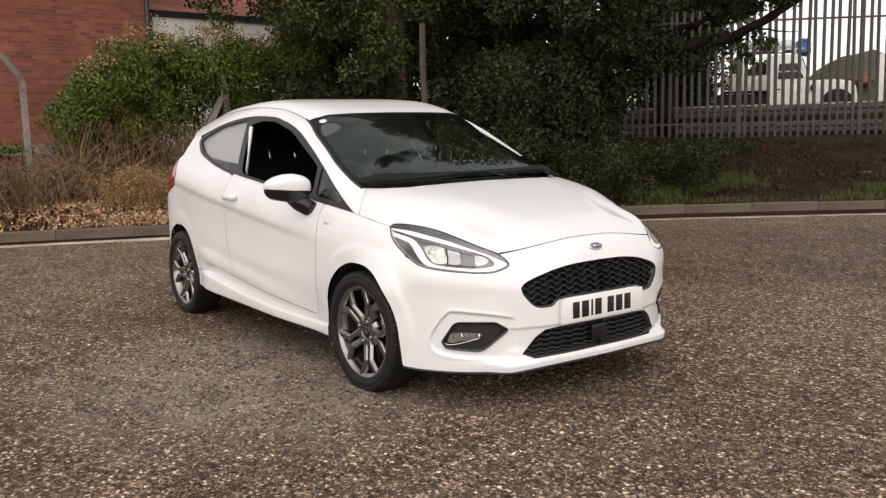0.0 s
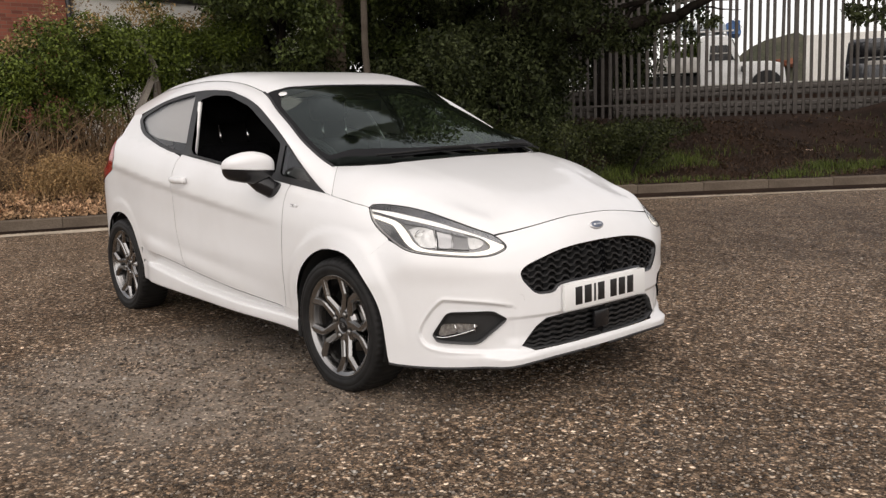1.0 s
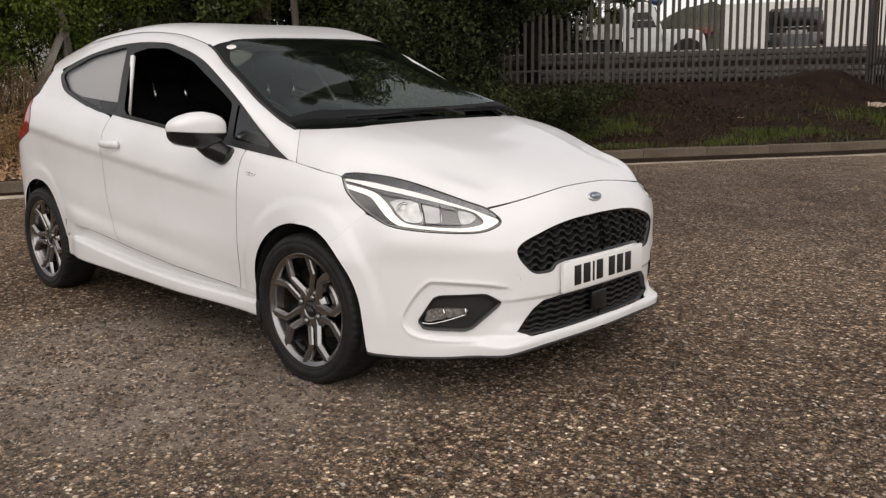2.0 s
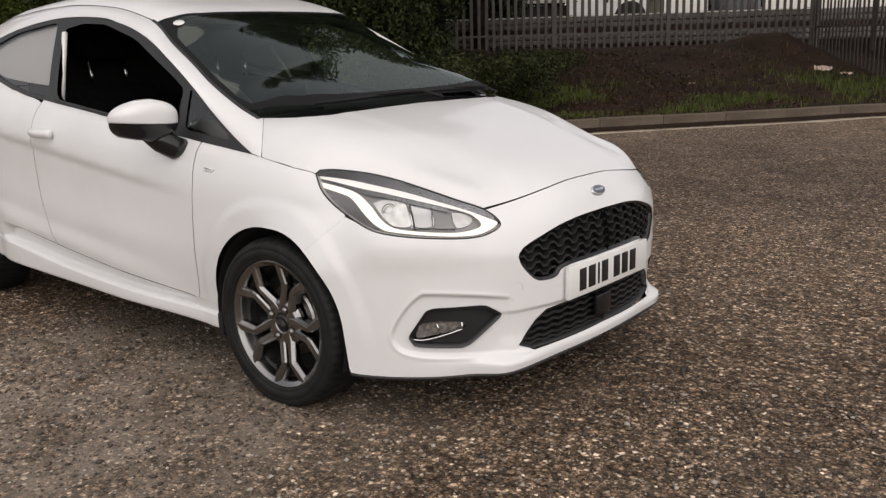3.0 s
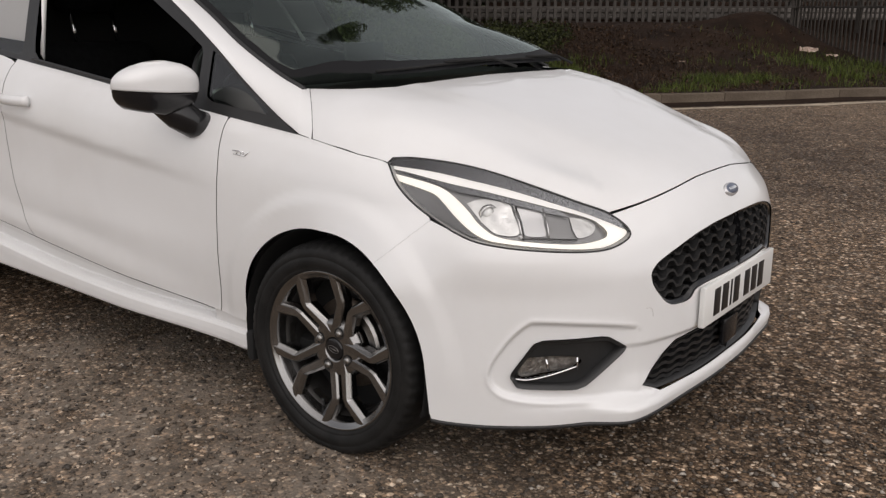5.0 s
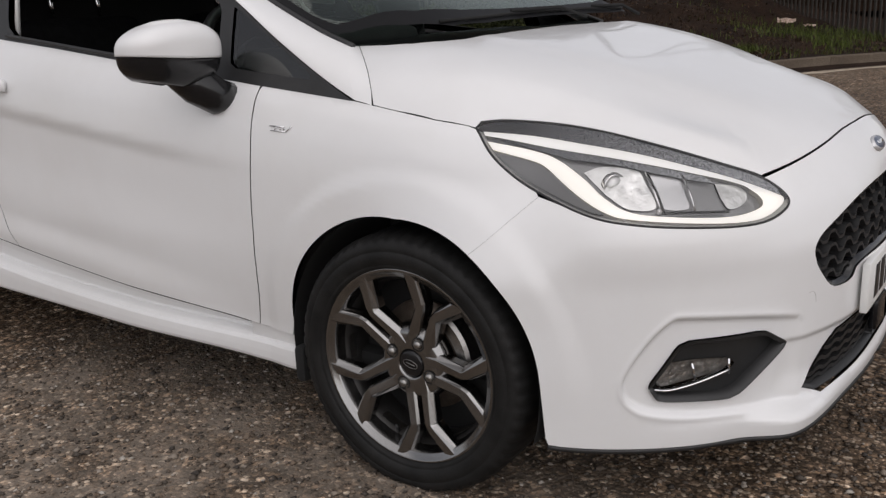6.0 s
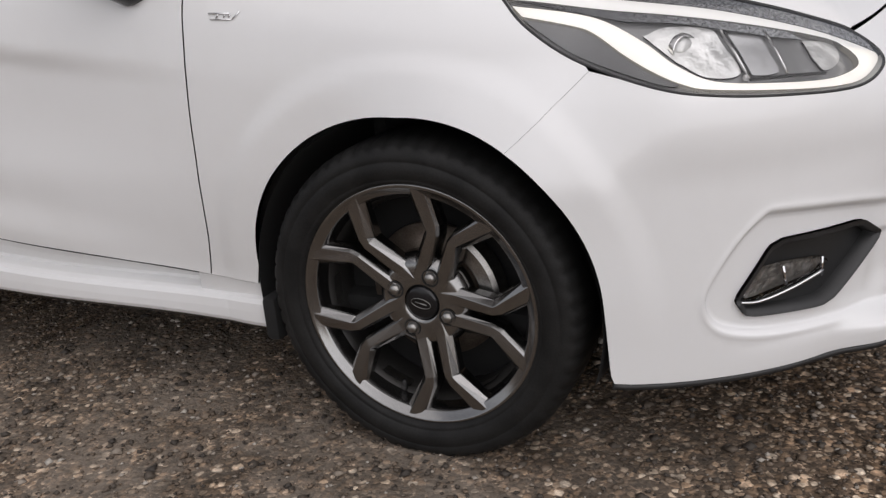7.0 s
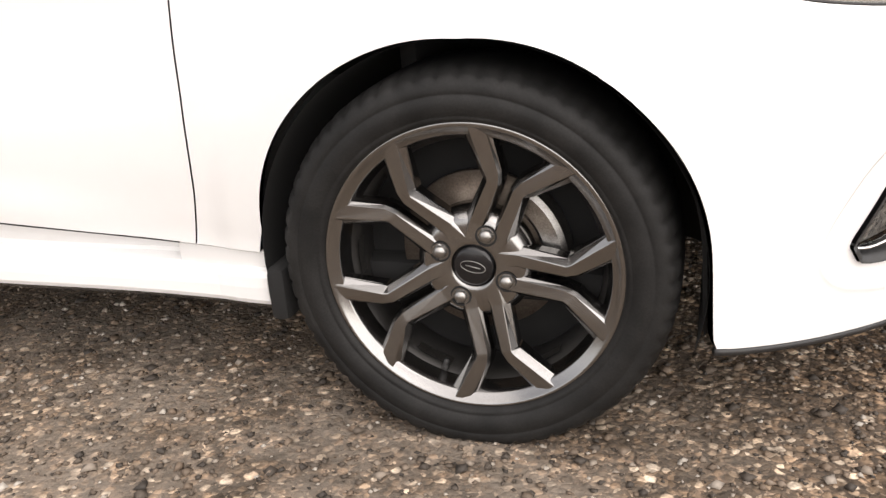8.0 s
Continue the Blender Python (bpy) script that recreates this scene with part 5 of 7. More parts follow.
# dark inner shell, floor and wheel housings: nothing shows through the gaps
for k in (1, -1):
    lo = np.vstack([s_side([(-2.9, 0.22)]), s_side(RE_ARCH), s_side([(-1.9, 0.22), (-0.6, 0.22)]), s_side(FR_ARCH), edge_low[1:-6] + [0, 0.01], s_front([(-0.36, 0.19), (-0.36, 0.60), (-0.42, 0.62)]),
                    s_side([(0.45, 0.70), (0.10, 0.79), (-0.15, 0.835)]), s_side(near_belt(-0.2, -2.2, 20) - [0, 0.02]), s_side([(-2.6, 0.9), (-2.9, 0.78)])])
    r = sheet([lo, FOG_HOLE], offset_skin(0.04), 0.05, (0, -1, 0), skirt=0, mirror=k < 0)
    part("inner_shell", mesh_of("inner_shell", r[0], r[1], LINER, r[2]), LINER, car)
    for cx in (0.0, AXLE):
        a = np.radians(np.linspace(-18, 192, 40))
        v, f = [], []
        for q in a:
            for y, rr in ((-0.40, 0.33), (-0.76, 0.338), (-0.818 if cx == 0.0 else -0.785, 0.336)):
                v.append((cx + rr * math.cos(q), y * k, 0.285 + rr * math.sin(q)))
        for i in range(39):
            for j in range(2):
                f.append((i * 3 + j, i * 3 + j + 1, i * 3 + j + 4, i * 3 + j + 3))
        o = len(v)
        v.append((cx, -0.40 * k, 0.285))
        for i in range(39):
            f.append((o, i * 3, (i + 1) * 3))
        part("wheel_housing", (v, f), LINER, car, "black felt wheel arch liner")
part("floor_pan", block((2.9, 1.50, 0.06), (-1.25, 0, 0.235), bevel=0.02), LINER, car)
part("bulkhead", block((0.03, 1.36, 0.62), (-0.12, 0, 0.56), bevel=0.01), LINER, car)
for k in (1, -1):
    bm = bmesh.new()
    box(bm, (0.034, 0.13, 0.092), (-0.318, -0.764 * k, 0.226), bevel=0.012)
    part("mud_flap", bm, LINER, car, "small black mud flap")

# badge, number plate and small marks
badge = part("nose_badge", moved(lathe([(0.0, 0.006), (0.036, 0.006), (0.040, 0.002), (0.041, -0.004)], 32, "x"), Matrix.Translation((float(nose(0.697)) + 0.001, 0, 0.697)) @ pose(0, 0, 0, 0, -38, 0) @ Matrix.Diagonal((1, 1.05, 0.48, 1))), SILVER, car, "oval chrome and blue badge")
part("badge_field", moved(lathe([(0.0, 0.009), (0.033, 0.0085), (0.035, 0.005)], 32, "x"), Matrix.Translation((float(nose(0.697)) + 0.001, 0, 0.697)) @ pose(0, 0, 0, 0, -38, 0) @ Matrix.Diagonal((1, 1.03, 0.44, 1))), BLUE, badge)
part("badge_script", block((0.003, 0.046, 0.008), (0, 0, 0), bevel=0.001), CHROME, badge).matrix_local = Matrix.Translation((float(nose(0.697)) + 0.0075, 0, 0.7025)) @ pose(0, 0, 0, 0, -38, 0)
plate = part("number_plate", block((0.016, 0.52, 0.111), (0.811, 0, 0.4275), bevel=0.003), WHITE, car, "white number plate with blanked dark bars")
part("plate_holder", block((0.02, 0.44, 0.08), (0.797, 0, 0.4275), bevel=0.006), BLACK_TRIM, plate)
y = -0.197
for w, gap in ((0.042, 0.014), (0.044, 0.015), (0.012, 0.013), (0.042, 0.038), (0.042, 0.014), (0.042, 0.014), (0.042, 0.0)):
    part("plate_bar", block((0.002, w, 0.075), (0.8193, y + w / 2, 0.4275), bevel=0.0008), INK, plate)
    y += w + gap
for k in (1, -1):
    b = []
    for x0, x1, z0, z1, w in ((-0.360, -0.316, 0.7965, 0.7945, 0.004), (-0.356, -0.312, 0.7865, 0.7845, 0.0025), (-0.310, -0.296, 0.7845, 0.7975, 0.003), (-0.344, -0.338, 0.788, 0.796, 0.003), (-0.328, -0.324, 0.788, 0.794, 0.0025), (-0.318, -0.314, 0.788, 0.794, 0.0025)):
        p = flank(np.array([x0, x1]), np.array([z0, z1])) * np.array([1, k, 1]) + np.array([0, -0.0015 * k, 0])
        b.append(tube([tuple(p[0]), tuple(p[1])], w / 2, 6))
    part("wing_badge", joined(b), CHROME, car, "small chrome trim badge of plain bars")

# door handles
for k in (1, -1):
    x = np.linspace(-1.39, -1.57, 12)
    p = flank(x, 0.872 + 0.0 * x) * np.array([1, k, 1])
    out = 0.004 + 0.024 * np.sin(np.linspace(0.12, np.pi - 0.12, 12)) ** 0.5
    pts = [(q[0], q[1] - o * k, q[2]) for q, o in zip(p, out)]
    v, f = tube(pts, 0.0125, 10)
    v = [(a[0], a[1], 0.872 + (a[2] - 0.872) * 1.45) for a in v]
    part("door_handle", (v, f), PAINT, car, "white pull handle")

# the mirror on the driver's side
for k in (1,):
    mirror = new("wing_mirror")
    mirror.parent = car
    mirror.matrix_local = pose(-0.575, -0.905, 0.965)
    tagged(mirror, "white wing mirror on a black foot")

    def shell(z_low, z_high, material, name, label, grow=1.0):
        nu, nv = 32, 14
        v, f = [], []
        for i in range(nv + 1):
            t = z_low + (z_high - z_low) * i / nv
            r = max(0.0, 1 - abs(t) ** 3.3) ** 0.40
            for j in range(nu):
                a = 2 * math.pi * j / nu
                ca, sa = math.cos(a), math.sin(a)
                yy = 0.122 * math.copysign(abs(ca) ** 0.6, ca) * r * grow
                xx = (0.080 if sa > 0 else 0.03) * math.copysign(abs(sa) ** 0.75, sa) * r * grow
                o = yy / 0.122
                high = 1 - 0.40 * (max(0, o + 0.3) / 1.3) ** 1.7 - 0.08 * (max(0, -o - 0.3) / 0.7) ** 2
                v.append((xx + 0.010 * t - 0.012 * o, -yy * k, (0.077 if t > 0 else 0.088) * t * (high if t > 0 else 1 - 0.25 * abs(o)) + 0.009 * o))
        for i in range(nv):
            for j in range(nu):
                q = (i * nu + j, i * nu + (j + 1) % nu, (i + 1) * nu + (j + 1) % nu, (i + 1) * nu + j)
                f.append(q if k < 0 else q[::-1])
        f.append(tuple(range(nu)))
        f.append(tuple(range(nv * nu, nv * nu + nu)))
        return part(name, (v, f), material, mirror, label)

    shell(-0.12, 0.99, PAINT, "mirror_cap", "white cap")
    shell(-0.15, -0.10, LINER, "mirror_seam", "", 0.975)
    shell(-0.84, -0.16, BLACK_GLOSS, "mirror_lower", "black lower half", 0.975)
    part("mirror_foot", tube([(0.000, 0.030 * k, -0.040), (0.020, 0.062 * k, -0.078), (0.044, 0.098 * k, -0.108), (0.055, 0.135 * k, -0.112)], [0.046, 0.048, 0.044, 0.034], 14), BLACK_GLOSS, mirror, "black foot")
    part("mirror_glass", block((0.004, 0.15, 0.07), (-0.026, 0, 0.012), bevel=0.0015), CHROME, mirror)

# wipers, parked low on the glass
screen_foot = spline([p[1] for p in WS[9:]], [p[0] for p in WS[9:]])
for y0, y1 in ((-0.50, 0.10), (0.04, 0.47)):
    pts = []
    for t in np.linspace(0, 1, 9):
        yy = y0 + (y1 - y0) * t
        xx = float(screen_foot(-abs(yy))) - 0.012 - 0.020 * t * (1 - t)
        pts.append((xx, yy, float(roof_top(xx, yy)) + 0.007))
    blade = part("wiper", tube(pts, 0.0045, 6), LINER, car, "black wiper blade and arm")
    part("wiper_arm", tube([(pts[-1][0] + 0.05, pts[-1][1] + 0.02, pts[-1][2] - 0.02), (pts[-2][0] + 0.02, pts[-2][1], pts[-2][2] + 0.008), (pts[4][0], pts[4][1], pts[4][2] + 0.006)], 0.005, 6), LINER, blade)

# Wheels: the outer face looks towards -y
# across an arm, from its outer edge to the slot: a sharp bright ridge, then a fall
SECTION = [(1.0, "b"), (1.0, 0.72), (0.94, 0.60), (0.46, 0.03), (0.38, 0.0), (-0.58, 0.10), (-0.84, 0.42), (-1.0, 1.1), (-1.0, "b")]


def spoke(path, widths, heights, backs, hand):
    """A faceted arm along path points (u, v, out) in the wheel's plane."""
    p = np.array(path, float)
    v, f = [], []
    n = len(p)
    m = len(SECTION)
    for i in range(n):
        t = p[min(i + 1, n - 1)] - p[max(i - 1, 0)]
        t[2] = 0
        t /= np.linalg.norm(t)
        s = np.array([-t[1], t[0], 0])
        w, h, b = widths[i], heights[i], backs[i]
        for a, o in SECTION:
            q = p[i] + s * a * hand * w / 2 + np.array([0, 0, -b if o == "b" else -o * h])
            v.append((q[0], -q[2], q[1]))
    for i in range(n - 1):
        for k in range(m - 1):
            f.append((i * m + k, i * m + k + 1, (i + 1) * m + k + 1, (i + 1) * m + k))
    f += [tuple(range(m)), tuple(range((n - 1) * m, n * m))[::-1]]
    return v, (f if hand < 0 else [q[::-1] for q in f])


def at_wheel(r, deg, out):
    return (r * math.cos(radians(deg)), r * math.sin(radians(deg)), out)


def off(r, deg, lateral, out):
    """A point at radius r along a ray, shifted sideways by lateral."""
    a = radians(deg)
    return (r * math.cos(a) - lateral * math.sin(a), r * math.sin(a) + lateral * math.cos(a), out)


WHEEL_Y, WHEEL_Z = 0.735, 0.284


def tyre_mesh():
    prof = [(0.222, 0.080), (0.2265, 0.0915), (0.233, 0.0955), (0.2345, 0.0945), (0.236, 0.0962), (0.248, 0.0990), (0.262, 0.0995), (0.2635, 0.0978), (0.2665, 0.0978), (0.268, 0.0985), (0.279, 0.0955), (0.288, 0.090), (0.2905, 0.086), (0.2955, 0.077), (0.2990, 0.062), (0.3000, 0.03)]
    prof = [(r, -w) for r, w in prof] + [(r, w) for r, w in prof[::-1]]
    steps = 240
    v, f = lathe(prof, steps)
    n = len(prof)
    v = v.reshape(steps, n, 3)
    # tread notches at the shoulders
    for i in range(0, steps, 4):
        for k in (11, 12, 13, 14, n - 15, n - 14, n - 13, n - 12):
            v[i, k, 0] *= 0.984
            v[i, k, 2] *= 0.984
    # the tyre bears the car: flat underneath, its walls bulging a little there
    press = np.clip((-v[..., 2] - WHEEL_Z) / 0.016, 0, 1)
    low_wall = np.clip((-v[..., 2] - 0.20) / 0.08, 0, 1) * (np.hypot(v[..., 0], v[..., 2]) < 0.29)
    v[..., 1] *= 1 + 0.05 * low_wall
    v[..., 2] = np.where(press > 0, -WHEEL_Z, v[..., 2])
    return v.reshape(-1, 3), [q[::-1] for q in f]


def wheel_thing(name_label):
    w = new("wheel")
    w.parent = car
    tagged(w, name_label)
    part("tyre", tyre_mesh(), RUBBER, w, "black low-profile tyre")
    part("rim", lathe([(0.197, -0.050), (0.2025, -0.066), (0.2045, -0.0775), (0.2065, -0.0805), (0.2165, -0.0828), (0.2180, -0.0868), (0.2225, -0.0880), (0.2275, -0.0862), (0.2295, -0.080)], 96), RIM, w, "dark grey alloy wheel with split spokes")
    part("barrel", lathe([(0.214, 0.09), (0.200, 0.07), (0.189, 0.02), (0.188, -0.030), (0.192, -0.042), (0.197, -0.050)], 72), BARREL, w, "inside of the rim, its shade put into the colour")
    for i in range(5):
        c = 66 + 72 * i
        for sgn in (1, -1):
            path = [off(0.036, c, 0.018 * sgn, 0.0625), off(0.066, c, 0.0215 * sgn, 0.0645), off(0.138, c, 0.0205 * sgn, 0.0775), off(0.149, c, 0.0250 * sgn, 0.0785), off(0.2105, c, 0.0735 * sgn, 0.0838)]
            part("spoke", spoke(path, [0.044, 0.037, 0.0315, 0.0345, 0.044], [0.013, 0.016, 0.020, 0.020, 0.013], [0.026, 0.028, 0.036, 0.036, 0.024], sgn), RIM, w, flat=True)
    part("hub", joined([lathe([(0.0, -0.050), (0.030, -0.051), (0.033, -0.060), (0.0365, -0.0625), (0.044, -0.0625), (0.060, -0.0615), (0.073, -0.0605), (0.0775, -0.0580), (0.089, -0.0440), (0.091, -0.038), (0.091, -0.022), (0.0, -0.018)], 60)]), RIM, w)
    part("centre_cap", lathe([(0.0, -0.0640), (0.026, -0.0635), (0.0305, -0.0610), (0.031, -0.050)], 40), BLACK_GLOSS, w, "black centre cap with an oval mark")
    ring = [(0.019 * math.cos(a) * math.cos(0.21) - 0.0085 * math.sin(a) * -0.21, -0.0644, 0.0085 * math.sin(a) + 0.019 * math.cos(a) * -0.21) for a in np.linspace(0, 2 * math.pi, 33)]
    part("cap_mark", joined([tube(ring, 0.0006, 5, False), tube([(-0.011, -0.0644, 0.0025), (0.011, -0.0644, -0.0025)], 0.0009, 5)]), STEEL, w)
    for i in range(4):
        a = radians(66 + 90 * i)
        at = (0.054 * math.cos(a), 0, 0.054 * math.sin(a))
        part("wheel_nut", moved(lathe([(0.0, -0.0705), (0.008, -0.070), (0.0108, -0.0665), (0.0112, -0.044)], 6), Matrix.Translation(at)), STEEL, w)
        part("nut_recess", moved(lathe([(0.0165, -0.0632), (0.0138, -0.0640), (0.0125, -0.050)], 20), Matrix.Translation(at)), LINER, w)
    part("valve", tube([off(0.196, 252, 0, 0)[:1] + (-0.045, off(0.196, 252, 0, 0)[1]), off(0.172, 252, 0, 0)[:1] + (-0.058, off(0.172, 252, 0, 0)[1])], [0.006, 0.004], 8), BLACK_TRIM, w, "black valve cap")
    for deg, span in ((245, 9), (300, 11), (180, 9)):
        v = []
        for a in np.radians(np.linspace(deg - span, deg + span, 7)):
            for y in (-0.044, -0.022):
                v.append((0.1865 * math.cos(a), y, 0.1865 * math.sin(a)))
        part("balance_weight", (v, [(2 * i, 2 * i + 1, 2 * i + 3, 2 * i + 2) for i in range(6)]), STEEL, w)
    part("brake_disc", lathe([(0.075, 0.0), (0.080, 0.003), (0.128, 0.003), (0.129, 0.012), (0.07, 0.014)], 60), DISC, w, "worn steel brake disc")
    part("disc_hat", lathe([(0.03, -0.012), (0.068, -0.013), (0.072, -0.008), (0.075, 0.002)], 40), BLACK_TRIM, w)
    part("back_plate", lathe([(0.02, 0.03), (0.195, 0.032)], 40), LINER, w)
    v, f = [], []
    prof = [(0.098, 0.010), (0.098, -0.022), (0.104, -0.030), (0.128, -0.032), (0.136, -0.026), (0.138, 0.010)]
    for a in np.radians(np.linspace(4, 60, 15)):
        for r_, y_ in prof:
            v.append((r_ * math.cos(a), y_, r_ * math.sin(a)))
    for i in range(14):
        for q in range(5):
            f.append((i * 6 + q, i * 6 + q + 1, (i + 1) * 6 + q + 1, (i + 1) * 6 + q))
    f += [tuple(range(6))[::-1], tuple(range(84, 90))]
    part("caliper", (v, f), STEEL, w, "cast metal brake caliper", flat=True)
    for a in (6, 58):
        q = radians(a)
        part("caliper_bolt", moved(lathe([(0.0, -0.030), (0.009, -0.029), (0.011, -0.024), (0.011, 0.02)], 12), Matrix.Translation((0.115 * math.cos(q), -0.022, 0.115 * math.sin(q)))), BLACK_TRIM, w)
    return w


front = wheel_thing("grey split-spoke alloy wheel with a worn tyre")
front.matrix_local = pose(-0.002, -WHEEL_Y, WHEEL_Z, 0, 0, 2)
for x, y, spin, turn in ((AXLE, -WHEEL_Y + 0.005, -47, 0), (0.0, WHEEL_Y, 20, 182), (AXLE, WHEEL_Y - 0.005, 33, 180)):
    w = copy_thing(front, pose(x, y, WHEEL_Z, 0, spin, turn))
    for ob in w.children:
        if ob.name.startswith("tyre"):
            ob.matrix_local = pose(0, 0, 0, 0, -spin, 0)

# Cabin
dash = part("dashboard", None or (lambda bm: box(box(box(bm, (0.42, 1.30, 0.10), (-0.42, 0, 0.905), bevel=0.035, segments=3), (0.16, 1.28, 0.34), (-0.58, 0, 0.78), Euler((0, radians(-14), 0)).to_matrix(), 0.04, 3), (0.18, 0.34, 0.06), (-0.47, -0.36, 0.965), bevel=0.028, segments=3))(bmesh.new()), DASH, car, "soft black dashboard")
part("centre_screen", block((0.02, 0.20, 0.13), (-0.60, 0.0, 1.0), Euler((0, radians(-12), 0)).to_matrix(), 0.006), BLACK_GLOSS, dash)
wheel_at = Matrix.Translation((-0.86, -0.36, 0.90)) @ pose(0, 0, 0, 0, -24, 0)
ring = [(0.0, 0.18 * math.cos(a), 0.18 * math.sin(a)) for a in np.linspace(0, 2 * math.pi, 41)]
steer = part("steering_wheel", moved(tube(ring, 0.016, 10, False), wheel_at), BLACK_TRIM, car, "black leather steering wheel")
part("steering_boss", moved(lathe([(0.0, -0.03), (0.055, -0.028), (0.07, -0.01), (0.07, 0.03)], 28, "x"), wheel_at), BLACK_TRIM, steer)
for a in (0, 180, 270):
    q = radians(a)
    part("steering_spoke", moved(tube([(0.0, 0.05 * math.cos(q), 0.05 * math.sin(q)), (0.0, 0.175 * math.cos(q), 0.175 * math.sin(q))], [0.022, 0.014], 8), wheel_at), SILVER if a != 270 else BLACK_TRIM, steer)
for y0 in (-0.36, 0.36):
    seat = part("front_seat", (lambda bm: box(box(box(box(bm, (0.50, 0.50, 0.14), (-1.36, y0, 0.52), Euler((0, radians(-8), 0)).to_matrix(), 0.05, 3), (0.13, 0.48, 0.56), (-1.68, y0, 0.78), Euler((0, radians(-18), 0)).to_matrix(), 0.05, 3), (0.16, 0.09, 0.46), (-1.64, y0 - 0.22, 0.74), Euler((0, radians(-18), 0)).to_matrix(), 0.035, 3), (0.16, 0.09, 0.46), (-1.64, y0 + 0.22, 0.74), Euler((0, radians(-18), 0)).to_matrix(), 0.035, 3))(bmesh.new()), FABRIC, car, "charcoal sports seat")
    part("headrest", block((0.11, 0.27, 0.17), (-1.81, y0, 1.245), Euler((0, radians(-12), 0)).to_matrix(), 0.045, 3), FABRIC, seat)
    for dy in (-0.09, 0.09):
        part("headrest_post", tube([(-1.735, y0 + dy, 1.03), (-1.765, y0 + dy, 1.185)], 0.008, 8), CHROME, seat, "chrome post")
part("bulkhead_panel", block((0.03, 1.26, 1.0), (-2.02, 0, 0.82), bevel=0.01), LINER, car, "black load bay bulkhead")
for k in (1, -1):
    # near side: the pillar's edge; far side: a white rod added for a daylight streak
    edge = [(-1.478, -0.742, 1.005), (-1.515, -0.70, 1.15), (-1.553, -0.655, 1.292)] if k > 0 else [(-1.650, 0.690, 1.03), (-1.705, 0.664, 1.125), (-1.762, 0.635, 1.22)]
    part("pillar_edge", tube(edge, 0.013 if k > 0 else 0.009, 6), WHITE, car, "pale pillar edge, on the far side a rod for a light streak")
    part("door_card", block((1.05, 0.03, 0.50), (-1.0, -0.735 * k, 0.66), bevel=0.012), DASH, car)
part("headlining", (lambda v: (v, [(0, 1, 2, 3)]))([(-1.06, -0.5, 1.30), (-1.06, 0.5, 1.30), (-2.55, 0.47, 1.33), (-2.55, -0.47, 1.33)]), DASH, car)
part("rear_view_mirror", block((0.03, 0.24, 0.065), (-0.90, 0.0, 1.24), bevel=0.012), BLACK_TRIM, car)

# Palisade fence on the bank
def pale_mesh():
    h, w, t = 3.55, 0.080, 0.014
    prof = [(-w / 2, 0), (-w / 2 + 0.012, t), (w / 2 - 0.012, t), (w / 2, 0)]
    v, f = [], []
    for z, k in ((0, 1), (h - 0.08, 1), (h, 0.15)):
        for x, y in prof:
            v.append((x * k, y, z))
        for x, y in prof[::-1]:
            v.append((x * k, y - 0.003, z))
    for i in range(2):
        for k in range(8):
            f.append((i * 8 + k, i * 8 + (k + 1) % 8, (i + 1) * 8 + (k + 1) % 8, (i + 1) * 8 + k))
    f.append(tuple(range(16, 24)))
    return mesh_of("pale", v, f, GALV, flat=True)


FENCE = [(-13.2, 11.05), (-7.68, 17.0), (-5.2, 19.75), (0.6, 13.5)]
PITCH = 0.172
fence = thing("palisade_fence", "tall grey galvanised palisade fence on the bank", "fence")
pale = pale_mesh()
for (x0, y0), (x1, y1) in zip(FENCE[:-1], FENCE[1:]):
    L = math.hypot(x1 - x0, y1 - y0)
    ang = math.atan2(y1 - y0, x1 - x0)
    n = int(L / PITCH)
    for i in range(n):
        t = (i + 0.5) / n
        x, y = x0 + (x1 - x0) * t, y0 + (y1 - y0) * t
        ob = new("pale", pale)
        ob.parent = fence
        ob.matrix_world = pose(x, y, float(bank_height(np.array([x]), np.array([y]))[0]) - 0.05, rnd.uniform(-0.6, 0.6), rnd.uniform(-0.7, 0.7), math.degrees(ang) + 180 + rnd.uniform(-2, 2))
    for zr in (1.22, 3.56):
        part("rail", block((L, 0.04, 0.045), ((x0 + x1) / 2, (y0 + y1) / 2, zr), Euler((0, 0, ang)).to_matrix(), 0.004), GALV, fence, flat=True)
    for i in range(round(L / 3.1) + 1):
        t = i / round(L / 3.1)
        part("post", block((0.10, 0.06, 3.6), (x0 + (x1 - x0) * t + 0.05 * math.sin(ang), y0 + (y1 - y0) * t + 0.06, 2.5), Euler((0, 0, ang)).to_matrix(), 0.005), GALV, fence, flat=True)


# Leaves: many small bent blades
def leaves(count, where, size, seed, spread=0.6):
    """Leaf quads at places given by where(rng)."""
    r = np.random.default_rng(seed)
    c = where(r, count)
    d = r.normal(size=(count, 3)) + np.array([0, 0, -0.25])
    d /= np.linalg.norm(d, axis=1, keepdims=True)
    e = np.cross(d, r.normal(size=(count, 3)))
    e /= np.linalg.norm(e, axis=1, keepdims=True)
    n = np.cross(d, e)
    L = size * r.uniform(0.6, 1.35, (count, 1))
    W = L * r.uniform(0.4, 0.62, (count, 1))
    a, b, m1, m2 = c, c + d * L + n * 0.15 * L, c + d * 0.5 * L + e * W / 2 + n * 0.12 * L, c + d * 0.5 * L - e * W / 2 + n * 0.12 * L
    v = np.stack([a, m1, b, m2], 1).reshape(-1, 3)
    f = np.arange(count * 4).reshape(-1, 4)
    return v, f


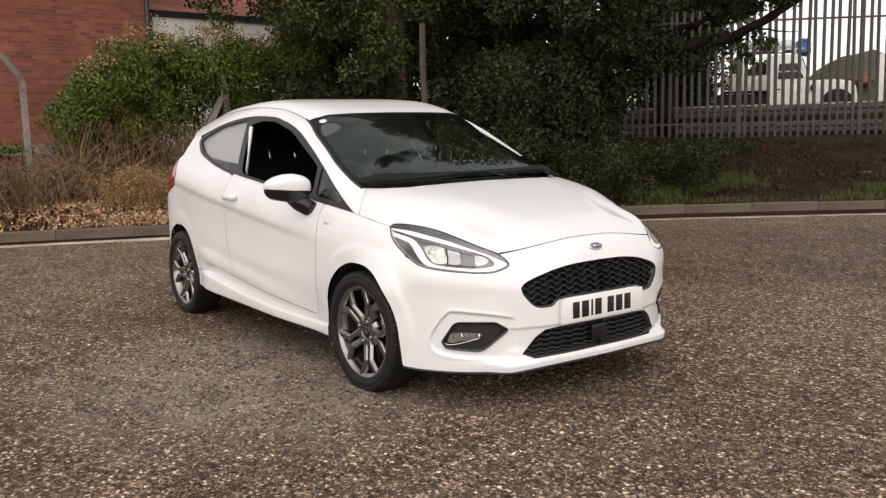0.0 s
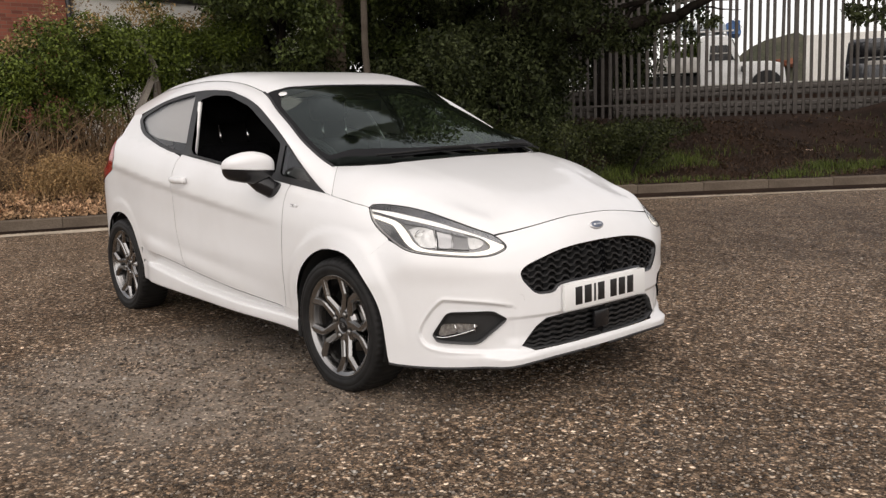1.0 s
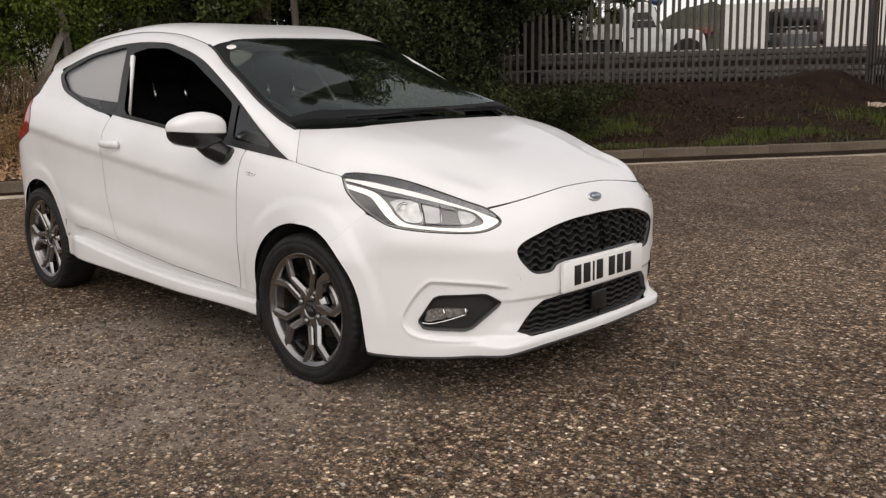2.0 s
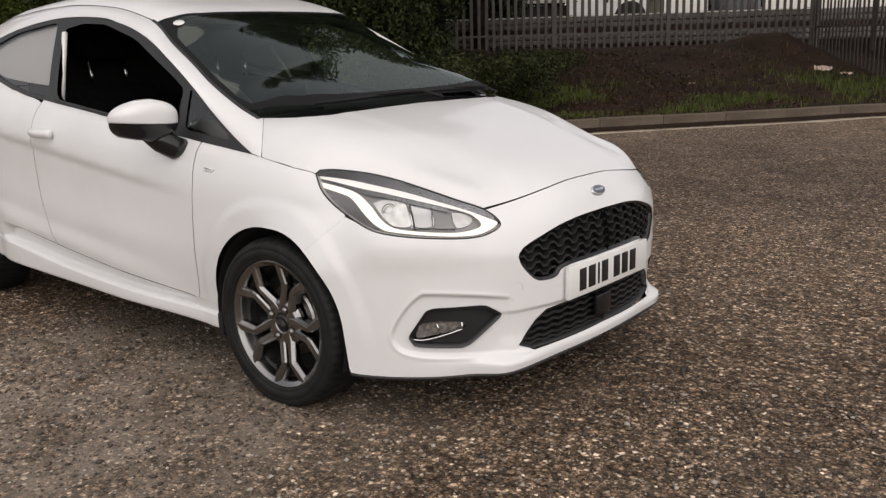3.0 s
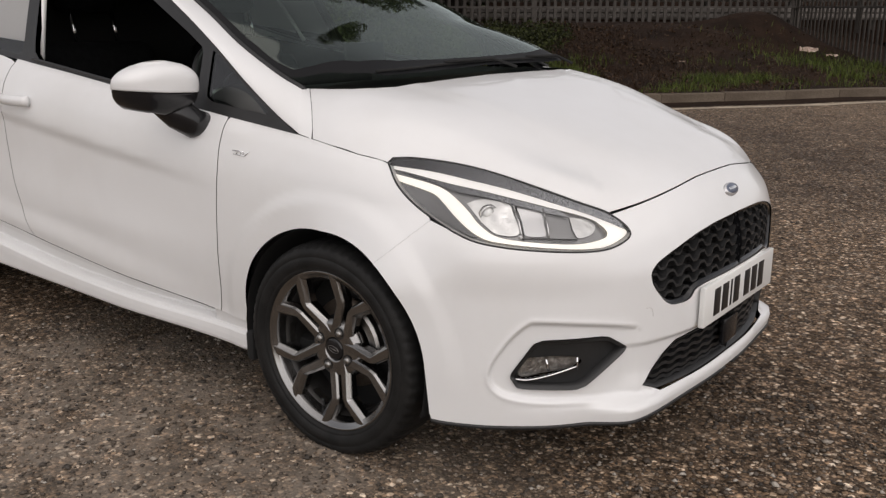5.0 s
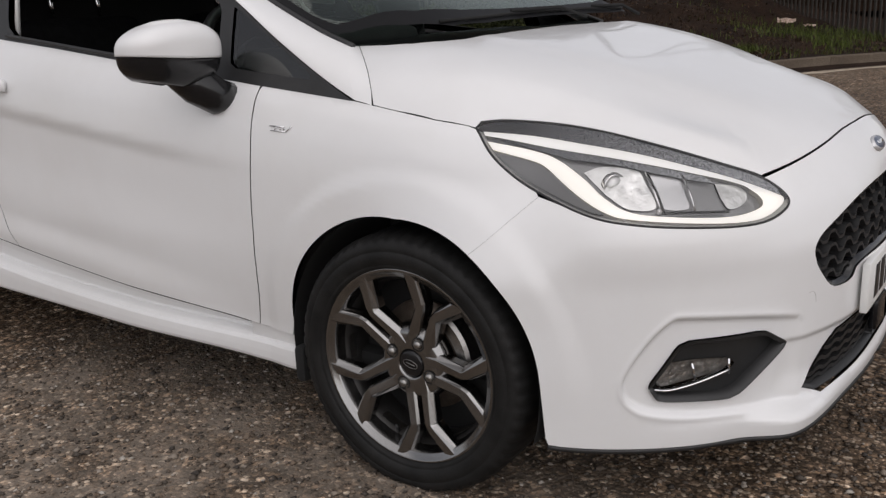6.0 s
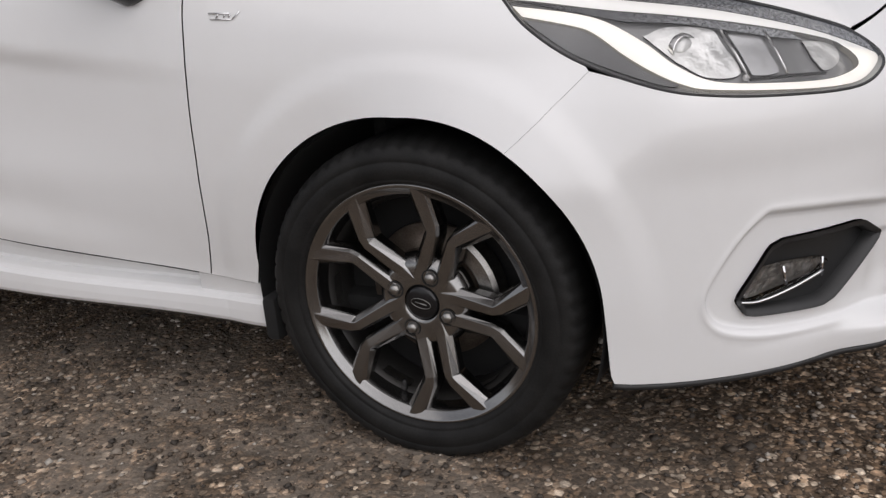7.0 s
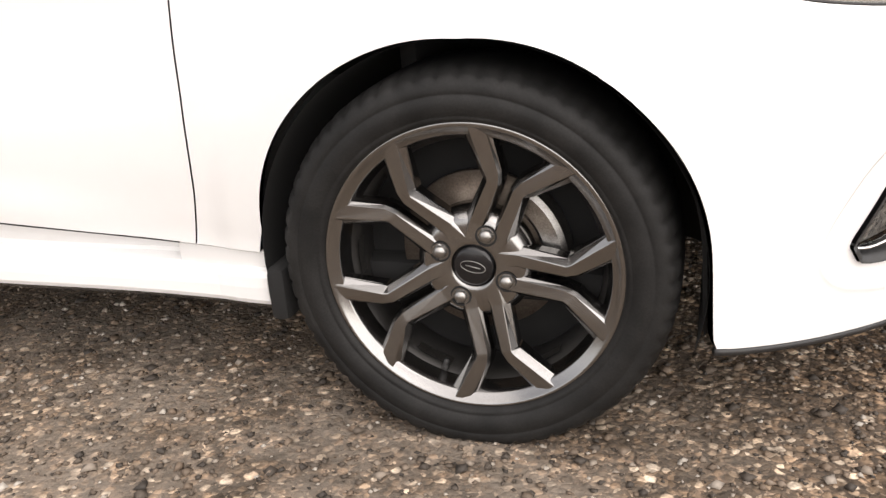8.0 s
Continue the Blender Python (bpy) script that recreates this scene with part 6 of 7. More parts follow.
def leaf_mesh(name, v, f, material):
    me = bpy.data.meshes.new(name)
    me.vertices.add(len(v))
    me.vertices.foreach_set("co", np.asarray(v, np.float32).ravel())
    me.loops.add(f.size)
    me.loops.foreach_set("vertex_index", f.ravel().astype(np.int32))
    me.polygons.add(len(f))
    me.polygons.foreach_set("loop_start", np.arange(0, f.size, f.shape[1], dtype=np.int32))
    me.update(calc_edges=True)
    me.materials.append(material)
    return me


def clump_field(centres, radii, squash=0.8):
    """A chooser of places in the outer parts of many clumps."""
    c, rr = np.array(centres, float), np.array(radii, float)
    w = rr ** 2 / (rr ** 2).sum()

    def where(r, count):
        i = r.choice(len(c), count, p=w)
        d = r.normal(size=(count, 3))
        d /= np.linalg.norm(d, axis=1, keepdims=True)
        return c[i] + d * (rr[i] * r.uniform(0.3, 1.0, count) ** 0.5)[:, None] * np.array([1, 1, squash])
    return where


def crown_clumps(centre, size, count, seed, small=(0.25, 0.6)):
    r = np.random.default_rng(seed)
    d = r.normal(size=(count, 3))
    d /= np.linalg.norm(d, axis=1, keepdims=True)
    c = np.array(centre) + d * np.array(size) * r.uniform(0.35, 1.0, (count, 1)) ** 0.6
    return c, r.uniform(*small, count)


def limb(a, b, r0, r1, seed, bend=0.12, n=7):
    r = np.random.default_rng(seed)
    a, b = np.array(a, float), np.array(b, float)
    L = np.linalg.norm(b - a)
    pts = [a + (b - a) * t + (r.normal(size=3) * bend * L * t * (1 - t) if 0 < t < 1 else 0) for t in np.linspace(0, 1, n)]
    return tube([tuple(p) for p in pts], list(np.linspace(r0, r1, n)), 8)


def tree(label, at, height, crown_at, crown_size, clumps, count, leaf, seed, trunk=0.22, limbs=7, low=0.3, green=None):
    t = thing("tree", label, "tree", at, group="trees behind the kerb")
    r = random.Random(seed)
    top = (crown_at[0] * 0.6, crown_at[1] * 0.6, height * 1.05)
    pieces = [limb((0, 0, -0.3), top, trunk, trunk * 0.4, seed, 0.06, 9)]
    c, rr = crown_clumps(crown_at, crown_size, clumps, seed)
    for i in range(limbs):
        k = r.randrange(len(c))
        s = low + (1 - low) * r.random() * 0.8
        start = np.array(top) * s
        pieces.append(limb(start, c[k], trunk * 0.42, 0.02, seed + i + 1))
    part("trunk", joined(pieces), BARK, t, "dark bark")
    v, f = leaves(count, clump_field(c, rr), leaf, seed)
    hc, hr = crown_clumps((crown_at[0] + 0.6, crown_at[1] - 0.3, crown_at[2] + (2.4 if at[0] > -8 else 4.2)), (crown_size[0] * 1.15, crown_size[1] * 1.15, 1.9 if at[0] > -8 else 3.2), 46, seed + 90, (0.45, 0.9))
    w, g = leaves(int(count * 0.7) if at[0] > -12 else 60, clump_field(hc, hr), leaf * 1.3, seed + 90)
    ob = new("crown", leaf_mesh("crown", np.vstack([v, w]), np.vstack([f, g + len(v)]), green or LEAF_B))
    ob.parent = t
    return t


# dark trees along the bank, and a second row behind them
TREES = [((-10.7, 5.2, 0.3), 7.0, (0.2, 0.0, 3.7), (1.7, 2.0, 2.2), 80, 44000, 0.080, 11, 0.10),
         ((-7.6, 7.9, 0.5), 7.5, (0.0, -0.2, 3.5), (1.9, 1.9, 2.5), 90, 52000, 0.078, 12, 0.28),
         ((-12.6, 16.2, 0.8), 8.5, (0.0, 0.0, 4.3), (2.2, 2.2, 2.6), 90, 40000, 0.10, 13, 0.24),
         ((-10.9, 8.0, 0.4), 8.0, (0.0, 0.0, 4.0), (2.2, 2.2, 3.2), 80, 40000, 0.09, 14, 0.22),
         ((-10.4, 10.8, 0.5), 8.5, (0.0, 0.0, 4.2), (2.4, 2.4, 3.4), 80, 36000, 0.10, 15, 0.25),
         ((-13.4, 6.2, 0.4), 8.5, (0.0, -0.4, 4.9), (2.0, 2.2, 3.0), 70, 26000, 0.11, 16, 0.25),
         ((-14.6, 8.9, 0.5), 8.5, (0.0, 0.0, 3.9), (2.0, 2.0, 3.6), 80, 34000, 0.11, 17, 0.25),
         ((-13.4, 10.9, 0.6), 8.5, (0.0, 0.0, 3.6), (2.0, 2.0, 3.4), 80, 34000, 0.11, 18, 0.25)]
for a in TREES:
    tree("dense dark roadside tree on the bank", *a[:8], trunk=a[8], limbs=12, green=LEAF_D if a[0][0] < -10.5 and a[0][1] < 9 else None)


def bush(name, label, clumps, radii, count, leaf, material, seed, stems=10, category="bush", foot=None):
    """A shrub: stems from the ground to its clumps, and leaves round them."""
    c = np.array(clumps, float)
    at = np.array([c[:, 0].mean(), c[:, 1].mean(), 0.0])
    at[2] = float(bank_height(np.array([at[0]]), np.array([at[1]]))[0])
    t = thing(name, label, category, tuple(at), group="shrubs on the bank" if name in ("undergrowth", "low_shrub") else "")
    r = random.Random(seed)
    for i in range(stems):
        k = r.randrange(len(c))
        g = c[k] - at
        part("stem", limb((g[0] * 0.7, g[1] * 0.7, -0.15), tuple(g), 0.03, 0.008, seed + i), BARK, t)
    v, f = leaves(count, clump_field(c - at, radii), leaf, seed)
    ob = new("foliage", leaf_mesh("foliage", v, f, material))
    ob.parent = t
    return t


def scatter(x0, x1, y0, y1, z0, z1, n, seed, size=(0.3, 0.55)):
    r = np.random.default_rng(seed)
    return np.stack([r.uniform(x0, x1, n), r.uniform(y0, y1, n), r.uniform(z0, z1, n)], -1), r.uniform(*size, n)


# the tall overgrown hedge by the concrete posts
r = np.random.default_rng(31)
hy = r.uniform(0.55, 4.9, 190)
hz = r.uniform(0.9, 1.0, 190) + r.uniform(0, 1, 190) ** 0.6 * (0.6 + 1.25 * smooth((hy - 0.2) / 1.6))
hc = np.stack([-11.5 + r.uniform(-0.55, 0.55, 190), hy, hz], -1)
hedge = bush("hedge", "overgrown leafy green hedge behind the kerb", hc, r.uniform(0.20, 0.40, 190), 74000, 0.058, LEAF_A, 31, 26, "hedge")
hb = np.array(hedge.matrix_world.translation)
ty = r.uniform(0.5, 4.4, 46)
tz = 1.75 + 1.28 * smooth((ty - 0.2) / 1.6) + r.uniform(-0.45, 0.10, 46)
v, f = leaves(2600, clump_field(np.stack([-11.35 + r.uniform(-0.4, 0.45, 46), ty, tz], -1) - hb, r.uniform(0.10, 0.22, 46)), 0.05, 131)
ob = new("young_growth", leaf_mesh("young_growth", v, f, TIPS))
ob.parent = hedge
tagged(ob, "reddish yellow young shoots")


def thicket(name, label, x0, x1, y0, y1, z1, count, seed, material):
    """A tangle of thin bent twigs rising from the ground."""
    r = np.random.default_rng(seed)
    at = ((x0 + x1) / 2, (y0 + y1) / 2)
    t = thing(name, label, "bush", (*at, float(bank_height(np.array([at[0]]), np.array([at[1]]))[0])))
    pieces = []
    for i in range(count):
        a = np.array([r.uniform(x0, x1) - at[0], r.uniform(y0, y1) - at[1], -0.1])
        h = z1 * r.uniform(0.35, 1.0)
        d = r.normal(size=2) * 0.45
        pieces.append(tube([tuple(a), tuple(a + np.array([d[0] * 0.5, d[1] * 0.5, h * 0.7])), tuple(a + np.array([d[0] * 1.1 + r.normal() * 0.08, d[1] * 1.1, h]))], [0.009, 0.006, 0.003], 4, False))
    part("tangle", joined(pieces), material, t)
    return t


thicket("bramble", "bare brown bramble under the hedge", -11.9, -10.6, 0.2, 3.6, 1.35, 800, 32, TWIG)
thicket("bramble", "low brown bramble tangle on the verge", -11.8, -9.7, -3.2, 1.2, 0.85, 1300, 38, TWIG)
thicket("bramble", "low brown bramble tangle on the verge", -10.8, -9.5, 0.8, 3.2, 0.5, 380, 39, TWIG)
c, q = scatter(-11.9, -10.8, 0.7, 3.8, 0.45, 1.25, 40, 32, (0.15, 0.35))
bush("bramble", "thin brown bramble under the hedge", c, q, 5200, 0.05, TWIG, 32, 10)
c, q = scatter(-11.3, -10.9, -0.95, 0.05, 1.05, 1.22, 14, 40, (0.08, 0.16))
bush("fern_sprig", "small green sprig by the concrete post", c, q, 900, 0.06, LEAF_A, 40, 6)
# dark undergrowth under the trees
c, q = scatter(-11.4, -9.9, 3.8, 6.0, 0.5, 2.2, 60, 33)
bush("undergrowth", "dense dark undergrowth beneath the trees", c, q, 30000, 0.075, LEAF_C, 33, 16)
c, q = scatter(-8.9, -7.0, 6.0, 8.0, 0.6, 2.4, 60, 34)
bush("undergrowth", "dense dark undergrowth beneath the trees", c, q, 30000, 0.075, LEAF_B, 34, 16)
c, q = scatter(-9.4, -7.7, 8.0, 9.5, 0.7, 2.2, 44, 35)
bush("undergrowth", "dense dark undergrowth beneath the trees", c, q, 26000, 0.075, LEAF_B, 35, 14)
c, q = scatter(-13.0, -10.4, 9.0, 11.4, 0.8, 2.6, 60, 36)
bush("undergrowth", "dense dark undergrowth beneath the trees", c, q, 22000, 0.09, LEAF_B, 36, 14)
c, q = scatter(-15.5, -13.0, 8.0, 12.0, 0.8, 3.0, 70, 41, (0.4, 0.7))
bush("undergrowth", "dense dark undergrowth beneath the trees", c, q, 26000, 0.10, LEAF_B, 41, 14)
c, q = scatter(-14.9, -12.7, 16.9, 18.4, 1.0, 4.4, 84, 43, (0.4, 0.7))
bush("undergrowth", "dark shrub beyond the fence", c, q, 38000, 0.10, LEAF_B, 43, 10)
c, q = scatter(-7.0, -5.1, 6.2, 9.6, 0.35, 0.85, 60, 37, (0.16, 0.34))
bush("low_shrub", "low olive green shrub on the bank", c, q, 20000, 0.05, LEAF_C, 37, 14)
c, q = scatter(-8.2, -6.6, 9.8, 12.0, 0.5, 0.9, 30, 42, (0.14, 0.30))
bush("low_shrub", "low olive green shrub before the fence", c, q, 9000, 0.05, LEAF_C, 42, 10)
# the long bough that hangs before the fence
bough = thing("bough", "long dark bough with sparse leaves before the fence", "branch", (-6.6, 9.1, 2.5))
for piece in (limb((-0.5, -0.5, -0.1), (0.75, 0.80, 0.14), 0.13, 0.085, 41, 0.04), limb((0.75, 0.80, 0.14), (1.9, 1.70, 0.95), 0.085, 0.05, 42, 0.05),
              limb((-0.2, 0.0, 0.03), (0.9, 0.8, 0.85), 0.06, 0.03, 43), limb((-0.1, 0.1, 0.0), (0.5, 0.6, 0.55), 0.05, 0.02, 44), limb((1.0, 1.0, 0.28), (1.5, 1.5, 0.2), 0.02, 0.006, 45), limb((-1.0, -1.15, -0.30), (-0.5, -0.5, -0.1), 0.15, 0.13, 48, 0.03),
              limb((1.9, 1.70, 0.95), (3.4, 0.4, 1.35), 0.05, 0.032, 141, 0.03), limb((3.4, 0.4, 1.35), (4.65, -0.95, -0.15), 0.032, 0.010, 142, 0.04), limb((3.9, -0.1, 0.8), (5.1, -0.75, -0.1), 0.02, 0.007, 143, 0.04)):
    part("limb", piece, BARK, bough)
c, q = crown_clumps((0.8, 0.9, 0.95), (1.3, 1.1, 0.5), 64, 46, (0.10, 0.26))
c2, q2 = crown_clumps((0.3, 0.35, -0.12), (0.45, 0.4, 0.28), 12, 47, (0.1, 0.22))
c3, q3 = crown_clumps((0.75, 0.80, -0.05), (0.75, 0.65, 0.42), 26, 49, (0.05, 0.13))
c4, q4 = crown_clumps((4.85, -0.80, -0.20), (0.52, 0.42, 0.26), 26, 144, (0.05, 0.11))
v, f = leaves(13300, clump_field(np.vstack([c, c2, c3, c4]), np.concatenate([q, q2, q3, q4])), 0.08, 46)
ob = new("foliage", leaf_mesh("foliage", v, f, LEAF_B))
ob.parent = bough


# grass, weeds and litter on the verge
def blades(places, height, width, material, name, label, seed, lean=0.35):
    r = np.random.default_rng(seed)
    n = len(places)
    z = bank_height(places[:, 0], places[:, 1])
    h = height * r.uniform(0.4, 1.25, n)
    a = r.uniform(0, 2 * np.pi, n)
    l = lean * r.normal(size=(n, 2)) * h[:, None]
    side_v = np.stack([np.cos(a), np.sin(a)], -1) * width / 2
    foot = np.column_stack([places, z - 0.02])
    v = np.zeros((n, 5, 3))
    v[:, 0, :2], v[:, 1, :2] = places - side_v, places + side_v
    v[:, 0, 2] = v[:, 1, 2] = z - 0.02
    v[:, 2, :2], v[:, 3, :2] = places + 0.35 * l + 0.7 * side_v, places + 0.35 * l - 0.7 * side_v
    v[:, 2, 2] = v[:, 3, 2] = z + 0.55 * h
    v[:, 4, :2], v[:, 4, 2] = places + l, z + h
    q = np.arange(n)[:, None] * 5
    f = [tuple(x) for x in np.hstack([q, q + 1, q + 2, q + 3])] + [tuple(x) for x in np.hstack([q + 3, q + 2, q + 4])]
    ob = new(name, mesh_of(name, v.reshape(-1, 3), f, material))
    return tagged(ob, label, name.replace("_", " "), kind="stuff")


def along_kerb(count, d0, d1, y0, y1, seed, patch=0.0, power=1.0):
    """Places behind the kerb, in patches."""
    r = np.random.default_rng(seed)
    k = kl[(kl[:, 1] > y0) & (kl[:, 1] < y1)]
    m = nor[(kl[:, 1] > y0) & (kl[:, 1] < y1)]
    i = r.integers(0, len(k), count * 3)
    d = d0 + (d1 - d0) * r.uniform(0, 1, count * 3) ** power
    p = k[i] + m[i] * d[:, None] + r.normal(size=(count * 3, 2)) * 0.25
    ok = beyond(p[:, 0], p[:, 1]) > 0.2
    if patch:
        ok &= np.array([noise.noise((a * 0.8, b * 0.8, seed)) for a, b in p]) > patch - r.uniform(0, 0.4, len(p))
    return p[ok][:count]


blades(along_kerb(11000, 0.6, 2.9, 6.0, 15.5, 51, 0.42), 0.12, 0.010, GRASS, "verge_grass", "patchy green grass on the bank behind the kerb", 51)
rg = np.random.default_rng(59)
blades(rg.normal((-2.5, 15.2), (0.95, 0.75), (3200, 2)), 0.13, 0.011, GRASS, "verge_grass", "green grass on the low end of the bank", 59)
blades(along_kerb(1500, 0.25, 1.0, 4.0, 15.0, 57, 0.42), 0.08, 0.010, GRASS, "kerb_grass", "tufts of grass along the kerb", 57)
blades(along_kerb(5000, 0.4, 5.5, 5.0, 15.5, 52, 0.2), 0.09, 0.010, LITTER, "dead_grass", "brown dead grass and stalks on the bank", 52, 0.9)
blades(along_kerb(7000, 0.3, 3.6, -7.0, 4.5, 53, 0.1), 0.09, 0.009, TWIG, "dry_grass", "brown dry grass and stalks on the bare verge", 53, 1.0)
r = np.random.default_rng(54)
wp = r.normal((-9.3, 1.0), (0.30, 0.36), (420, 2))
blades(wp, 0.36, 0.008, DRY, "dry_weeds", "bushy orange-brown dead weeds on the verge", 54, 0.5)
wc = np.column_stack([wp, bank_height(wp[:, 0], wp[:, 1]) + r.uniform(0.12, 0.48, 420)])
v, f = leaves(9000, clump_field(wc, r.uniform(0.05, 0.12, 420), 1.4), 0.028, 154)
tagged(new("weed_heads", leaf_mesh("weed_heads", v, f, DRY)), "dry orange-brown seed heads of the weeds", "weeds", kind="stuff")
wl = along_kerb(9000, 0.2, 6.5, -7.0, 15.0, 55, -0.2)


def on_bank(places, lift):
    def where(r, count):
        i = r.integers(0, len(places), count)
        return np.column_stack([places[i], bank_height(places[i, 0], places[i, 1]) + lift * r.uniform(0.1, 1, count)])
    return where


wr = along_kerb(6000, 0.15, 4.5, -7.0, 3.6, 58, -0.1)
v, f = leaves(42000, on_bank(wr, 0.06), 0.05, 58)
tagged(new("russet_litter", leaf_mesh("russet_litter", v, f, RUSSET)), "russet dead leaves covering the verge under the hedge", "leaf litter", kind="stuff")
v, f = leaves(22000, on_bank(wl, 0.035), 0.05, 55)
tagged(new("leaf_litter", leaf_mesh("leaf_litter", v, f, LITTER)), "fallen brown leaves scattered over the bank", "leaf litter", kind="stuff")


# pale scraps caught on the bank
PAPER = weathered("dirty_pale_card", (0.34, 0.22, 0.17), (0.62, 0.50, 0.42), 12, 0.85, 0.2, 0.004, 60)
for x, y, w, l, a, lab in ((-3.85, 16.4, 0.34, 0.22, 20, "crumpled pinkish scrap of packaging on the bank"), (-3.45, 16.6, 0.20, 0.15, 70, "crumpled pinkish scrap of packaging on the bank"), (-2.4, 14.9, 0.20, 0.13, 10, "crumpled pale paper scrap on the grass"), (-4.6, 12.0, 0.11, 0.09, 40, "small pale paper scrap on the bank")):
    bm = bmesh.new()
    bmesh.ops.create_grid(bm, x_segments=6, y_segments=5, size=0.5)
    for q in bm.verts:
        q.co = Vector((q.co.x * w, q.co.y * l, 0.30 * w * (0.5 + noise.noise((q.co.x * 3 + x, q.co.y * 3 + y, 1.5)))))
    bmesh.ops.solidify(bm, geom=list(bm.faces), thickness=0.003)
    t = thing("litter_scrap", lab, "litter", (x, y, float(bank_height(np.array([x]), np.array([y]))[0]) + 0.01), a, group="litter on the bank")
    part("scrap", bm, PAPER, t, flat=True)


# concrete posts with cranked tops, and a brace
def cranked_post(at, lean, label):
    t = thing("concrete_post", label, "post", at, group="old fence posts")
    pts = [(0, 0, -0.3), (lean * 0.5, lean * 0.2, 0.9), (lean, lean * 0.3, 1.75), (lean + 0.03, lean * 0.3 - 0.05, 1.85), (lean + 0.08, lean * 0.3 - 0.28, 2.15)]
    v, f = tube(pts, [0.062, 0.06, 0.056, 0.056, 0.045], 4)
    part("shaft", (v, f), CONCRETE, t, flat=True)
    return t


cranked_post((-11.0, -0.15, 0.35), 0.0, "old concrete fence post with a cranked top")
p2 = cranked_post((-11.0, 3.05, 0.35), -0.03, "old concrete fence post with a diagonal brace")
part("brace", tube([(0.1, -0.95, -0.2), (0.03, -0.45, 0.85), (0.0, -0.05, 1.6)], 0.06, 4), CONCRETE, p2, flat=True)
part("timber_prop", tube([(0.16, 0.05, -0.2), (0.10, -0.02, 1.5)], 0.035, 6), TIMBER, p2)
pole = thing("timber_pole", "grey weathered pole among the trees", "pole", (-7.75, 4.9, 0.3))
part("shaft", tube([(0, 0, -0.3), (0.03, 0.02, 1.0), (0.0, 0.0, 1.9), (0.02, 0.0, 2.55)], [0.056, 0.053, 0.050, 0.047], 10), TIMBER, pole)


# buildings behind the hedge
def building(name, label, x0, y0, x1, y1, z1, material, roof=None):
    b = thing(name, label, "building", ((x0 + x1) / 2, (y0 + y1) / 2, 0))
    L, ang = math.hypot(x1 - x0, y1 - y0), math.atan2(y1 - y0, x1 - x0)
    b.matrix_world = pose((x0 + x1) / 2, (y0 + y1) / 2, 0, 0, 0, math.degrees(ang))
    part("wall", block((L, 0.34, z1), (0, 0.17, z1 / 2)), material, b, flat=True)
    part("side_wall", block((0.34, 8, z1), (L / 2 - 0.17, 4.34, z1 / 2)), material, b, flat=True)
    part("side_wall", block((0.34, 8, z1), (-L / 2 + 0.17, 4.34, z1 / 2)), material, b, flat=True)
    part("back_wall", block((L, 0.34, z1), (0, 8.5, z1 / 2)), material, b, flat=True)
    return b, L


shed, L = building("brick_building", "long red brick industrial building", -16.75, -0.9, -17.0, 3.75, 6.5, BRICK)
part("roof", block((L + 0.3, 9.2, 0.25), (0, 4.3, 6.62)), CONCRETE, shed, "flat grey roof", flat=True)
part("plinth", block((L, 0.06, 0.22), (0, -0.03, 1.02)), CONCRETE, shed, flat=True)
part("downpipe", tube([(L / 2 - 0.05, -0.08, 0), (L / 2 - 0.05, -0.08, 6.4)], 0.06, 8), BLACK_TRIM, shed)
office, L = building("low_office", "low cream building with a dark tiled roof edge", -17.2, 3.9, -17.9, 11.5, 3.98, RENDER)
part("fascia", block((L, 0.05, 0.14), (0, -0.02, 4.05)), BLACK_TRIM, office, flat=True)
v = [(-L / 2 - 0.2, -0.04, 4.12), (L / 2 + 0.2, -0.04, 4.12), (L / 2 + 0.2, 4.0, 5.7), (-L / 2 - 0.2, 4.0, 5.7), (L / 2 + 0.2, 8.8, 4.12), (-L / 2 - 0.2, 8.8, 4.12)]
part("tiled_roof", (v, [(0, 1, 2, 3), (3, 2, 4, 5), (1, 4, 2), (0, 3, 5)]), BRICK, office, "dark brown tiled roof", flat=True)
for i in range(3):
    w = part("window", block((1.1, 0.06, 0.75), (-1.3 + 2.2 * i, -0.02, 3.1), bevel=0.01), WHITE, office, flat=True)
    part("pane", block((0.96, 0.02, 0.60), (-1.3 + 2.2 * i, -0.06, 3.1)), PRIVACY, w, flat=True)
brick_pier = thing("brick_pier", "narrow buff brick pier behind the trees", "pier", (-10.2, 6.0, 0.3))
part("shaft", block((0.27, 0.27, 3.4), (0, 0, 1.6), bevel=0.01), BUFF, brick_pier, flat=True)
low = thing("low_wall", "low grey rendered wall by the brick building", "wall", (-13.2, -1.9, 0.0))
part("wall", block((0.2, 3.3, 1.1), (0, 0, 0.5), bevel=0.015), CONCRETE, low, flat=True)
part("coping", block((0.28, 3.36, 0.07), (0, 0, 1.08), bevel=0.01), CONCRETE, low, flat=True)

# beyond the fence: barrier, vehicles, mound and a pale shed
YARD = 0.85
barrier = thing("crash_barrier", "pale grey steel crash barrier beyond the fence", "barrier")
for z, d in ((1.50, 0.0), (1.08, 0.02)):
    a, b = Vector((-15.2, 15.6, 0)), Vector((0.6, 23.2, 0))
    n = Vector((a.y - b.y, b.x - a.x, 0)).normalized()
    prof = [(0, -0.15), (0.04, -0.1), (0.04, -0.03), (0, 0), (0.04, 0.03), (0.04, 0.1), (0, 0.15)]
    v = [tuple(p - n * u + Vector((0, 0, z + w))) for p in (a, b) for u, w in prof]
    part("beam", (v, [(i, i + 1, i + 8, i + 7) for i in range(6)]), BARRIER, barrier, flat=True)
a, b = Vector((-15.2, 15.6, 0)), Vector((0.6, 23.2, 0))
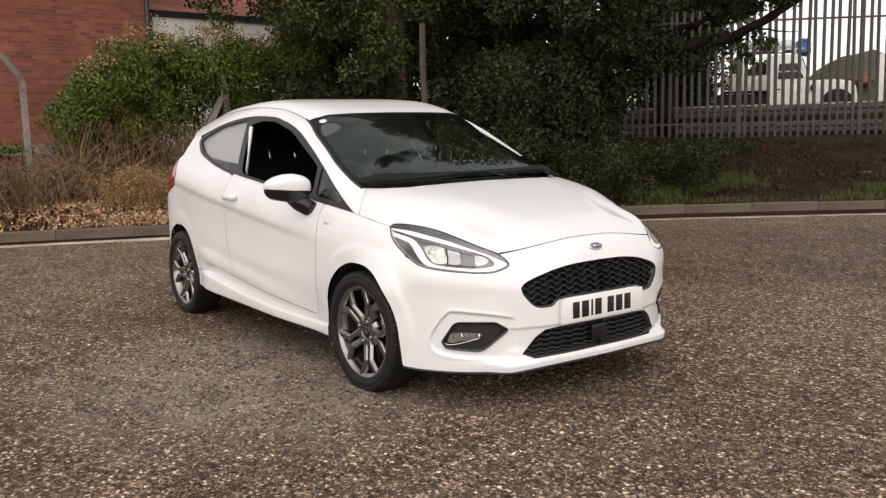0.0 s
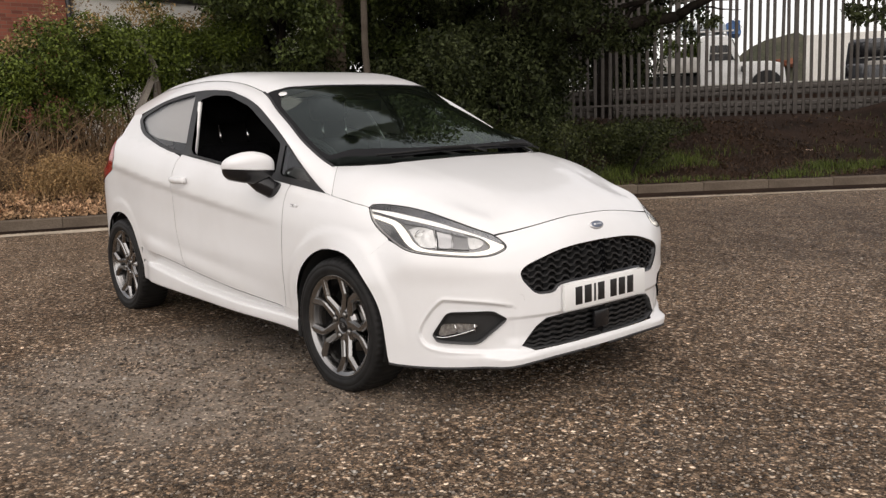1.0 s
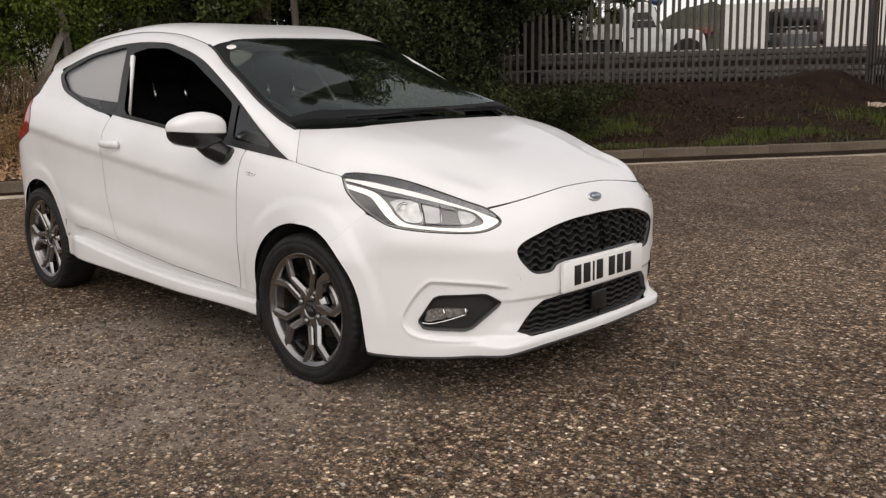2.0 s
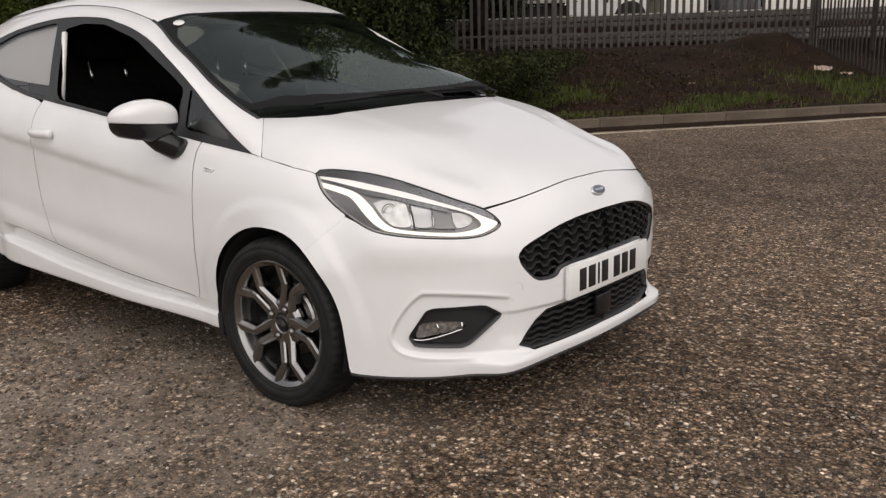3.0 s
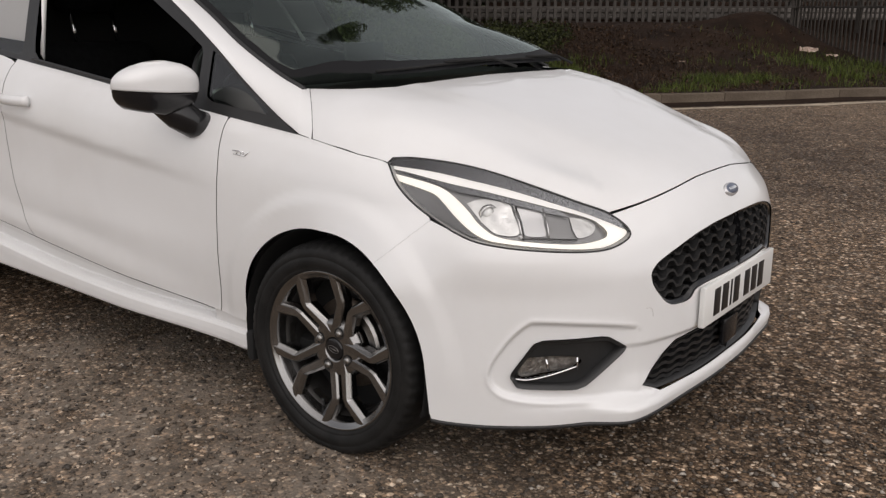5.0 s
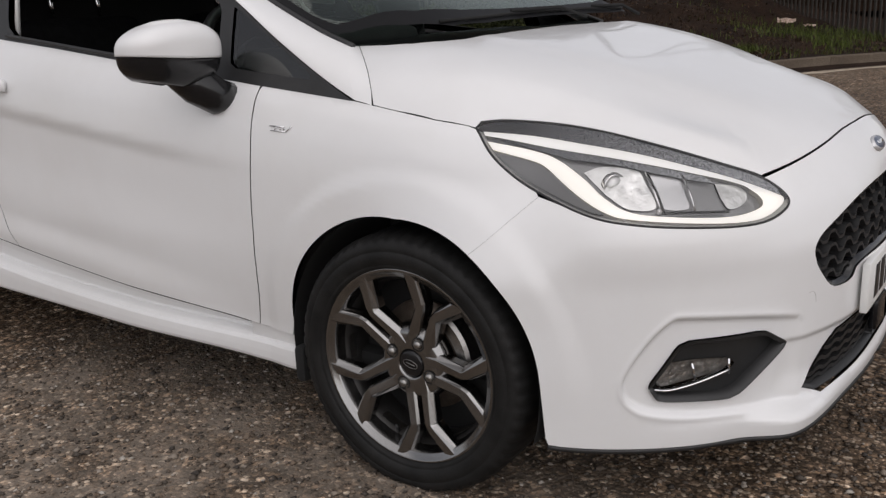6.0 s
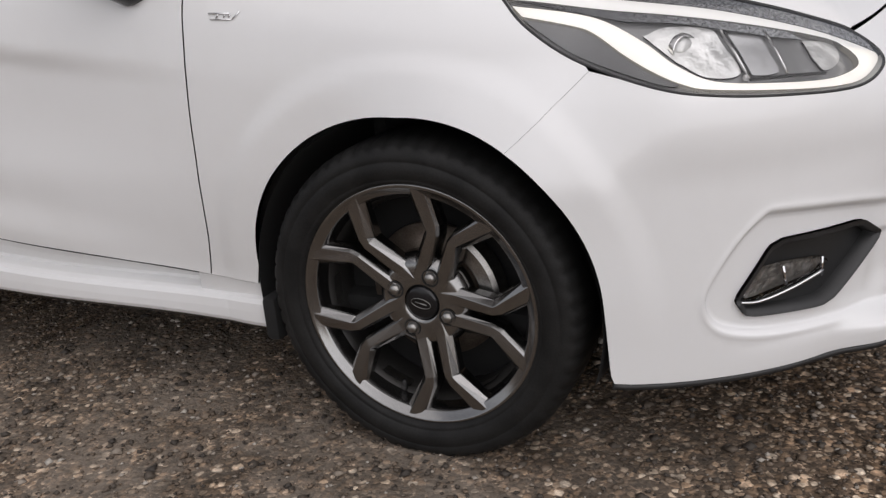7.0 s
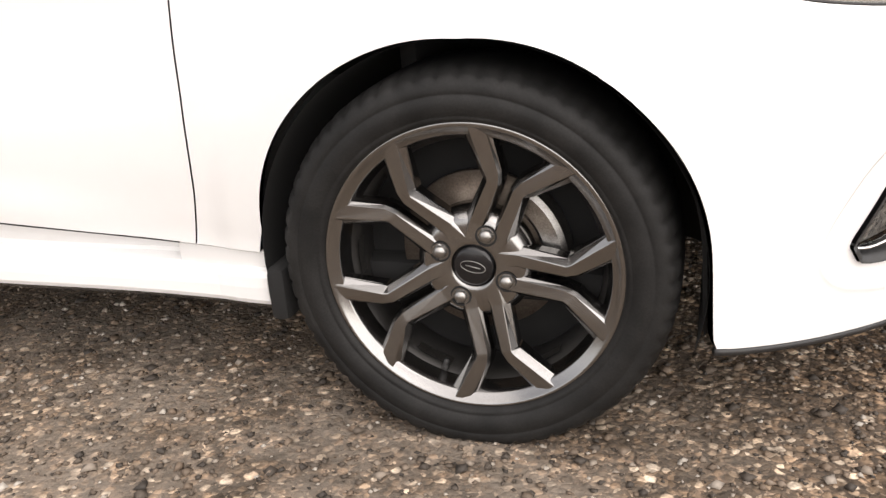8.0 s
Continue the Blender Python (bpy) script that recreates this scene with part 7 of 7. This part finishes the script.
along = math.atan2(b.y - a.y, b.x - a.x)
part("top_edge", block(((b - a).length, 0.06, 0.035), (*((a + b) / 2).xy, 1.668), Euler((0, 0, along)).to_matrix(), 0.008), RENDER, barrier, "pale strip along the top edge", flat=True)
for i in range(9):
    p = Vector((-15.2, 15.6, 0)).lerp(Vector((0.6, 23.2, 0)), (i + 0.5) / 9)
    part("post", block((0.1, 0.12, 1.0), (p.x - 0.05, p.y + 0.15, YARD + 0.35)), GALV, barrier, flat=True)


# added to darken the gap below the beams, where the pale shed showed
bund = thing("earth_bund", "low dark earth bund added to darken the gap behind the crash barrier", "bund", (*((a + b) / 2).xy, 0.4), math.degrees(along))
v, f = [], []
for i in range(61):
    for y, z in ((0.30, 0.0), (0.45, 0.80), (0.95, 1.08), (1.8, 0.90), (2.6, 0.0)):
        v.append(((i / 60 - 0.5) * (b - a).length, y + 0.12 * noise.noise((i * 0.7, y, 4)), z + (0.16 * noise.noise((i * 0.45, y * 2, 9)) if z else 0)))
f = [(i * 5 + k, i * 5 + k + 5, i * 5 + k + 6, i * 5 + k + 1) for i in range(60) for k in range(4)] + [(0, 1, 2, 3, 4), (304, 303, 302, 301, 300)]
part("bund_surface", (v, f), SOIL, bund)


def wheel_simple(parent, x, y, r):
    part("wheel", moved(lathe([(0.0, -0.12), (r * 0.6, -0.12), (r * 0.65, -0.10), (r * 0.95, -0.11), (r, -0.06), (r, 0.08), (0.0, 0.08)], 28), Matrix.Translation((x, y, r))), RUBBER, parent)


WHITE_VAN = weathered("white_van_paint", (0.62, 0.62, 0.60), (0.74, 0.74, 0.72), 2, 0.35, 0.05, 0.002, 40)
DARK_CAR = shader("dark_grey_car_paint", (0.035, 0.037, 0.042), 0.25, 0.3, coat=0.8)


def prism(profile, y0, y1, bevel=0.0, segments=2):
    """A side outline of (x, z) drawn out from y0 to y1, its edges rounded."""
    bm = bmesh.new()
    a = [bm.verts.new((x, y0, z)) for x, z in profile]
    b = [bm.verts.new((x, y1, z)) for x, z in profile]
    n = len(profile)
    bm.faces.new(a)
    bm.faces.new(b[::-1])
    for k in range(n):
        bm.faces.new((a[k], b[k], b[(k + 1) % n], a[(k + 1) % n]))
    bmesh.ops.recalc_face_normals(bm, faces=bm.faces)
    if bevel:
        bmesh.ops.bevel(bm, geom=list(bm.edges), offset=bevel, segments=segments, affect="EDGES", profile=0.6, clamp_overlap=True)
    return bm


def rumpled(size, at, amount, seed, cuts=7):
    """A folded sheet bundle: a rounded block with creases."""
    bm = box(bmesh.new(), size, (0, 0, 0))
    bmesh.ops.subdivide_edges(bm, edges=bm.edges, cuts=cuts, use_grid_fill=True)
    for q in bm.verts:
        u = Vector((q.co.x / size[0], q.co.y / size[1], q.co.z / size[2])) * 2
        q.co *= 1 - 0.10 * max(0, u.length - 1)
        q.co += Vector((noise.noise((q.co.x * 3 + seed, q.co.y * 2, q.co.z * 4)), noise.noise((q.co.x * 3, q.co.y * 2 + seed, q.co.z * 4)), noise.noise((q.co.x * 5, q.co.y * 2, q.co.z * 3 + seed)))) * amount
        q.co += Vector(at)
    return bm


# near black that paints the shade in the truck's arch and underneath
DEEP_SHADE = shader("matt_black_underseal", (0.008, 0.008, 0.008), 0.9)
BED_GREY = weathered("worn_white_bed_paint", (0.34, 0.32, 0.29), (0.52, 0.50, 0.46), 3, 0.5, 0.2, 0.003, 40)
SHEET_BLUE = weathered("blue_sheet", (0.03, 0.09, 0.24), (0.08, 0.20, 0.42), 5, 0.6, 0.3, 0.01, 30)
SHEET_PALE = weathered("pale_blue_sheet", (0.36, 0.43, 0.48), (0.66, 0.69, 0.69), 4, 0.6, 0.3, 0.01, 30)
truck = thing("flatbed_truck", "white flatbed truck with a blue sheet rolled on its rack", "truck", (-17.9, 28.35, YARD), 34)
part("cab", prism([(0.08, 0.60), (0.08, 2.86), (0.16, 2.92), (1.10, 2.90), (1.20, 2.82), (1.53, 1.98), (1.55, 0.60)], -0.95, 0.95, 0.05, 3), WHITE_VAN, truck, "white cab")
for y in (-0.955, 0.955):
    w = part("side_window", prism([(0.40, 1.98), (0.44, 2.56), (1.06, 2.56), (1.34, 1.98)], y - 0.008, y + 0.008, 0.004, 1), BLACK_GLOSS, truck, "dark side window")
    part("window_rail", prism([(0.40, 2.24), (0.40, 2.28), (1.22, 2.28), (1.24, 2.24)], y - 0.012, y + 0.012), BED_GREY, w)
part("windscreen", prism([(1.245, 2.78), (1.50, 2.08), (1.525, 2.09), (1.27, 2.79)], -0.80, 0.80), BLACK_GLOSS, truck)
part("truck_bonnet", prism([(1.50, 0.70), (1.50, 1.90), (2.55, 1.90), (3.00, 1.82), (3.16, 1.62), (3.22, 1.20), (3.22, 0.70)], -0.92, 0.92, 0.07, 3), WHITE_VAN, truck, "white bonnet")
part("front_arch", moved(lathe([(0.0, -0.03), (0.56, -0.03), (0.60, 0.0), (0.60, 0.05)], 28), Matrix.Translation((2.52, -0.93, 0.95))), DEEP_SHADE, truck, "black disc standing for the shade in the wheel arch")
part("door_handle", block((0.16, 0.03, 0.05), (0.42, -0.965, 1.60), bevel=0.01), BLACK_TRIM, truck)
part("door_mirror", block((0.10, 0.18, 0.22), (1.62, -1.05, 1.62), bevel=0.03), BLACK_TRIM, truck)
for y in (-0.97, 0.97):
    part("side_board", block((1.72, 0.05, 0.58), (-0.82, y, 1.86), bevel=0.012), BED_GREY, truck, "worn grey-white drop side")
part("tail_board", block((0.05, 1.88, 0.58), (-1.66, 0, 1.86), bevel=0.012), BED_GREY, truck)
part("bed_floor", block((1.72, 1.9, 0.08), (-0.82, 0, 1.57), bevel=0.01), DEEP_SHADE, truck)
part("chassis", block((4.6, 1.5, 0.85), (0.4, 0, 1.05), bevel=0.03), DEEP_SHADE, truck)
for x, y in ((-0.86, -0.90), (-0.86, 0.90), (0.02, -0.90), (0.02, 0.90), (1.05, -0.80), (1.05, 0.80)):
    low = 1.60 if x < 0.05 else 2.88
    part("rack_post", block((0.05, 0.05, 3.10 - low), (x, y, (3.10 + low) / 2), bevel=0.006), WHITE_VAN, truck, flat=True)
for y in (-0.90, 0.90):
    part("rack_rail", block((2.3, 0.05, 0.06), (0.15, y, 3.10), bevel=0.008), WHITE_VAN, truck, flat=True)
for x, y in ((2.52, -0.95), (2.52, 0.95), (-1.1, -0.95), (-1.1, 0.95)):
    wheel_simple(truck, x, y, 0.42)
sheet = thing("folded_sheet", "pale blue sheet laid over the truck's rack", "sheet", (-17.9, 28.35, YARD), 34)
part("sheet_folds", rumpled((1.95, 1.9, 0.30), (0.05, 0, 3.28), 0.10, 3), SHEET_PALE, sheet)
roll = thing("rolled_sheet", "bright blue sheet bundled at the rack's front end", "sheet", (-17.9, 28.35, YARD), 34)
part("roll_folds", rumpled((0.48, 1.8, 0.56), (1.30, 0, 3.20), 0.10, 7), SHEET_BLUE, roll)
part("lashing", tube([(1.30, -0.92, 3.52), (1.58, -0.94, 3.2), (1.30, -0.92, 2.90)], 0.012, 6), BLACK_TRIM, roll)
c, q = scatter(-20.3, -18.7, 28.7, 29.9, 2.3, 3.75, 46, 61, (0.16, 0.36))
bush("young_tree", "green leafy young tree behind the flatbed truck", c, q, 7000, 0.10, LEAF_A, 61, 8)


def hatch(name, label, at, turn, L, W, H, paint, high):
    c = thing(name, label, "car", at, turn)
    xs = np.linspace(-L / 2, L / 2, 15)
    top = spline([-L / 2, -L * 0.44, -L * 0.28, L * 0.02, L * 0.2, L * 0.42, L / 2], [H * 0.62, H * 0.95, H, H * (0.99 if high else 0.97), H * 0.66, H * 0.55, H * 0.40])
    v, f = [], []
    for x in xs:
        t = float(top(x))
        k = 1 - 0.12 * abs(2 * x / L) ** 4
        for yy, zz in ((-0.46, 0.25), (-0.5, 0.5), (-0.48, 0.62 * H), (-0.38, 0.97 * t), (0, t), (0.38, 0.97 * t), (0.48, 0.62 * H), (0.5, 0.5), (0.46, 0.25)):
            v.append((x, yy * W * k, min(zz, t)))
    for i in range(14):
        for j in range(8):
            f.append((i * 9 + j, (i + 1) * 9 + j, (i + 1) * 9 + j + 1, i * 9 + j + 1))
    f += [tuple(range(9)), tuple(range(14 * 9, 15 * 9))[::-1]]
    part("body", (v, f), paint, c)
    for k in (-1, 1):
        part("side_window", (lambda w: (w, [(0, 1, 2, 3)] if k < 0 else [(3, 2, 1, 0)]))([(-L * 0.36, k * 0.475 * W, 0.66 * H), (L * 0.14, k * 0.475 * W, 0.66 * H), (L * 0.02, k * 0.415 * W, 0.92 * H), (-L * 0.32, k * 0.415 * W, 0.92 * H)]), BLACK_GLOSS, c)
        for x in (-L * 0.3, L * 0.3):
            wheel_simple(c, x, k * W * 0.45, 0.33)
    part("rear_window", (lambda w: (w, [(0, 1, 2, 3)]))([(-L * 0.497, -0.36 * W, 0.66 * H), (-L * 0.497, 0.36 * W, 0.66 * H), (-L * 0.452, 0.33 * W, 0.92 * H), (-L * 0.452, -0.33 * W, 0.92 * H)]), BLACK_GLOSS, c)
    return c


hatch("parked_van", "white parked van beyond the fence", (-19.4, 26.2, YARD), 124, 4.2, 0.95, 2.9, WHITE_VAN, True)
# a boxy off-road car, its tail towards the fence
suv = thing("off_road_car", "boxy dark grey off-road car beyond the fence", "car", (-10.4, 27.3, YARD), -66)
part("body", box(bmesh.new(), (4.2, 1.74, 0.95), (0.0, 0, 0.98), bevel=0.10, segments=3), DARK_CAR, suv)
cabin = prism([(-0.87, 1.40), (-0.80, 2.05), (-0.70, 2.16), (0.70, 2.16), (0.80, 2.05), (0.87, 1.40)], -1.1, 2.08, 0.03, 2)
cabin.transform(Matrix.Rotation(-math.pi / 2, 4, "Z"))
part("cabin", cabin, DARK_CAR, suv)
part("rear_window", block((0.02, 1.30, 0.42), (2.09, 0, 1.82), bevel=0.006), BLACK_GLOSS, suv)
part("trim_strip", block((0.03, 1.10, 0.03), (2.11, 0, 1.58), bevel=0.006), STEEL, suv, "pale bright strip")
# this pale block stands in for the reflection in the rear glass
part("number_plate", block((0.02, 0.60, 0.13), (2.115, 0.06, 1.42), bevel=0.004), BED_GREY, suv, "pale band put in for the rear glass's reflection")
for y in (-0.78, 0.78):
    part("rear_lamp", block((0.04, 0.14, 0.30), (2.09, y, 1.18), bevel=0.02), BLACK_GLOSS, suv)
for x in (-1.3, 1.3):
    for y in (-0.80, 0.80):
        wheel_simple(suv, x, y, 0.36)
mound = thing("earth_mound", "grassy earth mound in the distance", "mound", (-26.0, 49.7, YARD))
r = np.random.default_rng(61)
v, f = [], []
for i in range(11):
    for j in range(40):
        a, q = 2 * math.pi * j / 40, i / 10
        v.append((6.5 * q * math.cos(a), 6.5 * q * math.sin(a), 4.4 * (1 - q * q) ** 1.5 + 0.3 * noise.noise((q * 5 * math.cos(a), q * 5 * math.sin(a), 0)) * (1 - q)))
for i in range(10):
    for j in range(40):
        f.append((i * 40 + j, (i + 1) * 40 + j, (i + 1) * 40 + (j + 1) % 40, i * 40 + (j + 1) % 40))
MOUND = weathered("weedy_soil", (0.045, 0.050, 0.034), (0.10, 0.092, 0.066), 0.8, 0.95, 0.6, 0.1, 8)
part("mound_surface", (v, f), MOUND, mound)
# orange-red lump added for a red thing of unknown kind
part("bare_patch", rumpled((1.3, 0.9, 0.36), (1.75, -3.75, 2.50), 0.25, 5), weathered("orange_sandy_soil", (0.13, 0.046, 0.028), (0.22, 0.09, 0.055), 2, 0.95, 0.4, 0.03, 12), mound, "orange-red lump on the mound")
depot, L = building("pale_shed", "pale rendered shed in the distance", -16.6, 34.3, -4.6, 39.6, 3.95, RENDER)

# loose chippings over the near tarmac
r = np.random.default_rng(71)
n = 26000
px = np.concatenate([r.uniform(-1.6, 2.0, 20000), r.uniform(-3.5, 4.5, 6000)])
py = np.concatenate([r.uniform(-2.0, 0.3, 20000), r.uniform(-3.2, 5.0, 6000)])
sz = np.clip(r.lognormal(math.log(0.0052), 0.42, n), 0.0025, 0.014)
unit = np.array([(1, 0, 0), (-1, 0, 0), (0, 1, 0), (0, -1, 0), (0, 0, 1), (0, 0, -1)], float)
jit = unit[None] * r.uniform(0.6, 1.2, (n, 6, 1)) + r.normal(size=(n, 6, 3)) * 0.15
an = r.uniform(0, 2 * np.pi, n)
co, si = np.cos(an)[:, None], np.sin(an)[:, None]
jx, jy = jit[..., 0] * co - jit[..., 1] * si, jit[..., 0] * si + jit[..., 1] * co
v = np.stack([px[:, None] + jx * sz[:, None], py[:, None] + jy * sz[:, None], 0.0005 + (jit[..., 2] * 0.55 + 0.25) * sz[:, None]], -1).reshape(-1, 3)
oct_f = np.array([(0, 2, 4), (2, 1, 4), (1, 3, 4), (3, 0, 4), (2, 0, 5), (1, 2, 5), (3, 1, 5), (0, 3, 5)])
f = (np.arange(n)[:, None, None] * 6 + oct_f[None]).reshape(-1, 3)
tagged(new("chippings", leaf_mesh("chippings", v, f, PEBBLE)), "loose brown and pale stone chippings on the tarmac", "gravel", kind="stuff")
